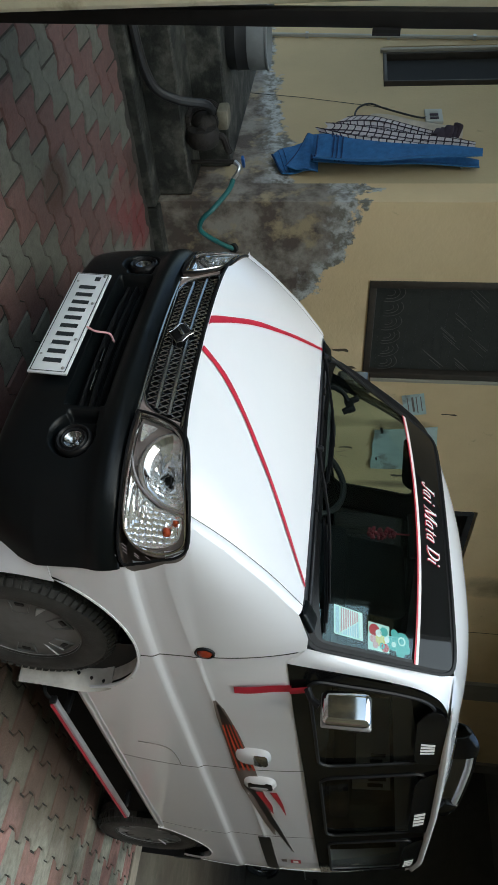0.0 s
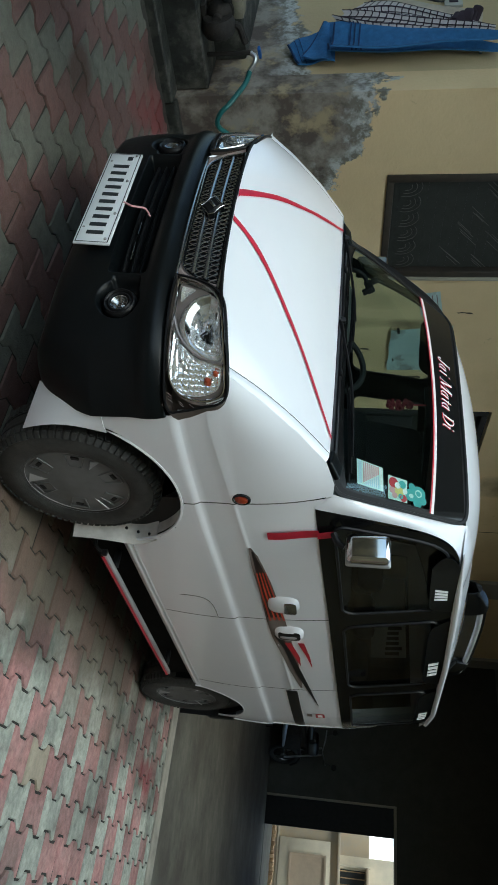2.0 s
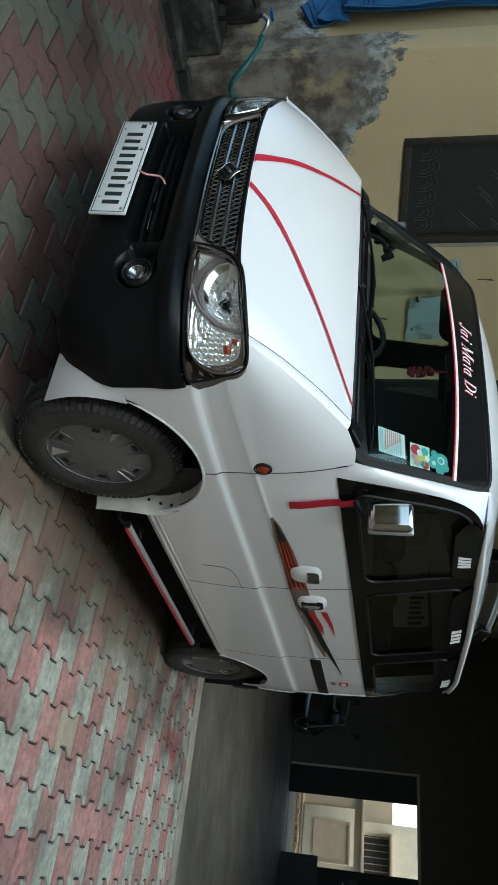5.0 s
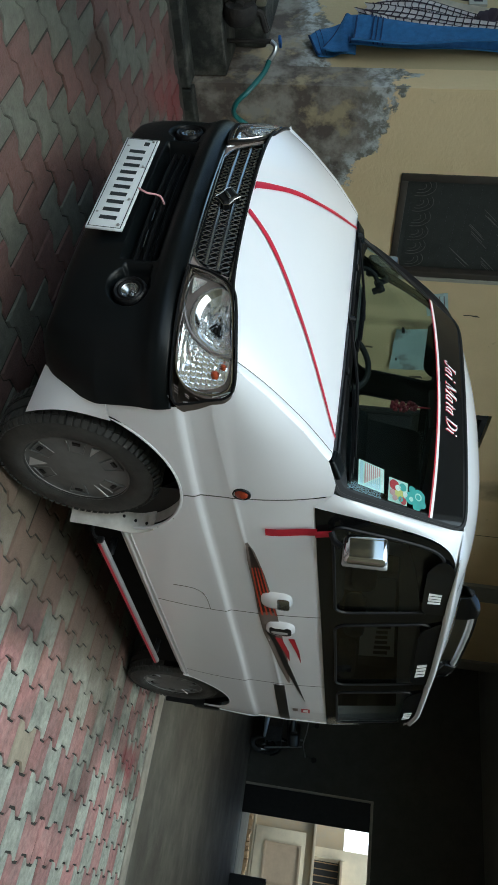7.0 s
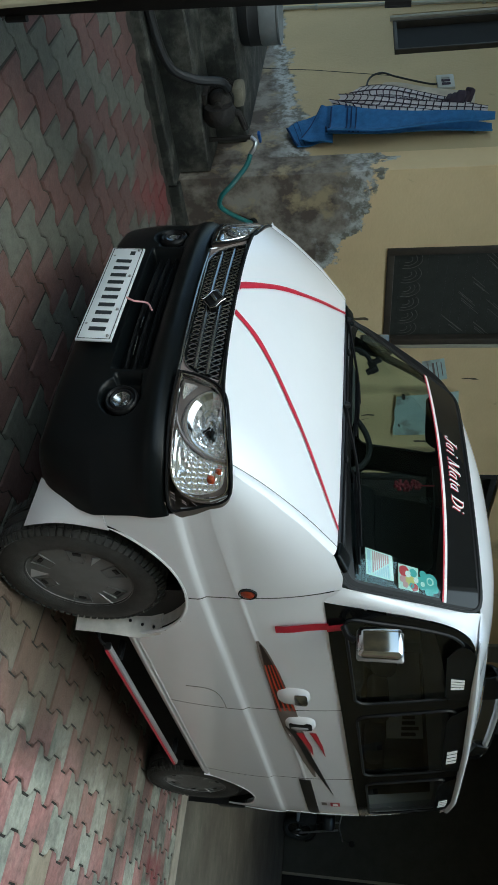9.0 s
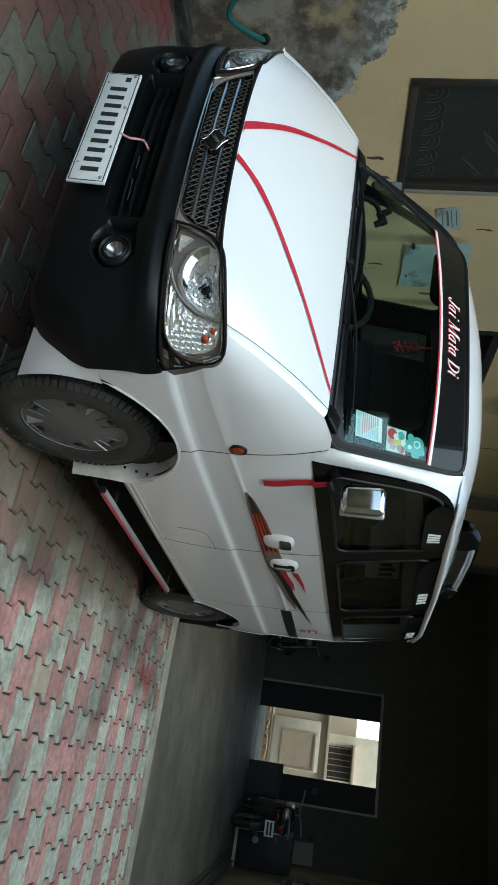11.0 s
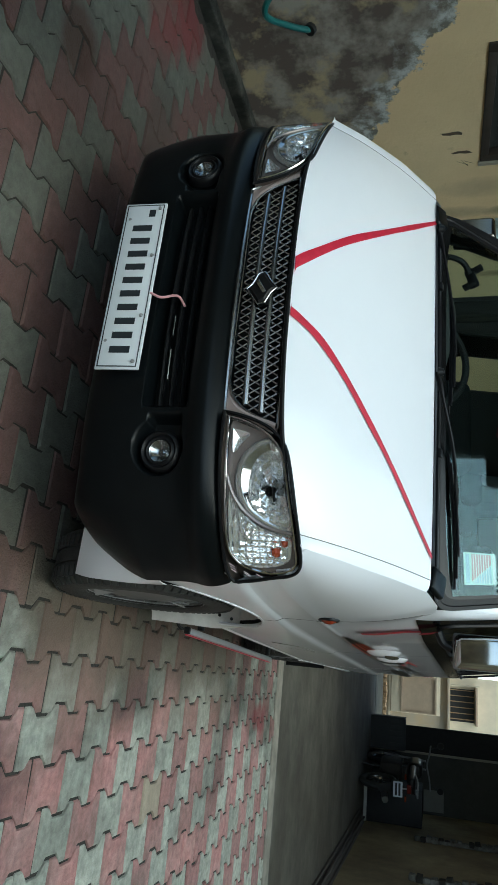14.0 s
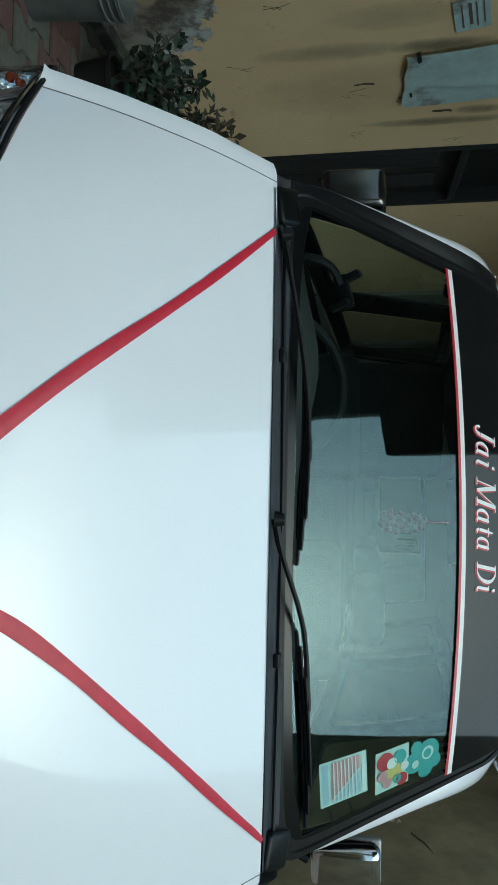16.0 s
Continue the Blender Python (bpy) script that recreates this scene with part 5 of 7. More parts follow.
    for y in (0.53, 1.66):
        part("step_bracket", put(obox((0.655, y, 0.303), (0.15, 0.035, 0.020), (0, 0, 0), 0.004)), TRIM, rb)
    part("end_cap", put(obox((0.7445, 0.388, 0.300), (0.026, 0.016, 0.024), (0, 0, 0), 0.005)), TRIM, rb)
    part("front_arm", put(tube(smoothpath([(0.742, 0.392, 0.298), (0.735, 0.372, 0.275), (0.700, 0.365, 0.262), (0.640, 0.37, 0.27)]), 0.006, 6)), TRIM, rb)
    flap_y = lambda z: lerp(z, [(0.18, 0.282), (0.26, 0.280), (0.34, 0.284), (0.42, 0.296), (0.47, 0.290), (0.52, 0.262)])
    flap_x = lambda z: lerp(z, [(0.18, 0.722), (0.30, 0.728), (0.42, 0.733), (0.52, 0.728)])
    part("mud_flap", put(thick(grid(lambda k, z: (0.560 + (flap_x(z) - 0.560) * k, flap_y(z) + 0.034 * k * k, z), steps(0, 1, 8), steps(0.190, 0.520, 14)), 0.004)), LINERGREY, van, "dusty white mud flap behind the front wheel")
    part("mud_flap", put(thick(grid(lambda x, t: (x, 2.62 + 0.01 * t, 0.21 + 0.25 * t), steps(0.575, 0.722, 5), steps(0, 1, 6)), 0.004)), TRIM, van, "black rear mud flap")
    for k in range(4):
        zk = 0.345 + 0.047 * k
        xk = 0.668 + 0.011 * k
        part("flap_screw", put(moved(lathe([(0.0, -0.010), (0.0055, -0.008), (0.007, 0.012)], 10, "y"), pose(xk, flap_y(zk) + 0.034 * ((xk - 0.56) / (flap_x(zk) - 0.56)) ** 2, zk))), TRIM, van)
    part("arch_lip", put(tube([(side_x(0.345 * math.cos(w), max(0.3, 0.315 + 0.345 * math.sin(w))) - 0.003, 0.345 * math.cos(w), 0.315 + 0.345 * math.sin(w)) for w in steps(radians(4), radians(154), 30)], 0.0060, 6)), PAINT, van)
    part("arch_lip", put(tube([(side_x(2.35 + 0.34 * math.cos(w), max(0.45, 0.315 + 0.34 * math.sin(w))) - 0.003, 2.35 + 0.34 * math.cos(w), 0.315 + 0.34 * math.sin(w)) for w in steps(radians(25), radians(165), 26)], 0.0055, 6)), PAINT, van)
    for cy in (AX, RX):
        part("wheel_well", put(grid(lambda w, x: (x, cy + 0.352 * math.cos(w), 0.315 + 0.352 * math.sin(w)), steps(radians(-5), radians(158 if cy == AX else 185), 24), steps(0.40, 0.690, 3))), UNDER, van)
    part("arch_liner", put(grid(lambda w, x: (x, AX + 0.3485 * math.cos(w), 0.315 + 0.3485 * math.sin(w)), steps(radians(8), radians(62), 14), steps(0.54, 0.706, 4))), LINERGREY, van, "dusty pale arch liner")


# wheels
def wheel(y, s):
    m = pose(s * 0.615, y, WRAD)
    put = (lambda g: g) if s == 1 else mirrored
    mm = pose(0.615, y, WRAD)
    hm = mm @ Matrix.Diagonal((1.0, 1.09, 1.09, 1.0))
    W = 0.078
    tyre_profile = [(0.180, 0.070), (0.192, 0.081), (0.218, 0.086), (0.250, 0.083), (0.272, 0.074), (0.2835, 0.060), (0.2870, 0.030), (0.2870, 0.026), (0.281, 0.025), (0.281, 0.018), (0.2880, 0.017), (0.2885, 0.0), (0.2880, -0.017), (0.281, -0.018), (0.281, -0.025), (0.2870, -0.026), (0.2835, -0.060), (0.270, -0.078), (0.22, -0.086), (0.168, -0.07)]
    wh = part("wheel", put(moved(lathe([(0.09, 0.03), (0.13, 0.035), (0.158, 0.05), (0.168, 0.060), (0.172, 0.074), (0.166, 0.076)], 48, "x"), hm)), HUB, van, "grey plastic hubcap on a black tyre")
    part("tyre", put(moved(lathe(tyre_profile, 64, "x"), mm)), RUBBER, wh, "worn black tyre with tread blocks")
    blocks = []
    for k in range(72):
        w = 2 * math.pi * k / 72
        for x in (0.046, -0.046):
            blocks.append(moved(obox((x, 0, 0.2845), (0.030, 0.017, 0.012), (0, 0, 8 if x > 0 else -8)), Matrix.Rotation(w, 4, "X")))
        blocks.append(moved(obox((0.070, 0, 0.2745), (0.024, 0.016, 0.010), (0, 40, 0)), Matrix.Rotation(w, 4, "X")))
    part("tread", put(moved(merge(*blocks), mm)), RUBBER, wh)["kind"] = "stuff"
    part("hubcap_face", put(moved(lathe([(0.0, 0.072), (0.04, 0.0718), (0.08, 0.070), (0.12, 0.067), (0.155, 0.063), (0.166, 0.068)], 60, "x"), hm)), HUB, wh)
    part("hub_ring", put(moved(tube([(0.068, 0.168 * math.cos(w), 0.168 * math.sin(w)) for w in steps(0, 2 * math.pi, 48)[:-1]], 0.0035, 6, closed=True), hm)), SILVER, wh)
    for k in range(6):
        rot = Matrix.Rotation(2 * math.pi * k / 6 + 0.3, 4, "X")
        # a pressed frame round a small slot
        rim_ = [(-0.020, 0.092), (0.020, 0.092), (0.031, 0.150), (-0.031, 0.150)]
        part("hub_pad", put(moved(moved(tube([(0.0675, a_, b_) for a_, b_ in rim_], 0.0035, 5, closed=True), rot), hm)), HUB, wh)
        part("hub_hole", put(moved(moved(obox((0.0655, 0.0, 0.132), (0.006, 0.026, 0.015), (0, 2, 0), 0.002, 1), rot), hm)), TRIM, wh)
        if k % 2:
            blade = ([(0.068, 0.040, 0.078), (0.080, 0.052, 0.145), (0.062, 0.078, 0.130), (0.062, 0.058, 0.085)], [(0, 1, 2), (0, 2, 3)])
            part("hub_blade", put(moved(moved(thick(blade, 0.004), rot), hm)), SILVER, wh)
    return wh


for yy in (AX, RX):
    for s in (1, -1):
        wheel(yy, s)

# windscreen fittings: wipers, band, lettering, stickers
def band_z(u):
    return 1.505 + 0.030 * (1 - u * u)


part("sun_band", grid(lambda u, t: ws_pt(u, band_z(u) + (1.645 - band_z(u)) * t, 0.003), steps(-0.968, 0.968, 24), steps(0, 1, 4)), BANDF, wind, "gloss black sun band")
part("band_line", grid(lambda u, t: ws_pt(u, band_z(u) + 0.010 * t, 0.0045), steps(-0.968, 0.968, 24), [0, 1]), WHITE, wind, "white pinstripe")
part("band_line", grid(lambda u, t: ws_pt(u, band_z(u) - 0.006 + 0.006 * t, 0.0045), steps(-0.968, 0.968, 24), [0, 1]), DECAL_RED, wind, "red pinstripe")


def arc(cx, cy, rx, ry, a0, a1, n=14):
    return [(cx + rx * math.cos(radians(a)), cy + ry * math.sin(radians(a))) for a in steps(a0, a1, n)]


# slanted serif letters as strokes: a path and its widths (first, middle, last); the last number is the advance
GLYPH = {
    "J": ([([(0.30, 0.70), (0.30, 0.16)], (0.11, 0.11, 0.11)), (arc(0.19, 0.14, 0.11, 0.16, 0, -170), (0.11, 0.06, 0.04)), ([(0.06, 0.10), (0.13, 0.10)], (0.09, 0.10, 0.09)), ([(0.16, 0.685), (0.44, 0.685)], (0.03, 0.03, 0.03))], 0.47),
    "a": ([(arc(0.20, 0.22, 0.135, 0.20, 60, 300, 20), (0.03, 0.09, 0.03)), ([(0.31, 0.44), (0.31, 0.08)], (0.09, 0.09, 0.09)), (arc(0.37, 0.075, 0.06, 0.065, 180, 320, 6), (0.09, 0.05, 0.02)), ([(0.26, 0.43), (0.35, 0.44)], (0.03, 0.03, 0.03))], 0.47),
    "i": ([([(0.13, 0.44), (0.13, 0.07)], (0.09, 0.09, 0.09)), (arc(0.19, 0.075, 0.06, 0.065, 180, 320, 6), (0.09, 0.05, 0.02)), ([(0.03, 0.43), (0.16, 0.44)], (0.03, 0.03, 0.03)), ([(0.10, 0.62), (0.19, 0.62)], (0.07, 0.10, 0.07))], 0.28),
    "M": ([([(0.14, 0.70), (0.14, 0.0)], (0.035, 0.035, 0.035)), ([(0.15, 0.70), (0.40, 0.02)], (0.11, 0.11, 0.09)), ([(0.40, 0.02), (0.66, 0.70)], (0.03, 0.03, 0.03)), ([(0.69, 0.70), (0.69, 0.0)], (0.11, 0.11, 0.11)), ([(0.03, 0.685), (0.20, 0.685)], (0.03, 0.03, 0.03)), ([(0.64, 0.685), (0.83, 0.685)], (0.03, 0.03, 0.03)), ([(0.04, 0.015), (0.25, 0.015)], (0.03, 0.03, 0.03)), ([(0.58, 0.015), (0.82, 0.015)], (0.03, 0.03, 0.03))], 0.84),
    "t": ([([(0.15, 0.60), (0.15, 0.10)], (0.04, 0.09, 0.09)), (arc(0.21, 0.085, 0.06, 0.075, 180, 330, 8), (0.09, 0.05, 0.02)), ([(0.03, 0.43), (0.29, 0.43)], (0.035, 0.035, 0.035))], 0.32),
    "D": ([([(0.17, 0.70), (0.17, 0.0)], (0.11, 0.11, 0.11)), (arc(0.26, 0.35, 0.32, 0.335, 92, -92, 20), (0.03, 0.12, 0.03)), ([(0.05, 0.685), (0.30, 0.685)], (0.03, 0.03, 0.03)), ([(0.05, 0.015), (0.30, 0.015)], (0.03, 0.03, 0.03))], 0.66),
    " ": ([], 0.26)}


def words(text, em, fn, mat, label, grow=0.0):
    """A line of those letters, each a part, laid on a surface by fn(across, up, layer)."""
    pen, layer = 0.0, 0
    for ch in text:
        strokes, advance = GLYPH[ch]
        geos = []
        for path, (w0, w1, w2) in strokes:
            layer += 1
            pts = [Vector((x, y, 0)) for x, y in path]
            if len(pts) == 2:
                pts = [pts[0], (pts[0] + pts[1]) / 2, pts[1]]
            v = []
            for i, p in enumerate(pts):
                d = (pts[min(i + 1, len(pts) - 1)] - pts[max(i - 1, 0)]).normalized()
                k = i / (len(pts) - 1)
                w = (w0 + (w1 - w0) * 2 * k if k < 0.5 else w1 + (w2 - w1) * (2 * k - 1)) / 2 + grow
                n = Vector((-d.y, d.x, 0))
                for q in (p + n * w, p - n * w):
                    v.append(fn((pen + q.x + 0.26 * q.y) * em, q.y * em, 0.00004 * (layer % 8)))
            geos.append((v, [(2 * i, 2 * i + 1, 2 * i + 3, 2 * i + 2) for i in range(len(pts) - 1)]))
        pen += advance
        if geos:
            part("letter", merge(*geos), mat, wind, label, smooth=False)


for mat, off, shift, grow in ((DECAL_RED, 0.0040, 0.0022, 0.012), (WHITE, 0.0052, 0.0, 0.0)):
    words("Jai Mata Di", 0.0800, lambda a, b, k: ws_pt((a - 0.226 + shift) / 0.575, 1.571 + b * 0.86 - shift, off + k), mat, "white slanted lettering with a red shadow", grow)


def sticker(x0, x1, z0, z1, mat, off, label=""):
    zc = (z0 + z1) / 2
    return part("sticker", grid(lambda x, z: ws_pt(x / ws_half(zc), z, -off), [x0, x1], [z0, z1]), mat, wind, label)


def quad(pts, mat, off, label=""):
    """A flat patch on the inside of the glass, from shares of the permit card."""
    card = lambda a, b: (0.474 + 0.092 * a + 0.004 * b, 1.238 + 0.094 * b + 0.004 * a)
    g = [ws_pt(card(a, b)[0] / ws_half(1.285), card(a, b)[1], -off) for a, b in pts]
    part("sticker", (g, [tuple(range(len(g)))]), mat, wind, label)


quad([(0, 0), (1, 0), (1, 1), (0, 1)], PAPER, 0.006, "pale permit sticker with coloured bars")
quad([(0.05, 0.05), (0.95, 0.05), (0.95, 0.17), (0.05, 0.17)], STICKBLUE, 0.0048)
quad([(0.05, 0.88), (0.95, 0.88), (0.95, 0.96), (0.05, 0.96)], WHITE, 0.0048)
quad([(0.95, 0.22), (0.95, 0.84), (0.40, 0.84)], STICKBLUE, 0.0048)
quad([(0.90, 0.22), (0.05, 0.24), (0.05, 0.84), (0.36, 0.84)], PINK, 0.0048)
for k in range(7):
    b = 0.27 + 0.078 * k
    quad([(0.05, b), (0.95, b), (0.95, b + 0.026), (0.05, b + 0.026)], WHITE, 0.0036)
sticker(0.478, 0.566, 1.352, 1.424, PAPER, 0.006, "faded picture sticker")
for cx, cz, r, m in ((0.505, 1.372, 0.020, DECAL_RED), (0.536, 1.366, 0.012, PINK), (0.530, 1.392, 0.020, YELLOW), (0.510, 1.386, 0.012, WHITE), (0.546, 1.398, 0.010, TEAL), (0.498, 1.404, 0.015, TEAL), (0.548, 1.408, 0.014, DECAL_RED), (0.552, 1.376, 0.011, PINK), (0.520, 1.414, 0.010, WHITE), (0.520, 1.437, 0.024, TEAL), (0.500, 1.468, 0.028, TEAL), (0.540, 1.462, 0.018, TEAL), (0.487, 1.440, 0.014, TEAL), (0.522, 1.482, 0.016, TEAL), (0.502, 1.466, 0.015, PAPER), (0.503, 1.465, 0.010, TEAL), (0.524, 1.438, 0.009, PAPER)):
    part("sticker", ([ws_pt((cx + r * math.cos(w)) / ws_half(cz), cz + r * 0.9 * math.sin(w), -0.005 + (0.0012 if r < 0.017 else 0)) for w in steps(0, 2 * math.pi, 16)[:-1]], [tuple(range(16))]), m, wind, "teal round sticker" if m == TEAL else "")

for pivot, tip, b0, b1 in (((-0.535, -0.075, 1.158), (-0.12, 1.200), (-0.315, 1.190), (0.080, 1.184)), ((-0.012, -0.120, 1.158), (0.36, 1.204), (0.205, 1.184), (0.600, 1.204))):
    xa, xb = b0[0], b1[0]
    on = lambda x, z, off: Vector(ws_pt(x / (0.655 if x > 0 else 0.669), z, off))
    wp = part("wiper", tube(smoothpath([Vector(pivot), Vector(pivot) + Vector((0.07, 0.018, 0.014)), on(tip[0] - 0.16, tip[1] - 0.012, 0.022), on(*tip, 0.020)]), [0.008] * 6 + [0.0055] * 13, 6), TRIM, van, "black wiper")
    for off, thin, trim in ((0.007, 0.0042, 0.0), (0.014, 0.0040, 0.03), (0.021, 0.0034, 0.09)):
        part("wiper_blade", tube([on(x, b0[1] + (b1[1] - b0[1]) * (x - xa) / (xb - xa) + 0.004 * math.sin(math.pi * (x - xa) / (xb - xa)) + 0.3 * off, off) for x in steps(xa + trim, xb - trim, 14)], thin, 6), TRIM, wp)
    part("wiper_pivot", moved(lathe([(0.0, 0.020), (0.010, 0.018), (0.015, 0.0)], 14), pose(*pivot)), TRIM, wp)
for x in (-0.30, 0.24):
    part("washer_jet", obox((x, -0.112, 1.166), (0.026, 0.020, 0.012), (15, 0, 0), 0.004), TRIM, van)
for s in (-1, 1):
    part("cowl_end", moved(box(-0.035, 0.035, -0.04, 0.04, -0.012, 0.012, 0.011, 4), pose(s * 0.598, -0.050, 1.160, 24, s * 8, s * -14)), BUMPER, van)

# cabin
part("cabin_floor", box(-0.66, 0.66, 0.15, 2.66, 0.36, 0.42), INTERIOR, van)
part("firewall", box(-0.60, 0.60, 0.02, 0.06, 0.40, 1.10), INTERIOR, van)
part("dashboard", grid(lambda x, t: (x, 0.02 + 0.36 * t + 0.03 * math.sin(x * 6), 1.125 + 0.045 * math.sin(math.pi * min(1, t * 1.3)) - 0.18 * max(0, t - 0.75) * 4 + (0.05 * math.exp(-((x + 0.33) / 0.16) ** 2) * math.sin(math.pi * t))), steps(-0.63, 0.63, 24), steps(0, 1, 10)), INTERIOR, van, "dark moulded dashboard")
part("roof_lining", grid(lambda u, y: (roof_pt(u, y)[0] * 0.96, y, roof_pt(u, y)[2] - 0.03), steps(-1, 1, 12), steps(0.46, 2.70, 10)), LINER, van)
for s in (-1, 1):
    part("door_lining", grid(lambda y, z: (s * (0.66), y, z), steps(0.10, 2.66, 10), steps(0.42, 1.16, 4)), INTERIOR, van)
st = part("steering_wheel", tube([Vector((-0.33, 0.42, 1.10)) + Matrix.Rotation(radians(-28), 3, "X") @ Vector((0.185 * math.cos(w), 0, 0.185 * math.sin(w))) for w in steps(0, 2 * math.pi, 40)[:-1]], 0.014, 8, closed=True), INTERIOR, van, "black steering wheel")
part("steering_hub", moved(lathe([(0.0, -0.03), (0.05, -0.02), (0.06, 0.02), (0.03, 0.10)], 20, "y"), pose(-0.33, 0.42, 1.10, -28, 0, 0)), INTERIOR, st)
for w in (20, 160, 270):
    part("steering_spoke", tube([Vector((-0.33, 0.42, 1.10)), Vector((-0.33, 0.42, 1.10)) + Matrix.Rotation(radians(-28), 3, "X") @ Vector((0.18 * math.cos(radians(w)), 0, 0.18 * math.sin(radians(w))))], 0.012, 8), INTERIOR, st)


def seat(x0, x1, y, label, tall=False):
    e = part("seat", box(x0, x1, y - 0.42, y + 0.06, 0.62, 0.78, 0.05, 3), SEAT, van, label)
    part("seat_back", moved(box(x0, x1, -0.07, 0.07, 0.0, 0.62 if tall else 0.56, 0.05, 3), pose(0, y + 0.05, 0.70, -14, 0, 0)), SEAT, e)
    n = 2 if x1 - x0 > 0.7 else 1
    for k in range(n):
        xc = x0 + (x1 - x0) * (k + 0.5) / n
        half, z0, z1 = (0.20, 0.58, 0.93) if tall else (0.13, 0.60, 0.72)
        part("headrest", moved(box(xc - half, xc + half, -0.05, 0.05, z0, z1, 0.045, 3), pose(0, y + 0.07, 0.70, -14, 0, 0)), SEAT, e)
    part("seat_base", box(x0 + 0.04, x1 - 0.04, y - 0.36, y + 0.02, 0.42, 0.63), INTERIOR, e)


seat(-0.54, -0.10, 0.92, "tall dark cloth driver seat", True)
seat(0.10, 0.58, 0.92, "dark cloth front seat")
seat(-0.60, 0.60, 1.62, "dark cloth bench seat")
seat(-0.60, 0.60, 2.34, "dark cloth rear bench seat")
holder = part("phone_holder", tube(smoothpath([(-0.555, 0.10, 1.165), (-0.545, 0.105, 1.215), (-0.530, 0.12, 1.245), (-0.50, 0.135, 1.262)]), 0.010, 8), TRIM, van, "black phone holder on the dashboard")
part("holder_clamp", merge(obox((-0.485, 0.14, 1.270), (0.075, 0.014, 0.034), (20, -18, 0), 0.006), obox((-0.518, 0.138, 1.288), (0.014, 0.030, 0.040), (20, -18, 0), 0.004), obox((-0.455, 0.135, 1.262), (0.014, 0.030, 0.046), (20, -18, 0), 0.004)), TRIM, holder)
mirror_in = part("inner_mirror", obox((0.0, 0.34, 1.545), (0.20, 0.025, 0.06), (10, 0, 0), 0.010), TRIM, van)
part("tassel_cord", tube([(0.0, 0.335, 1.54), (0.0, 0.335, 1.44)], 0.003, 6), RED, mirror_in, "red cord")
fl = []
random.seed(4)
for k in range(60):
    a, b = random.uniform(0, 6.28), random.uniform(-0.045, 0.045)
    r = 0.024 * math.sqrt(max(0, 1 - (b / 0.05) ** 2)) * math.sqrt(random.random())
    fl.append(obox((r * math.cos(a), 0.335 + r * 0.6 * math.sin(a), 1.41 + 1.2 * b), (0.018, 0.014, 0.013), (a * 30, b * 400, a * 57), 0.004, 1))
part("tassel", merge(*fl), TASSEL, mirror_in, "bunch of red cloth flowers")

# a lettered card in the rear window
card = part("window_card", grid(lambda x, z: (x, 2.628 - 0.20 * (z - 1.45), z), [-0.30, 0.25], [1.42, 1.645]), WHITE, rear_pane, "pale card with dark lettering in the rear window")
for k in range(6):
    part("lettering_bar", grid(lambda x, z: (x, 2.622 - 0.20 * (z - 1.45), z), [0.04 + 0.035 * k, 0.062 + 0.035 * k], [1.53 - 0.004 * k, 1.60 + (0.02 if k in (0, 4) else 0)]), INK, card)

# roof wing and rear lip
for s_ in (-1, 1):
    rail_z = lambda y: roof_pt(0.62, y)[2]
    rr = part("roof_rail", tube([(s_ * 0.43, y, rail_z(y) + 0.078 - 0.03 * ((y - 1.75) / 0.6) ** 4) for y in steps(1.24, 2.24, 16)], 0.016, 8), SILVER, van, "silver roof rail with black feet")
    part("rail_shade", thick(grid(lambda y, t: (s_ * 0.43, y, rail_z(y) + 0.002 + 0.066 * t), steps(1.34, 2.12, 8), steps(0, 1, 2)), 0.006), DARKCHROME, rr, "grey rail web")
    part("rail_cap", thick(grid(lambda y, t: (s_ * (0.43 + 0.035 * math.cos(t)), y, rail_z(y) - 0.01 + (0.030 + 0.085 * math.sin(math.pi * (0.14 + 0.36 * (y - 1.12) / 0.22))) * math.sin(t)), steps(1.12, 1.36, 8), steps(0, math.pi, 10)), 0.004), FILM, rr, "black rounded front foot")
    part("rail_top", tube([(s_ * 0.43, y, rail_z(y) + 0.096 - 0.03 * ((y - 1.75) / 0.6) ** 4) for y in steps(1.26, 2.22, 16)], 0.010, 8), FILM, rr, "black upper strip")
    part("rail_foot", obox((s_ * 0.43, 2.16, rail_z(2.16) + 0.04), (0.05, 0.20, 0.08), (-10, 0, 0), 0.015), FILM, rr)
part("rear_bumper", box(-0.70, 0.70, 2.70, 2.80, 0.36, 0.56, 0.03, 3), BUMPER, van)
part("axle", merge(tube([(-0.56, AX, 0.29), (0.56, AX, 0.29)], 0.04, 10), tube([(-0.56, RX, 0.29), (0.56, RX, 0.29)], 0.05, 10), box(-0.35, 0.35, -0.35, 2.5, 0.24, 0.36, 0.03)), UNDER, van)
part("engine_bay_shade", box(-0.56, 0.56, -0.50, 0.02, 0.30, 0.70), TRIM, van)


# ---- the house side ----
GRILLE = material("dark_window_mesh", (0.018, 0.019, 0.018), 0.45, var=0.2, scale=30)
FRAME = material("brown_window_frame", (0.05, 0.04, 0.03), 0.55, var=0.25, scale=12)
SILL = material("pale_sill", (0.42, 0.38, 0.30), 0.7, var=0.1)
SCROLL = material("worn_scroll", (0.12, 0.115, 0.10), 0.6, var=0.2)
SCREEN = material("mosquito_mesh", (0.036, 0.038, 0.032), 0.7, var=0.18, scale=14, bump=0.3, bump_scale=400)
# near-black colour stands in for unlit rooms; the door uses it too
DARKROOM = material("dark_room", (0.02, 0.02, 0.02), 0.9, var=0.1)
PANE = glass("window_pane", (0.25, 0.26, 0.25), 1.5)
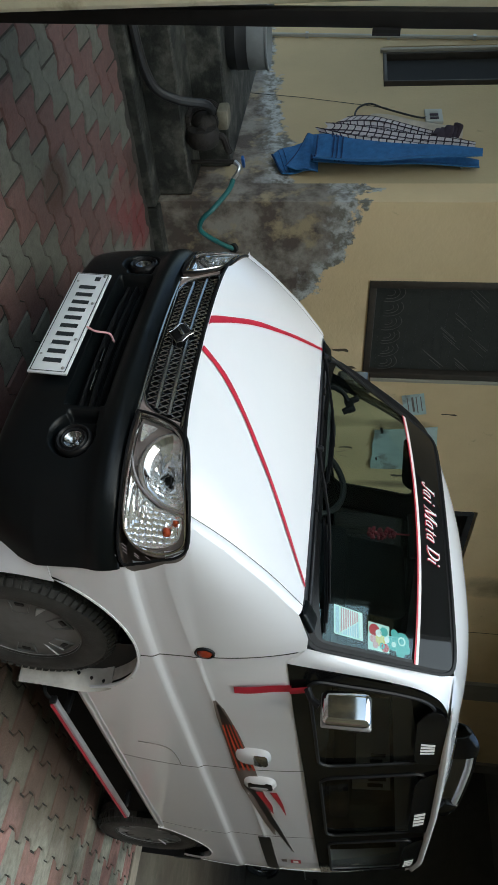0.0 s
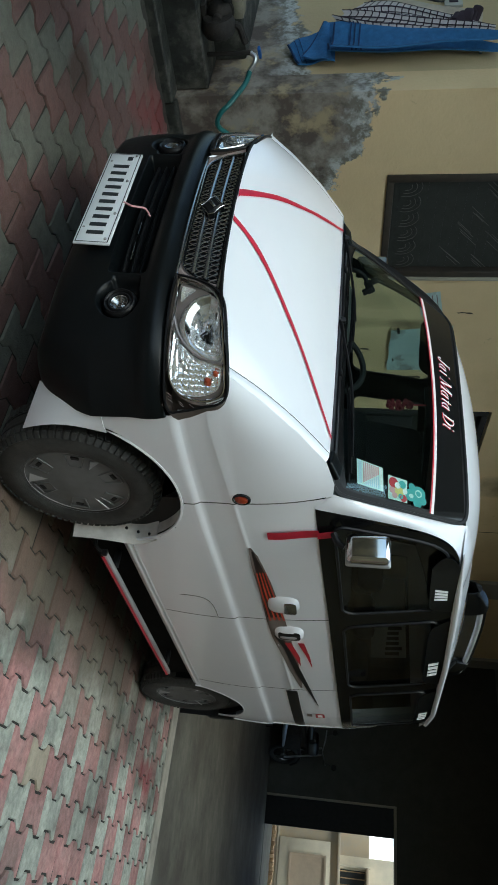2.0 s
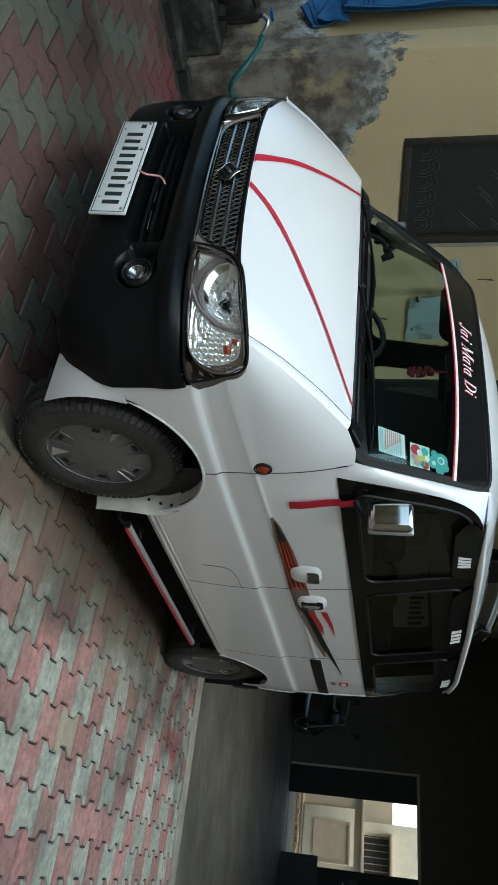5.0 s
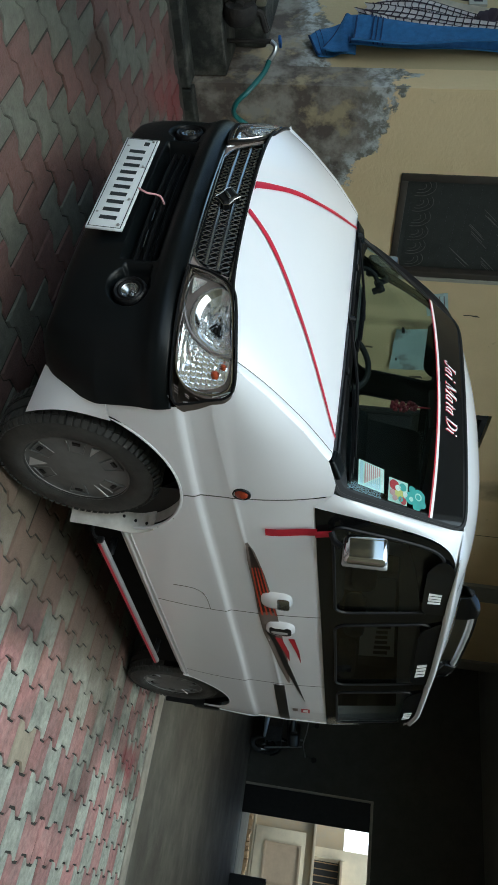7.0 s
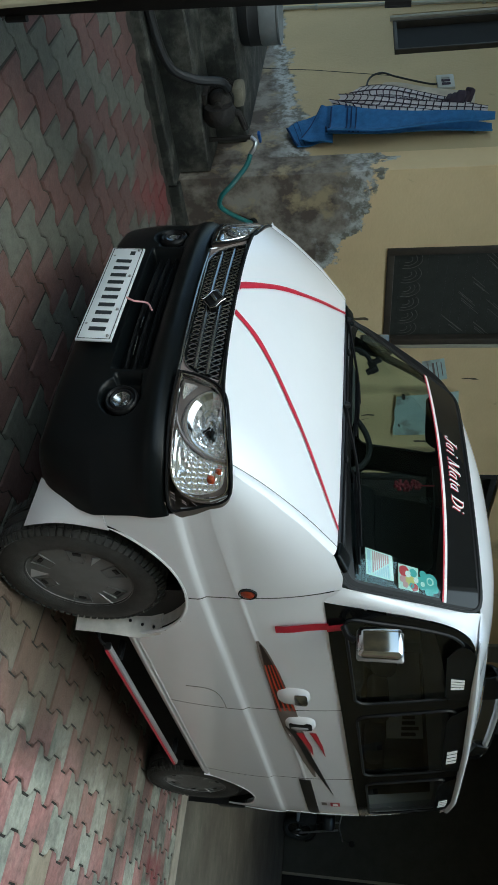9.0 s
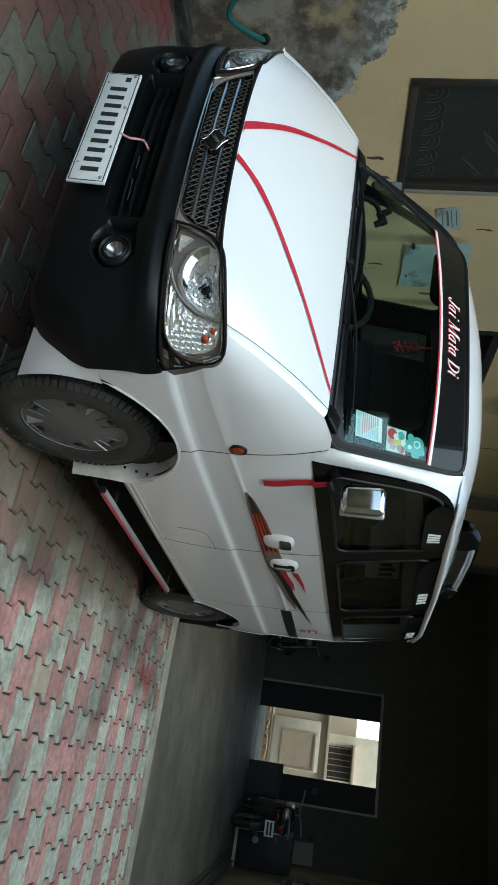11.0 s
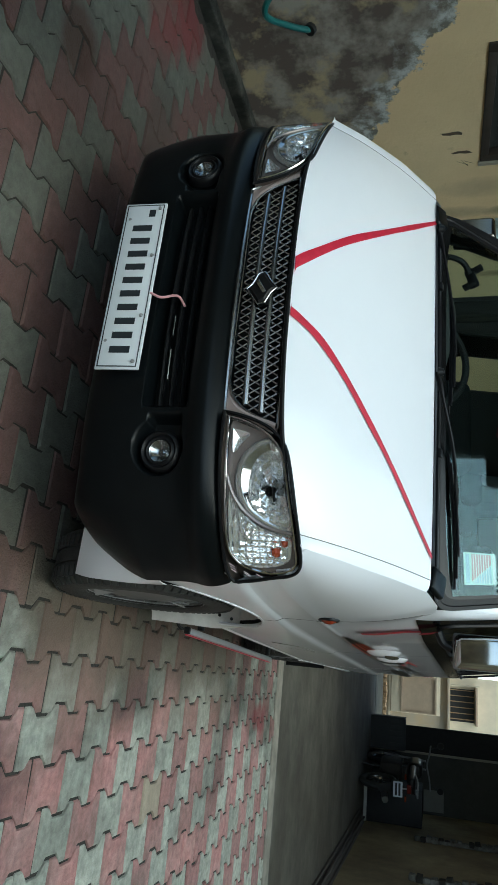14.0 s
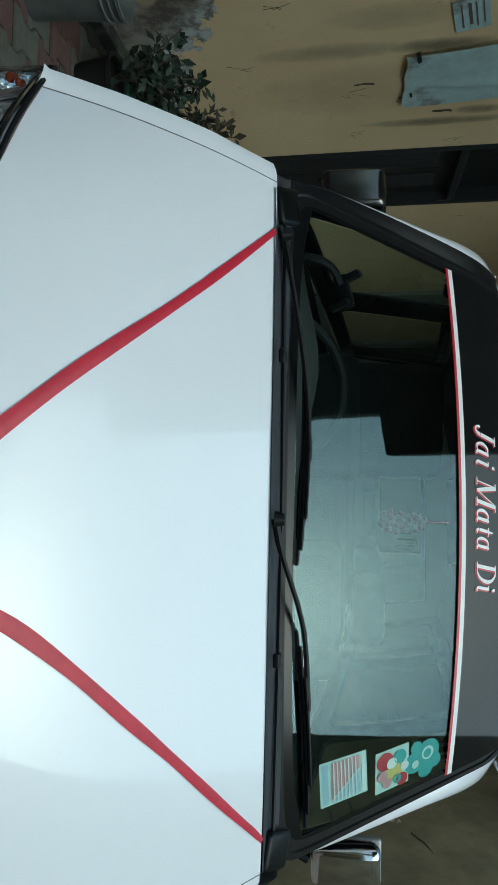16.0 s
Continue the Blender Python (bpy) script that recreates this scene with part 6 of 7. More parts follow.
STEEL = material("stainless_steel", (0.50, 0.51, 0.52), 0.28, metal=0.9, var=0.15, scale=12)
BLUE = material("blue_towel", (0.045, 0.16, 0.37), 0.95, var=0.22, scale=25, bump=0.6, bump_scale=260)
NAVY = material("towel_border", (0.015, 0.045, 0.13), 0.95, var=0.2, scale=30)
CLOTHW = material("checked_cloth_white", (0.72, 0.67, 0.67), 0.9, var=0.12, scale=20, bump=0.3, bump_scale=200)
BEIGECLOTH = material("beige_cotton", (0.60, 0.52, 0.41), 0.9, var=0.14, scale=18, bump=0.3, bump_scale=200)
CLOTHD = material("checked_cloth_dark", (0.05, 0.035, 0.05), 0.9, var=0.2, scale=20)
SHEET = material("pale_plastic_sheet", (0.50, 0.62, 0.61), 0.5, var=0.16, scale=7, bump=0.3, bump_scale=12, color2=(0.20, 0.19, 0.17), mix_scale=4, mix_at=0.62, mix_soft=0.07)
HOSE_G = material("green_hose", (0.02, 0.13, 0.12), 0.4, var=0.15, scale=20)
HOSE_B = material("black_hose", (0.018, 0.018, 0.018), 0.5, var=0.2, scale=20)
PVC = material("white_conduit", (0.50, 0.49, 0.44), 0.5, var=0.08)
IRON = material("rusty_iron", (0.020, 0.018, 0.016), 0.75, var=0.4, scale=18, bump=0.4, bump_scale=80, metal=0.2, color2=(0.032, 0.026, 0.021), mix_scale=8)
BEIGE = material("pump_cover", (0.20, 0.18, 0.13), 0.6, var=0.25, scale=20)
TAPBLUE = material("blue_tap", (0.02, 0.10, 0.35), 0.4, var=0.1)
WOOD = material("brown_timber", (0.25, 0.135, 0.088), 0.6, var=0.3, scale=9, bump=0.3, bump_scale=60, color2=(0.20, 0.11, 0.07), mix_scale=3, stretch=(6, 6, 0.6))
WOOD_T = material("pale_timber", (0.42, 0.29, 0.195), 0.65, var=0.25, scale=9, bump=0.3, bump_scale=60, color2=(0.34, 0.23, 0.15), mix_scale=3, stretch=(6, 6, 0.6))
LEAF = material("dusty_leaf", (0.020, 0.034, 0.018), 0.6, var=0.3, scale=14, per_island=0.35)
LEAF_D = material("dry_leaf", (0.07, 0.055, 0.035), 0.7, var=0.3, scale=14, per_island=0.35)
STEM = material("plant_stem", (0.10, 0.075, 0.05), 0.8, var=0.2)
POT = material("black_pot", (0.016, 0.016, 0.016), 0.6, var=0.2)
GREENPOT = material("green_pot", (0.03, 0.14, 0.07), 0.5, var=0.2)
BUCKET = material("grey_bucket", (0.13, 0.14, 0.13), 0.55, var=0.2, scale=9, metal=0.3)
GREYPLASTIC = material("pale_grey_plastic", (0.27, 0.28, 0.275), 0.5, var=0.15, scale=9)
BIKE = material("bike_black", (0.014, 0.014, 0.015), 0.35, var=0.2, scale=20)
TAIL = material("tail_lamp", (0.14, 0.012, 0.01), 0.25, var=0.1)
OUTWALL = material("outside_cream_wall", (0.66, 0.50, 0.31), 0.8, var=0.10, scale=4, color2=(0.46, 0.40, 0.32), mix_scale=2)
OUTLIGHT = material("outside_whitewash", (0.78, 0.67, 0.50), 0.8, var=0.08, scale=4)
OUTDARK = material("outside_dark_window", (0.03, 0.03, 0.03), 0.5, var=0.1)
OUTDOOR = material("outside_tan_door", (0.50, 0.38, 0.27), 0.6, var=0.1, scale=6)
OUTRED = material("outside_brick_red", (0.44, 0.29, 0.16), 0.85, var=0.2, scale=10)

# barred window in the house wall
win = root("window_1", (WL, (WIN[0] + WIN[1]) / 2, WIN[2]), "dark barred window with a brown frame", "window")
win["kind"] = "structure"
hw, hh = (WIN[1] - WIN[0]) / 2, WIN[3] - WIN[2]
part("window_frame", merge(box(-0.05, 0.012, -hw, -hw + 0.055, 0, hh, 0.006), box(-0.05, 0.012, hw - 0.055, hw, 0, hh, 0.006), box(-0.05, 0.012, -hw + 0.055, hw - 0.055, 0, 0.05, 0.006), box(-0.05, 0.012, -hw + 0.055, hw - 0.055, hh - 0.05, hh, 0.006)), FRAME, win)
part("pane", box(-0.10, -0.096, -hw, hw, 0, hh), PANE, win)
part("mesh_screen", box(-0.048, -0.044, -hw + 0.05, hw - 0.05, 0.045, hh - 0.045), SCREEN, win, "dusty dark mosquito mesh")
# flat dark sheet added for the unlit room behind the mesh
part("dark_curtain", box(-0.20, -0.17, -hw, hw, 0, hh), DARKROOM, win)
part("edge_sill", box(-0.04, 0.02, hw, hw + 0.03, -0.01, hh + 0.03, 0.004), SILL, win, "pale plaster edge")
random.seed(19)
for y0, z0, count in ((-0.30, 0.74, 4), (-0.10, 0.66, 3), (0.02, 0.56, 4), (0.10, 0.80, 4), (0.24, 0.50, 4), (0.30, 0.72, 4)):
    for k in range(count):
        y, z, d = y0 + 0.030 * k + random.uniform(-0.008, 0.008), z0 + 0.012 * k + random.uniform(-0.03, 0.03), random.uniform(0.11, 0.20)
        c, s_ = math.cos(radians(46)) * d / 2, math.sin(radians(46)) * d / 2
        part("scratch", tube([(-0.0415, y - c, z - s_), (-0.0415, y + c, z + s_)], 0.0022, 5), SCROLL, win, "pale scratch in the mesh")
for k in range(6):
    cy = -0.33 + 0.125 * k
    for zc in (0.14,):
        for r in (0.028, 0.052, 0.078):
            part("grille_scroll", tube([(-0.022, cy + r * math.cos(w), zc + 1.35 * r * math.sin(w)) for w in steps(-0.3, 2.2, 9)], 0.0022, 5), SCROLL, win, "worn scroll bar")
for k in range(17):
    part("mesh_wire", box(-0.0435, -0.0415, -hw + 0.056, hw - 0.056, 0.09 + 0.066 * k, 0.0925 + 0.066 * k), GRILLE, win)

# small high window in the towel wall
w2 = root("window_2", (-4.36, WT, 1.46), "narrow dark window with a worn sill", "window")
w2["kind"] = "structure"
part("window_frame", merge(box(-0.29, -0.26, -0.01, 0.06, 0, 1.14, 0.005), box(0.27, 0.29, -0.01, 0.06, 0, 1.14, 0.005), box(-0.26, 0.27, -0.01, 0.06, 0, 0.03, 0.005), box(-0.26, 0.27, -0.01, 0.06, 1.11, 1.14, 0.005)), FRAME, w2)
# opaque pane coloured as dark as the unlit room behind it
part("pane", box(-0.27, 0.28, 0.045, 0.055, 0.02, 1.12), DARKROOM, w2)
part("sill", box(-0.34, -0.292, -0.03, 0.02, -0.02, 1.16, 0.006), SILL, w2)

# dark door further along
dr = root("door_1", (WL, (DOOR[0] + DOOR[1]) / 2, 0), "dark brown wooden double door", "door")
dr["kind"] = "structure"
dw = (DOOR[1] - DOOR[0]) / 2
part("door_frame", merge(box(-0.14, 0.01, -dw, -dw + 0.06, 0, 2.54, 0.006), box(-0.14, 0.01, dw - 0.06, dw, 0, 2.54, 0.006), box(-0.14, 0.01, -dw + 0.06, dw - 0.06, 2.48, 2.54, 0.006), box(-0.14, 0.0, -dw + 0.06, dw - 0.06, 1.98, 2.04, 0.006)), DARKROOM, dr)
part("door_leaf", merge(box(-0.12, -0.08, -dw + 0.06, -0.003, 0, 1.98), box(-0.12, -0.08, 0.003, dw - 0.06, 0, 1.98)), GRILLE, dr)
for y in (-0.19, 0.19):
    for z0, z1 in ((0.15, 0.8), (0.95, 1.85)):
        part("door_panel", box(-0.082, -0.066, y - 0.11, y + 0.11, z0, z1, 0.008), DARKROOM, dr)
part("fanlight", box(-0.11, -0.10, -dw + 0.06, dw - 0.06, 2.04, 2.48), GRILLE, dr)

# ragged marks on the walls
random.seed(11)


def blot(name, edge, put, mat, label, rough=0.035, n=8):
    """A patch with a ragged outline in wall coordinates, a few millimetres proud."""
    pts = []
    for (a, b), (c, d) in zip(edge, edge[1:] + edge[:1]):
        for k in range(n):
            t = k / n
            pts.append((a + (c - a) * t + random.uniform(-rough, rough), b + (d - b) * t + random.uniform(-rough, rough)))
    cx, cy = sum(p[0] for p in pts) / len(pts), sum(p[1] for p in pts) / len(pts)
    v = [put(cx, cy)] + [put(cx + (x - cx) * 0.6, cy + (y - cy) * 0.6) for x, y in pts] + [put(*p) for p in pts]
    m = len(pts)
    f = [(0, 1 + i, 1 + (i + 1) % m) for i in range(m)] + [(1 + i, 1 + m + i, 1 + m + (i + 1) % m, 1 + (i + 1) % m) for i in range(m)]
    return setting(name, (v, f), mat, label, "damp patch")


onw = lambda d: (lambda y, z: (WL + d, y, z))
# raised plinth before the towel wall
setting("plinth", box(-7.0, -2.76, -6.0, WT - 0.002, -0.1, 0.45, 0.015), WETCON, "damp concrete plinth before the house wall", "plinth")
setting("step", box(-2.756, -2.40, -6.0, WT - 0.004, -0.1, 0.25, 0.012), WETCON, "damp concrete step along the plinth", "step")
setting("gutter_kerb", box(-2.396, -2.24, -6.0, WT - 0.006, -0.1, 0.05, 0.012), WETCON, "low concrete gutter kerb along the step", "kerb")
setting("kerb", box(WL + 0.002, -2.24, WT + 0.002, 3.35, -0.1, 0.06, 0.01), WETCON, "low concrete kerb at the house wall", "kerb")

# towels on a hook rail
def flap(tl, tr, bl, br, off, depth, folds, phase=0.0, bow=(0.0, 0.0), zig=0.0):
    """A hanging leaf of cloth between four corners (x, z), with folds that deepen downwards."""
    def fn(u, t):
        x = (tl[0] + (tr[0] - tl[0]) * u) * (1 - t) + (bl[0] + (br[0] - bl[0]) * u) * t
        z = (tl[1] + (tr[1] - tl[1]) * u) * (1 - t) + (bl[1] + (br[1] - bl[1]) * u) * t
        x += (bow[0] * (1 - u) + bow[1] * u) * math.sin(math.pi * t ** 1.5)
        z -= zig * (abs((u * 2.3 + phase) % 1.0 - 0.5) - 0.25) * t ** 4
        y = -off - depth * (0.5 + 0.5 * math.sin(u * folds * 2 * math.pi + phase + 0.7 * t)) * (0.35 + 0.65 * t) - 0.006 * math.sin(9 * t + 5 * u)
        return (x, y, z)
    return fn


def on_cloth(fn, off):
    return lambda u, t: tuple(Vector(fn(u, t)) + Vector((0, -off, 0)))


tw = root("towel", (0, WT, 0), "royal blue bath towel with navy bands, hanging in folds", "towel")
for fn, bands in ((flap((-2.76, 2.03), (-2.68, 2.03), (-3.07, 0.945), (-2.70, 0.98), 0.035, 0.035, 1.2, 0.3, (-0.10, 0.0)), (0.795, 0.825, 0.85)),
                  (flap((-2.72, 2.035), (-2.66, 2.03), (-2.84, 1.01), (-2.575, 1.00), 0.125, 0.040, 0.8, 1.2, (0.0, 0.035)), (0.83, 0.86, 0.885)),
                  (flap((-3.08, 0.97), (-2.70, 1.02), (-2.83, 0.715), (-2.635, 0.80), 0.018, 0.030, 0.7, 0.0, (-0.05, 0.0)), (0.76, 0.86)),
                  (flap((-3.03, 1.02), (-2.60, 1.03), (-3.065, 0.94), (-2.635, 0.825), 0.055, 0.025, 0.5, 2.0), (0.62, 0.76))):
    part("cloth", thick(grid(fn, steps(0, 1, 30), steps(0, 1, 26)), 0.008), BLUE, tw)
    for t0 in bands:
        part("towel_band", thick(grid(on_cloth(fn, 0.0055), steps(0.01, 0.99, 30), [t0, t0 + 0.009]), 0.003), NAVY, tw)
    part("hem", tube([on_cloth(fn, 0.004)(u, 0.992) for u in steps(0.01, 0.99, 24)], 0.006, 6), NAVY, tw, "stitched hem")
ck = root("checked_towel", (0, WT, 0), "white cotton towel with dark checks, hanging in folds", "towel")
for fn in (flap((-2.96, 2.03), (-2.80, 2.00), (-3.20, 1.05), (-3.10, 1.00), 0.045, 0.045, 1.3, 1.2, (-0.02, 0.04), 0.10), flap((-3.00, 2.02), (-2.90, 2.01), (-3.34, 1.17), (-3.17, 1.08), 0.030, 0.035, 1.5, 0.4, (-0.11, -0.02), 0.14)):
    part("cloth", thick(grid(fn, steps(0, 1, 30), steps(0, 1, 26)), 0.006), CLOTHW, ck)
    for k in range(19):
        part("check_line", thick(grid(on_cloth(fn, 0.0045), steps(0.0, 1.0, 24), [0.04 + 0.050 * k, 0.048 + 0.050 * k]), 0.002), CLOTHD, ck)
    for k in range(6):
        part("check_line", thick(grid(on_cloth(fn, 0.0050), [0.03 + 0.18 * k, 0.062 + 0.18 * k], steps(0.0, 1.0, 26)), 0.002), CLOTHD, ck)
bg = root("beige_cloth", (0, WT, 0), "pale beige cloth with a dark seam, hung beside the towels", "cloth")
fn = flap((-3.23, 1.98), (-3.08, 1.96), (-3.45, 1.38), (-3.28, 1.36), 0.014, 0.022, 1.4, 0.8, (-0.03, 0.0), 0.10)
part("cloth", thick(grid(fn, steps(0, 1, 20), steps(0, 1, 18)), 0.005), BEIGECLOTH, bg)
for u in (0.62, 0.74):
    part("seam", thick(grid(on_cloth(fn, 0.004), [u, u + 0.025], steps(0.10, 0.55, 12)), 0.002), CLOTHD, bg)
sock = root("black_cloth", (-3.10, WT, 1.80), "small black cloth bunched on the hook", "cloth")
part("cloth", merge(*[obox((0.03 * math.sin(k), -0.05 - 0.01 * (k % 3), 0.03 * k), (0.10, 0.05, 0.06), (10 * k, 20, 15 * k), 0.015) for k in range(5)]), CLOTHD, sock)
rail = root("hook_rail", (-2.85, WT, 1.93), "steel hook rail holding the towels", "hook rail")
part("bar", merge(box(-0.20, 0.12, -0.020, 0.0, -0.008, 0.008, 0.003)), STEEL, rail)

# wiring on the towel wall
sw = root("switch_board", (-3.46, WT, 1.80), "grey switch board with three switches", "switch")
part("plate", box(-0.10, 0.10, -0.02, 0.0, -0.06, 0.06, 0.004), PVC, sw)
for k in range(3):
    part("switch", box(-0.065 + 0.05 * k, -0.035 + 0.05 * k, -0.026, -0.019, -0.03, 0.03, 0.003), CLOTHD if k else PVC, sw)
wire = root("cable", (-3.5, WT, 1.7), "black cable looping from the switch", "cable")
part("cord", tube(smoothpath([(0.06, -0.012, 0.06), (0.07, -0.02, -0.02), (-0.05, -0.03, -0.24), (-0.13, -0.03, -0.34), (-0.08, -0.03, -0.42), (0.05, -0.03, -0.45), (0.18, -0.02, -0.42)]), 0.007, 6), HOSE_B, wire)
cd = root("conduit", (-5.09, WT, 0.50), "white wall conduit with clips", "conduit")
part("pipe", tube([(0, -0.02, 0), (0.32, -0.02, 2.8)], 0.016, 8), PVC, cd)
for k in range(4):
    part("clip", box(-0.022 + 0.034 + 0.08 * k, 0.056 + 0.08 * k, -0.04, 0.0, 0.3 + 0.7 * k, 0.325 + 0.7 * k), STEEL, cd)
thin = root("thin_wire", (-3.9, WT, 0.43), "thin wire running up the wall", "wire")
part("wire", tube([(0.0, -0.012, 0.0), (0.10, -0.012, 0.42), (0.30, -0.012, 1.05)], 0.0022, 5), HOSE_B, thin)

# tub, pump, hoses
drum = root("drum", (-3.06, -0.40, 0.45), "black plastic drum with a pale grey open top, on the plinth", "drum")
part("body", lathe([(0.0, 0.0), (0.155, 0.0), (0.165, 0.015), (0.168, 0.05), (0.172, 0.06), (0.168, 0.07), (0.168, 0.13), (0.0, 0.13)], 36), POT, drum)
part("collar", lathe([(0.166, 0.128), (0.172, 0.14), (0.170, 0.235), (0.176, 0.243), (0.176, 0.253), (0.160, 0.253), (0.156, 0.15), (0.0, 0.14)], 36), GREYPLASTIC, drum, "pale grey plastic collar")
pump = root("water_pump", (-2.56, -0.12, 0.25), "rusty iron water pump with a beige cover, on the step", "pump")
part("body", moved(lathe([(0.0, -0.16), (0.06, -0.16), (0.075, -0.14), (0.075, 0.05), (0.06, 0.08), (0.03, 0.10), (0.03, 0.15), (0.0, 0.15)], 24, "x"), pose(0, 0, 0.10)), IRON, pump)
for k in range(8):
    part("fin", moved(lathe([(0.074, -0.004), (0.084, -0.004), (0.084, 0.004), (0.074, 0.004)], 24, "x"), pose(-0.12 + 0.02 * k, 0, 0.10)), IRON, pump)
part("volute", moved(lathe([(0.0, -0.05), (0.085, -0.05), (0.10, -0.02), (0.10, 0.02), (0.085, 0.05), (0.0, 0.05)], 24, "y"), pose(0.10, 0.04, 0.10)), IRON, pump)
part("cover", box(-0.14, 0.0, -0.06, 0.06, 0.17, 0.24, 0.02), BEIGE, pump, "beige terminal cover")
part("outlet", tube(smoothpath([(0.10, 0.04, 0.18), (0.10, 0.05, 0.22), (0.11, 0.10, 0.24), (0.10, 0.14, 0.25)]), 0.022, 8), IRON, pump)
part("base", box(-0.16, 0.09, -0.07, 0.07, 0.0, 0.03, 0.004), IRON, pump)
tap = root("tap", (-2.50, 0.10, 0.25), "metal tap with a blue lever on a standpipe", "tap")
part("standpipe", tube([(0, 0, 0), (0, 0, 0.27)], 0.014, 8), IRON, tap)
part("spout", tube(smoothpath([(0, 0, 0.27), (0.02, 0.02, 0.30), (0.05, 0.05, 0.29), (0.07, 0.08, 0.26)]), 0.014, 8), STEEL, tap)
part("lever", obox((0.0, 0.0, 0.325), (0.03, 0.09, 0.018), (0, 0, 30), 0.006), TAPBLUE, tap, "blue plastic lever")
gh = root("green_hose", (-2.30, 0.30, 0.13), "green garden hose from the tap to a hole in the wall", "hose")
part("hose", tube(smoothpath([(-0.13, -0.12, 0.385), (-0.07, -0.08, 0.36), (0.05, -0.03, 0.28), (0.10, 0.02, 0.21), (0.09, 0.10, 0.19), (0.04, 0.20, 0.26), (-0.01, 0.29, 0.36), (-0.06, 0.30, 0.38)], 8), 0.016, 10), HOSE_G, gh)
part("hose_end", tube([(-0.025, 0.295, 0.375), (-0.005, 0.292, 0.365)], 0.032, 12), HOSE_B, gh, "black rubber collar")
bh = root("black_hose", (-2.32, -0.6, 0.05), "black hose from the gutter kerb to the pump", "hose")
part("hose", tube(smoothpath([(0.0, -3.2, 0.03), (0.03, -2.2, 0.03), (0.0, -1.4, 0.03), (0.03, -0.7, 0.03), (0.02, -0.15, 0.03), (-0.01, 0.16, 0.07), (-0.05, 0.27, 0.19), (-0.13, 0.33, 0.33), (-0.20, 0.40, 0.36)], 8), 0.026, 10), HOSE_B, bh)

# notice and hanging sheet
nt = root("notice_plate", (WL, 2.02, 1.74), "small white notice plate with illegible rows", "notice")
part("plate", moved(box(0.004, 0.010, -0.115, 0.115, 0.0, 0.17), pose(0, 0, 0, 12, 0, 0)), SHEET, nt)
for k in range(4):
    part("bar", moved(box(0.0105, 0.0125, -0.09, 0.09 - 0.02 * (k % 2), 0.036 + 0.034 * k, (0.052 if k == 1 else 0.043) + 0.034 * k), pose(0, 0, 0, 12, 0, 0)), DECAL_GREY, nt)
sh = root("hanging_sheet", (WL, 2.46, 1.535), "pale blue-grey plastic sheet hanging on the wall", "sheet")
part("sheet", thick(grid(lambda u, t: (0.022 + 0.005 * math.sin(u * 7 + t * 3) + 0.020 * math.exp(-((u - 0.55 - 0.10 * t) / 0.06) ** 2) * smooth01(t, 0.1, 0.5), -0.19 + 0.50 * u + 0.03 * (1 - t) - 0.04 * t * (1 - u), (0.50 + 0.06 * u) * t + 0.005 * math.sin(u * 13) * (1 - t)), steps(0, 1, 30), steps(0, 1, 20)), 0.003), SHEET, sh)
part("hook", tube([(0.0, -0.16, 0.06), (0.05, -0.16, 0.065)], 0.012, 8), HOSE_B, sh)
part("hook", tube([(0.0, 0.20, 0.04), (0.04, 0.20, 0.045)], 0.007, 8), HOSE_B, sh)

# plants and a bucket by the wall
def leafy(e, n, r, h, base, mat, seed):
    random.seed(seed)
    v, f = [], []
    for k in range(9):
        a, b = random.uniform(0, 6.28), random.uniform(0.3, 1.0)
        tip = Vector((r * b * math.cos(a), r * b * math.sin(a), base + h * random.uniform(0.6, 1.0)))
        mid = Vector((tip.x * 0.4, tip.y * 0.4, base + h * 0.45))
        path = smoothpath([(0, 0, base), mid, tip], 6)
        part("stem", tube(path, 0.004, 5), STEM, e)
        for q in range(n // 9):
            p = path[random.randint(3, len(path) - 1)] + Vector([random.gauss(0, 0.03) for _ in range(3)])
            d = Vector([random.gauss(0, 1) for _ in range(3)]).normalized()
            s = d.orthogonal().normalized() * random.uniform(0.011, 0.021)
            L = random.uniform(0.042, 0.078)
            i = len(v)
            v += [tuple(p), tuple(p + d * L * 0.45 + s), tuple(p + d * L), tuple(p + d * L * 0.45 - s), tuple(p + d * L * 0.5 + d.cross(s) * 0.3)]
            f += [(i, i + 1, i + 4), (i + 1, i + 2, i + 4), (i + 2, i + 3, i + 4), (i + 3, i, i + 4)]
    ob = part("leaves", (v, f), mat, e)
    ob["kind"] = "stuff"


for (x, y, hgt, mat, pm, seed, lab) in ((-1.92, 1.85, 0.36, LEAF, GREENPOT, 3, "dusty potted plant in a green pot"), (-1.90, 1.60, 0.40, LEAF, POT, 5, "dusty potted plant in a black pot"), (-1.95, 2.2, 0.45, LEAF_D, POT, 7, "withered potted plant with brown leaves")):
    pl = root("potted_plant", (x, y, 0.0), lab, "plant", "plants by the wall")
    part("pot", lathe([(0.0, 0.0), (0.075, 0.0), (0.10, 0.16), (0.11, 0.165), (0.11, 0.18), (0.095, 0.18), (0.09, 0.15), (0.0, 0.15)], 24), pm, pl)
    leafy(pl, 190, 0.21, hgt, 0.15, mat, seed)
bk = root("bucket", (-1.97, 1.11, 0.0), "grey metal bucket with a ribbed rim", "bucket")
part("body", lathe([(0.0, 0.0), (0.09, 0.0), (0.122, 0.38), (0.130, 0.385), (0.122, 0.39), (0.114, 0.38), (0.0, 0.03)], 32), BUCKET, bk)
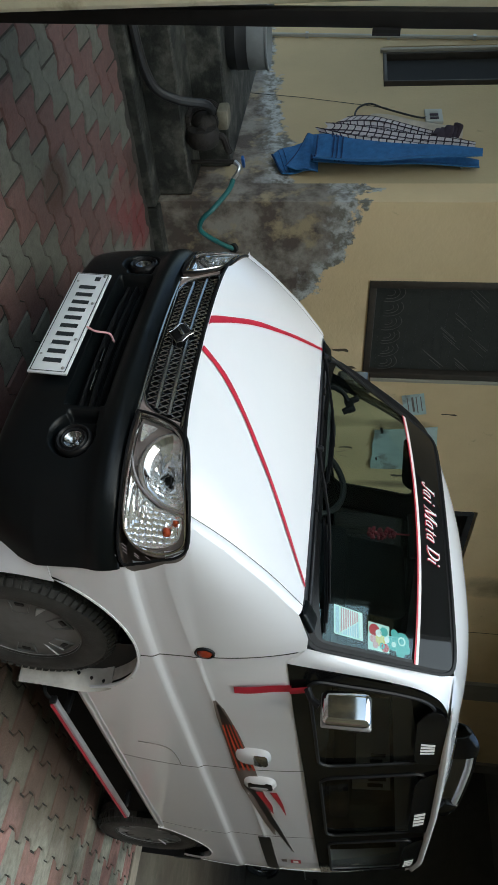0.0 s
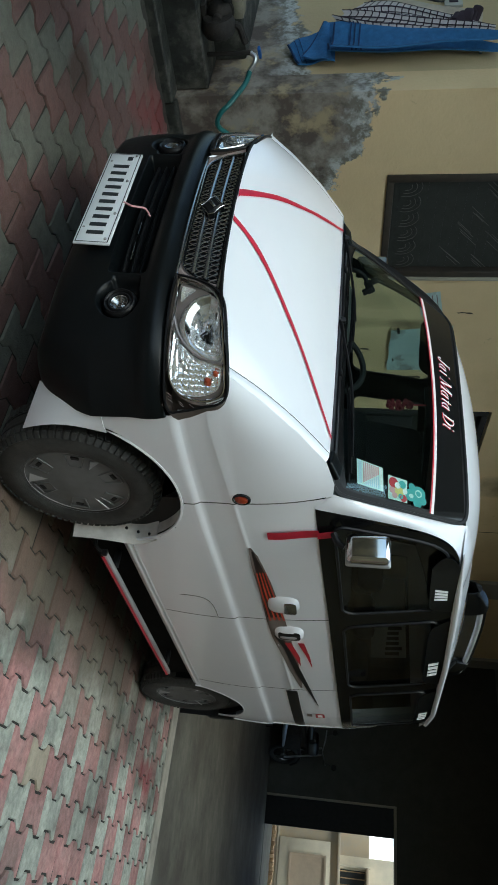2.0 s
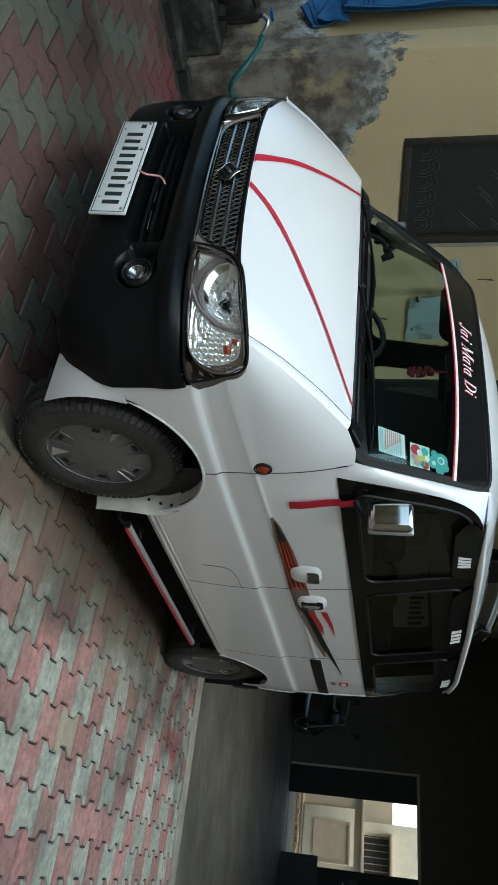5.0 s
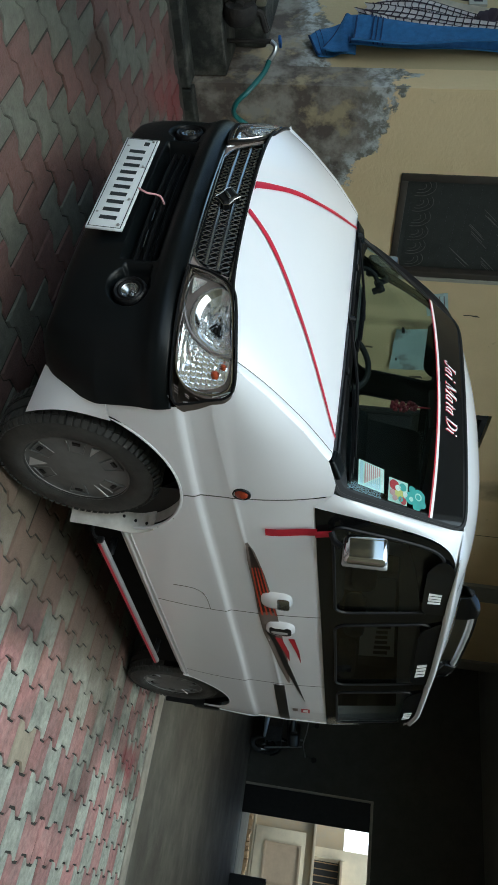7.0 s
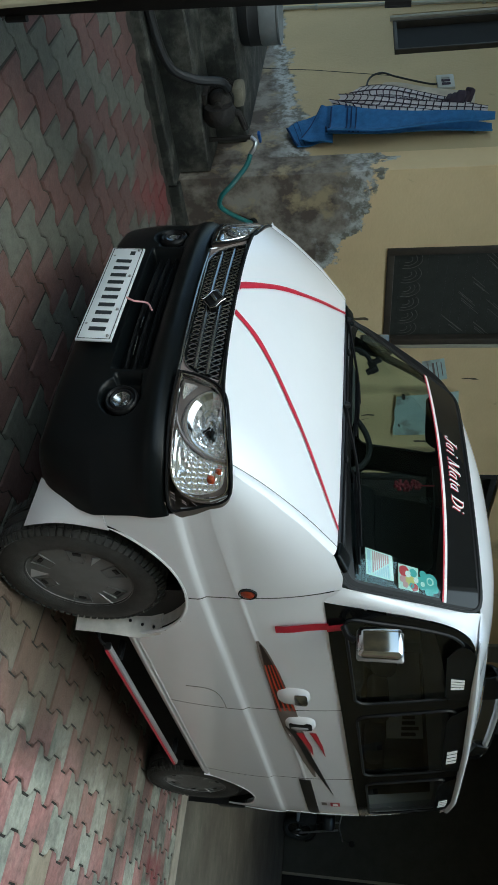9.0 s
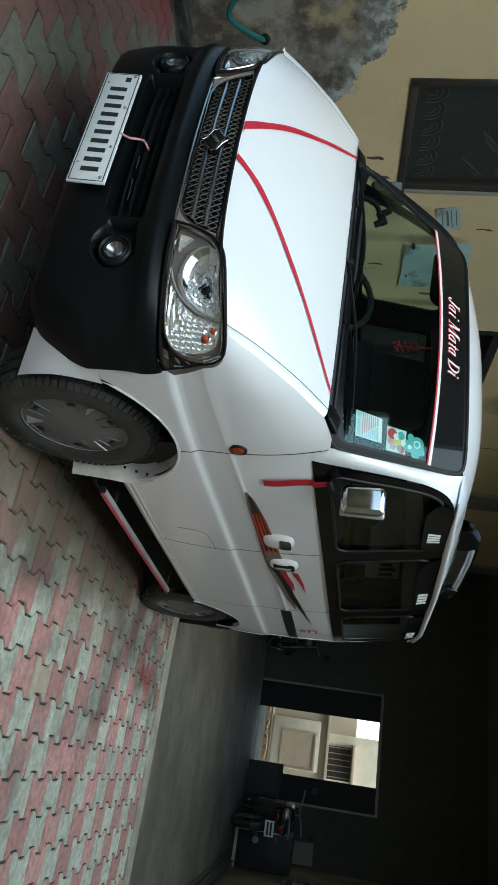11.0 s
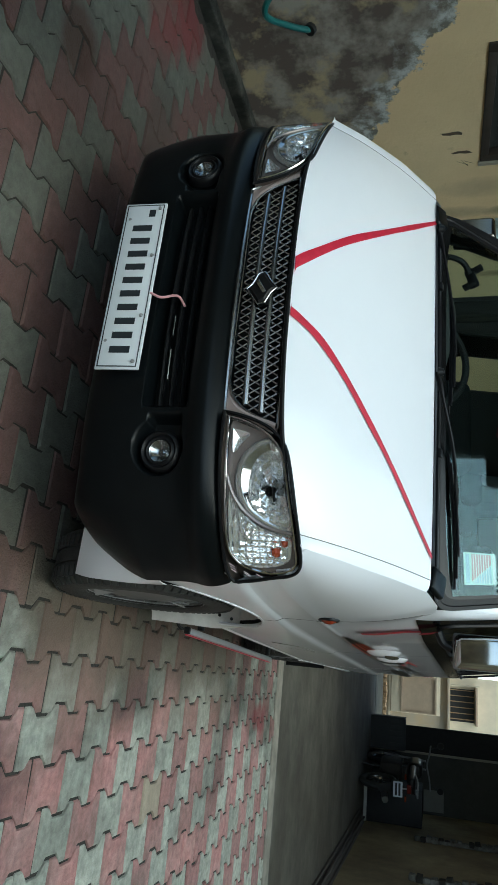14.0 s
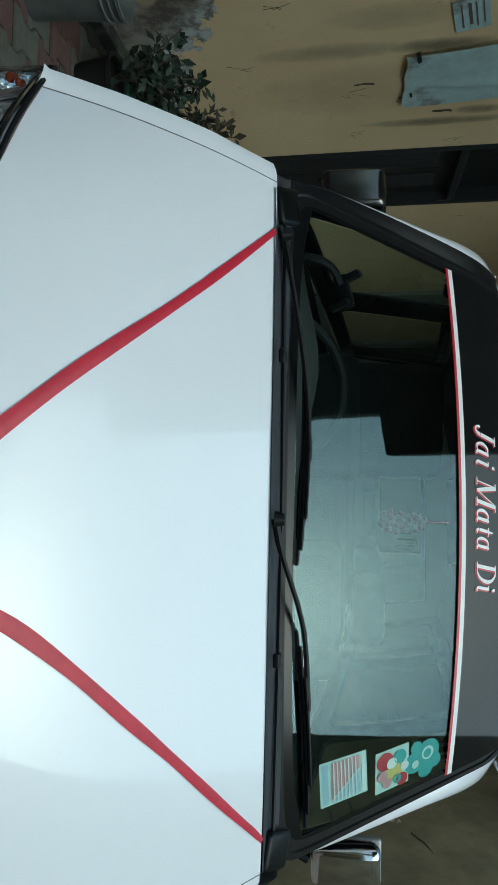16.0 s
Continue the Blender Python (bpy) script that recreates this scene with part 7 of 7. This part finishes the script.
for k in range(3):
    part("rib", tube([((0.119 + 0.002 * k) * math.cos(w), (0.119 + 0.002 * k) * math.sin(w), 0.315 + 0.03 * k) for w in steps(0, 2 * math.pi, 32)[:-1]], 0.006, 6, closed=True), BUCKET, bk)

# ---- gate side ----
gp = root("gate_post", (-0.58, -1.322, 0.02), "black steel gate post leaning a little", "gate post")
gp.matrix_basis = gp.matrix_basis @ pose(0, 0, 0, 0, 6.5, 0)
part("post", box(-0.02, 0.02, -0.020, 0.020, 0, 2.5, 0.004), STEEL_BLACK, gp)
for z in (0.10, 1.25, 2.2):
    part("hinge", tube([(0.022, 0.026, z), (0.022, 0.026, z + 0.07)], 0.010, 8), STEEL_BLACK, gp)
setting("gate_pillar", box(-0.95, -0.45, -1.85, -1.352, -0.1, 2.6, 0.012), CREAM, "cream gate pillar with peeling plaster", "pillar")

# ---- the porch end ----
bd = root("door_2", (1.03, WB, 0), "dark open doorway to the lane with folded black leaves", "door")
bd["kind"] = "structure"
part("door_frame", merge(box(-1.08, -1.04, -0.02, 0.10, 0.0, 2.42, 0.004), box(1.05, 1.09, -0.02, 0.10, 0.0, 2.42, 0.004), box(-1.04, 1.05, -0.02, 0.10, 2.37, 2.42, 0.004)), SILL, bd, "pale door frame")
part("door_leaf", box(-1.04, -0.56, 0.02, 0.07, 0.0, 2.37), STEEL_BLACK, bd)
part("door_leaf", box(0.60, 1.05, 0.02, 0.07, 0.0, 2.37), STEEL_BLACK, bd)

# lane outside
setting("lane_ground", box(-4, 7, WB + 0.24, 17.0, -0.1, -0.005), CONCRETE, "pale lane behind the house", "ground")
ob_ = root("lane_house", (1.15, 15.2, 0.0), "cream house across the lane with a panelled tan door", "house")
part("wall", box(-3.5, 1.9, 0, 0.2, 0, 1.46), OUTWALL, ob_)
part("upper_wall", box(-0.53, 1.9, 0.35, 0.5, 1.40, 2.7), OUTLIGHT, ob_, "whitewashed upper wall")
part("side_wall", box(-3.5, -0.53, 0.6, 0.8, 1.2, 2.10), OUTWALL, ob_)
part("ledge", box(-3.5, 1.9, -0.10, 0.36, 1.40, 1.46, 0.01), OUTWALL, ob_)
door_ = part("door", box(-0.72, 0.36, -0.05, -0.002, 0.15, 1.25, 0.01), OUTLIGHT, ob_, "pale door surround")
part("door_panel", box(-0.41, 0.32, -0.056, -0.051, 0.42, 1.13), OUTDOOR, door_)
part("door_moulding", merge(box(-0.45, -0.41, -0.085, -0.05, 0.38, 1.17), box(0.32, 0.35, -0.085, -0.05, 0.38, 1.17), box(-0.41, 0.32, -0.085, -0.05, 1.13, 1.17), box(-0.41, 0.32, -0.085, -0.05, 0.38, 0.42)), OUTDOOR, door_)
winl = part("window", box(-0.27, 0.44, 0.32, 0.348, 1.475, 2.0), OUTDARK, ob_, "dark barred window")
for k in range(6):
    part("window_bar", box(-0.25 + 0.125 * k, -0.23 + 0.125 * k, 0.30, 0.318, 1.475, 2.0), OUTRED, winl)
part("window_hood", box(-0.33, 0.50, 0.10, 0.348, 2.02, 2.07, 0.005), OUTDOOR, ob_)
part("drain_pipe", tube([(-0.34, 0.28, 1.47), (-0.34, 0.28, 2.12)], 0.02, 8), OUTLIGHT, ob_)
part("skirting", box(-3.5, 1.9, -0.03, -0.002, 0.10, 0.14), OUTLIGHT, ob_)
random.seed(52)
for k in range(26):
    x = -1.2 + 0.075 * k
    part("brick", obox((x, -0.42 + random.uniform(-0.08, 0.08), 0.03), (0.07, 0.10, 0.06 + random.uniform(0, 0.05)), (random.uniform(-12, 12), 0, random.uniform(-25, 25)), 0.006, 1), OUTRED, ob_)


HAZE = bpy.data.materials.new("white_hazy_sky")
HAZE.use_nodes = True
HAZE.node_tree.nodes["Principled BSDF"].inputs["Emission Color"].default_value = (1.0, 0.99, 0.97, 1)
HAZE.node_tree.nodes["Principled BSDF"].inputs["Emission Strength"].default_value = 1.0
setting("backdrop", box(-14, 14, 34.0, 34.2, -0.5, 9.0), HAZE, "white hazy sky far beyond the lane", "sky")


def motorcycle(at, rz, label):
    e = root("motorcycle", at, label, "motorcycle", "parked motorcycles", rz=rz)
    for y, nm in ((-0.62, "rear_wheel"), (0.66, "front_wheel")):
        w = part(nm, moved(lathe([(0.190, -0.02), (0.205, 0.0), (0.190, 0.02), (0.180, 0.0), (0.190, -0.02)], 32, "x"), pose(0, y, 0.30)), DARKCHROME, e)
        part("hub", moved(lathe([(0.0, -0.05), (0.05, -0.045), (0.05, 0.045), (0.0, 0.05)], 20, "x"), pose(0, y, 0.30)), DARKCHROME, w)
        for q in range(6):
            part("spoke", tube([(0, y, 0.30), (0, y + 0.19 * math.cos(q * 1.047), 0.30 + 0.19 * math.sin(q * 1.047))], 0.010, 6), BIKE, w)
        part("tyre", tube([(0, y + 0.25 * math.cos(a), 0.30 + 0.25 * math.sin(a)) for a in steps(0, 2 * math.pi, 32)[:-1]], 0.05, 10, closed=True), RUBBER, w)
        part("mudguard", thick(grid(lambda a, x: (x, y + 0.325 * math.cos(a), 0.30 + 0.325 * math.sin(a) - 4 * x * x), steps(radians(20), radians(175) if y < 0 else radians(150), 14), steps(-0.055, 0.055, 4)), 0.004), BIKE, w)
    part("seat", box(-0.12, 0.12, -0.72, 0.05, 0.76, 0.86, 0.04, 3), BIKE, e)
    part("tank", box(-0.13, 0.13, 0.05, 0.52, 0.72, 0.95, 0.08, 4), BIKE, e)
    part("engine", box(-0.14, 0.14, -0.10, 0.36, 0.28, 0.62, 0.04, 2), IRON, e)
    part("frame", merge(tube([(0, 0.62, 0.95), (0, 0.40, 0.72), (0, -0.2, 0.70), (0, -0.8, 0.80)], 0.022, 8), tube([(0, 0.55, 0.85), (0, 0.30, 0.30), (0, -0.2, 0.28), (0, -0.62, 0.30)], 0.02, 8)), STEEL_BLACK, e)
    part("fork", merge(tube([(0.07, 0.68, 0.30), (0.07, 0.50, 1.0)], 0.018, 8), tube([(-0.07, 0.68, 0.30), (-0.07, 0.50, 1.0)], 0.018, 8)), SILVER, e)
    part("handlebar", tube(smoothpath([(-0.36, 0.36, 1.08), (-0.2, 0.46, 1.06), (0, 0.50, 1.02), (0.2, 0.46, 1.06), (0.36, 0.36, 1.08)]), 0.012, 8), SILVER, e)
    part("grab_rail", tube(smoothpath([(-0.12, -0.50, 0.86), (-0.12, -0.80, 0.90), (0.12, -0.80, 0.90), (0.12, -0.50, 0.86)]), 0.012, 8), SILVER, e)
    part("exhaust", tube([(0.16, 0.2, 0.30), (0.18, -0.3, 0.34), (0.19, -0.85, 0.42)], [0.025, 0.045, 0.05], 10), STEEL, e)
    part("tail_lamp", box(-0.06, 0.06, -0.86, -0.80, 0.74, 0.81, 0.01), TAIL, e, "red tail lamp")
    p = part("number_plate", box(-0.11, 0.11, -0.90, -0.89, 0.54, 0.68), PLATEW, e)
    part("plate_bar", box(-0.09, 0.09, -0.902, -0.9005, 0.62, 0.65), INK, p)
    part("plate_bar", box(-0.09, 0.09, -0.902, -0.9005, 0.57, 0.60), INK, p)
    for s in (-1, 1):
        part("rear_indicator", obox((s * 0.16, -0.80, 0.72), (0.08, 0.03, 0.03), (0, 0, 0), 0.01), AMBER, e)
        part("mirror", moved(lathe([(0.0, 0.0), (0.05, 0.0), (0.055, 0.015), (0.0, 0.03)], 16, "y"), pose(s * 0.36, 0.40, 1.24)), BIKE, e)
        part("mirror_stalk", tube([(s * 0.28, 0.42, 1.07), (s * 0.36, 0.41, 1.24)], 0.006, 6), BIKE, e)
    for q in (-1, 1):
        part("stand_leg", tube([(q * 0.10, -0.2, 0.28), (q * 0.14, -0.28, 0.0)], 0.012, 6), STEEL_BLACK, e)
    return e


bike = motorcycle((2.25, 10.6, 0), 10, "black motorcycle with a red tail lamp, parked in the porch")
copy_thing(bike, TURN @ pose(-0.95, 11.4, 0, 0, 0, -24))
cr = root("crate", (1.76, 12.0, 0.0), "black plastic crate by the doorway", "crate")
part("shell", merge(box(-0.28, 0.28, -0.20, -0.17, 0, 0.62), box(-0.28, 0.28, 0.17, 0.20, 0, 0.62), box(-0.28, -0.25, -0.17, 0.17, 0, 0.62), box(0.25, 0.28, -0.17, 0.17, 0, 0.62), box(-0.25, 0.25, -0.17, 0.17, 0, 0.03)), POT, cr)
for k in range(5):
    part("slat", box(-0.24 + 0.10 * k, -0.18 + 0.10 * k, -0.21, -0.201, 0.35, 0.56), HOSE_B, cr)
rk = root("steel_rack", (2.80, 11.2, 0.0), "low dark cabinet with a pale steel edge", "cabinet")
part("body", box(-0.25, 0.30, -0.3, 0.9, 0.0, 0.95, 0.01), POT, rk)
part("edge", merge(box(-0.27, -0.25, -0.32, -0.29, 0.0, 0.86), box(-0.27, 0.30, -0.32, -0.29, 0.0, 0.05)), PVC, rk, "pale steel edge")
wb = root("wall_board", (2.90, WB, 0.98), "grey board leaning on the back wall", "board")
part("board", obox((-0.02, -0.06, 0.15), (0.36, 0.02, 0.36), (-6, 0, 0)), CEIL, wb)

# rods along the right wall
ROD = material("weathered_rod", (0.07, 0.06, 0.05), 0.7, var=0.35, scale=20)
random.seed(21)
for k in range(11):
    rd = root("steel_rod", (0, 0, 0), "dark steel rod lying at the wall", "rod", "rods at the wall")
    x = WR - 0.06 - 0.042 * (k % 6) + random.uniform(-0.015, 0.015)
    z = 0.019 + 0.034 * (k // 6)
    y0 = 4.55 + random.uniform(-0.35, 0.5)
    part("rod", tube([(x + random.uniform(-0.02, 0.02), y0, z), (x + random.uniform(-0.01, 0.01), 6.8, z), (x + random.uniform(-0.03, 0.02), 10.0 + random.uniform(-0.3, 0.6), z)], 0.017, 7), ROD, rd)

# chased grooves and marks on the right wall
CHASE = material("broken_plaster", (0.21, 0.20, 0.18), 0.95, var=0.4, scale=14, bump=0.8, bump_scale=30, color2=(0.13, 0.12, 0.10), mix_scale=9, mix_soft=0.08)
SCUFF = material("dark_scuff", (0.10, 0.075, 0.045), 0.9, var=0.4, scale=14)
onr = lambda d: (lambda y, z: (WR - d, y, z))
HOLE = material("hole_in_plaster", (0.040, 0.036, 0.030), 0.95, var=0.4, scale=14)
random.seed(41)
for gy0 in (7.66, 10.0):
    # a broken brick pier, left rough and unplastered
    pier = root("brick_pier", (WR, gy0, 0), "broken strip of rough brickwork standing out of the wall", "pier", "rough piers")
    for k in range(15):
        z = 0.90 + 0.088 * k
        dark = k in (1, 4, 5, 9, 10, 14)
        part("brick", obox((-0.04 + random.uniform(-0.02, 0.02), 0.05 + random.uniform(-0.02, 0.02), z), (0.08 + random.uniform(-0.02, 0.02), 0.11, 0.078), (random.uniform(-5, 5), random.uniform(-6, 6), random.uniform(-8, 8)), 0.008, 1), HOLE if dark else CHASE, pier)
    part("mortar", box(-0.055, -0.002, 0.0, 0.10, 0.86, 2.18, 0.01), CHASE, pier, "crumbled mortar")
for k in range(4):
    blot("plaster_mark", [(5.17, 1.50 + 0.055 * k), (5.25, 1.51 + 0.055 * k), (5.24, 1.54 + 0.055 * k), (5.18, 1.535 + 0.055 * k)], onr(0.004), OUTLIGHT, "white chalk dab", 0.012, 3)
for ya, za, yb, zb in ((5.25, 1.05, 4.5, 1.14), (5.45, 1.23, 4.8, 1.34), (5.0, 1.78, 4.7, 1.95), (4.9, 0.62, 4.8, 0.74), (4.4, 1.15, 4.1, 1.17), (4.3, 1.32, 3.9, 1.34), (6.4, 1.55, 6.3, 1.65)):
    blot("plaster_mark", [(ya, za), (ya + 0.04, za + 0.012), ((ya + yb) / 2 + 0.03, (za + zb) / 2 + 0.022), (yb + 0.02, zb + 0.01), (yb, zb), ((ya + yb) / 2, (za + zb) / 2 + 0.015)], onr(0.003), SCUFF, "thin scratch in the plaster", 0.006, 3)

# marks on the house wall
for y, z, w in ((1.45, 1.16, 0.05), (1.62, 1.22, 0.04), (2.72, 1.50, 0.03), (2.78, 1.95, 0.025), (2.1, 2.05, 0.02), (2.9, 1.72, 0.05), (4.35, 1.9, 0.05), (2.55, 1.25, 0.04)):
    blot("wall_mark", [(y, z), (y + w * 0.3, z + 0.01), (y + w * 0.5, z + 0.13), (y - w * 0.2, z + 0.10)], onw(0.003), SCUFF, "dark scuff on the ochre paint", 0.007, 3)

# twiggy scratches on the house wall
for y, z in ((1.84, 0.82), (2.29, 0.60), (2.63, 1.22), (3.14, 1.23), (3.29, 1.87), (4.70, 2.08), (1.70, 1.30)):
    for k in range(4):
        a, d = random.uniform(-0.5, 0.5) + (k % 2) * 0.7, random.uniform(0.05, 0.11)
        y1, z1 = y + random.uniform(-0.03, 0.03), z + random.uniform(-0.05, 0.05)
        blot("wall_mark", [(y1, z1), (y1 + 0.004, z1 + 0.002), (y1 + d * math.sin(a) + 0.003, z1 + d * math.cos(a)), (y1 + d * math.sin(a), z1 + d * math.cos(a))], onw(0.003), SCUFF, "twiggy scratch in the paint", 0.002, 2)

blot("wall_mark", [(5.81, 1.6), (5.818, 1.6), (5.828, 3.3), (5.818, 3.3)], onw(0.003), SCUFF, "fine upright crack in the plaster", 0.004, 8)

# timber leaning on the right wall
random.seed(31)
PLANKS = [(2.58, 0.50, 0.27, 1), (2.51, 0.774, 0.30, 1), (2.58, 1.078, 0.178, 0), (2.50, 1.260, 0.14, 1), (2.57, 1.402, 0.225, 0), (2.60, 1.630, 0.206, 1), (2.65, 1.840, 0.165, 0)]
for x, y, w, c in PLANKS:
    pk = root("plank", (x, y, 0.0), "rough brown timber plank leaning on the wall", "plank", "planks on the wall")
    L = 2.42 + random.uniform(-0.1, 0.1)
    part("board", moved(box(-0.028, 0.028, 0.001, w - 0.003, 0.0, L, 0.003, 1), pose(0, 0, 0.012, -1.5 + random.uniform(-0.15, 0.15), math.degrees(math.asin((3.02 - x) / L)), random.uniform(-0.6, 0.6))), (WOOD, WOOD_T)[c], pk)

# ---- pavers, laid last ----
PX, PY = 0.1525, 0.2015


def paver_geo(g=0.0042, h=0.012):
    """A double-T paver: wide ends, narrow waist, chamfered top."""
    e, L, d = PX / 2, PY / 2, 0.016
    half = [(e + d, -L), (e + d, -L * 0.66), (e - d, -L * 0.36), (e - d, L * 0.36), (e + d, L * 0.66), (e + d, L)]
    out = [(x - g, y * (1 - g / L)) for x, y in half]
    ring_ = out + [(-x, y) for x, y in reversed(out)]
    n = len(ring_)
    c = 0.940
    v = [(x, y, -0.03) for x, y in ring_] + [(x, y, -0.006) for x, y in ring_] + [(x * c, y * (0.955), 0.0) for x, y in ring_]
    f = [(i, (i + 1) % n, n + (i + 1) % n, n + i) for i in range(n)] + [(n + i, n + (i + 1) % n, 2 * n + (i + 1) % n, 2 * n + i) for i in range(n)]
    m = n // 2
    f += [(2 * n + i, 2 * n + i + 1, 2 * n + n - 2 - i, 2 * n + n - 1 - i) for i in range(m - 1)]
    return v, f


pavement = root("pavement", (0, 0, 0), "interlocking red and grey concrete pavers", "pavement")
pavement["kind"] = "structure"
pv, pf = paver_geo()


def paver_mesh(name, mat):
    me = bpy.data.meshes.new(name)
    me.from_pydata(pv, [], pf)
    me.materials.append(mat)
    return me


PM = {"g": paver_mesh("paver_grey", PAVER_GREY), "r": paver_mesh("paver_red", PAVER_RED), "t": paver_mesh("paver_tan", PAVER_TAN)}
random.seed(77)
rest = {"g": ([], []), "r": ([], [])}
count = 0
X0, Y0 = 1.885, 0.69
for i in range(-29, 9):
    for k in range(-32, 14):
        x, y = X0 + i * PX, Y0 + k * PY - (i % 2) * PY / 2
        if not (-2.20 < x < WR - 0.02 and -5.5 < y < 3.31):
            continue
        ph = round((y - Y0 + 0.5 * PY * i) / PY)
        c = "g" if ph % 2 == 0 else "r"
        if random.random() < 0.05:
            c = "g" if c == "r" else "r"
        m = pose(x, y, random.uniform(-0.004, 0.002), random.uniform(-0.9, 0.9), random.uniform(-0.9, 0.9), random.uniform(-1.4, 1.4))
        near = (0.80 < x < 2.55 and -0.45 < y < 2.35) or (-1.45 < x < -0.25 and -1.25 < y < -0.15)
        if near:
            if 0.8 < x < 1.7 and 0.6 < y < 2.0 and random.random() < 0.06:
                c = "t"
            ob = new("paver", PM[c])
            ob.parent = pavement
            ob.matrix_basis = m
            count += 1
        else:
            gv, gf = rest[c]
            b = len(gv)
            gv += [tuple(m @ Vector(p)) for p in pv]
            gf += [tuple(q + b for q in face) for face in pf]
for c, mat in (("g", PAVER_GREY_J), ("r", PAVER_RED_J)):
    me = bpy.data.meshes.new("pavers_rest")
    me.from_pydata(*[rest[c][0], [], rest[c][1]])
    me.materials.append(mat)
    ob = new("pavers", me)
    ob.parent = pavement
    ob["kind"] = "stuff"
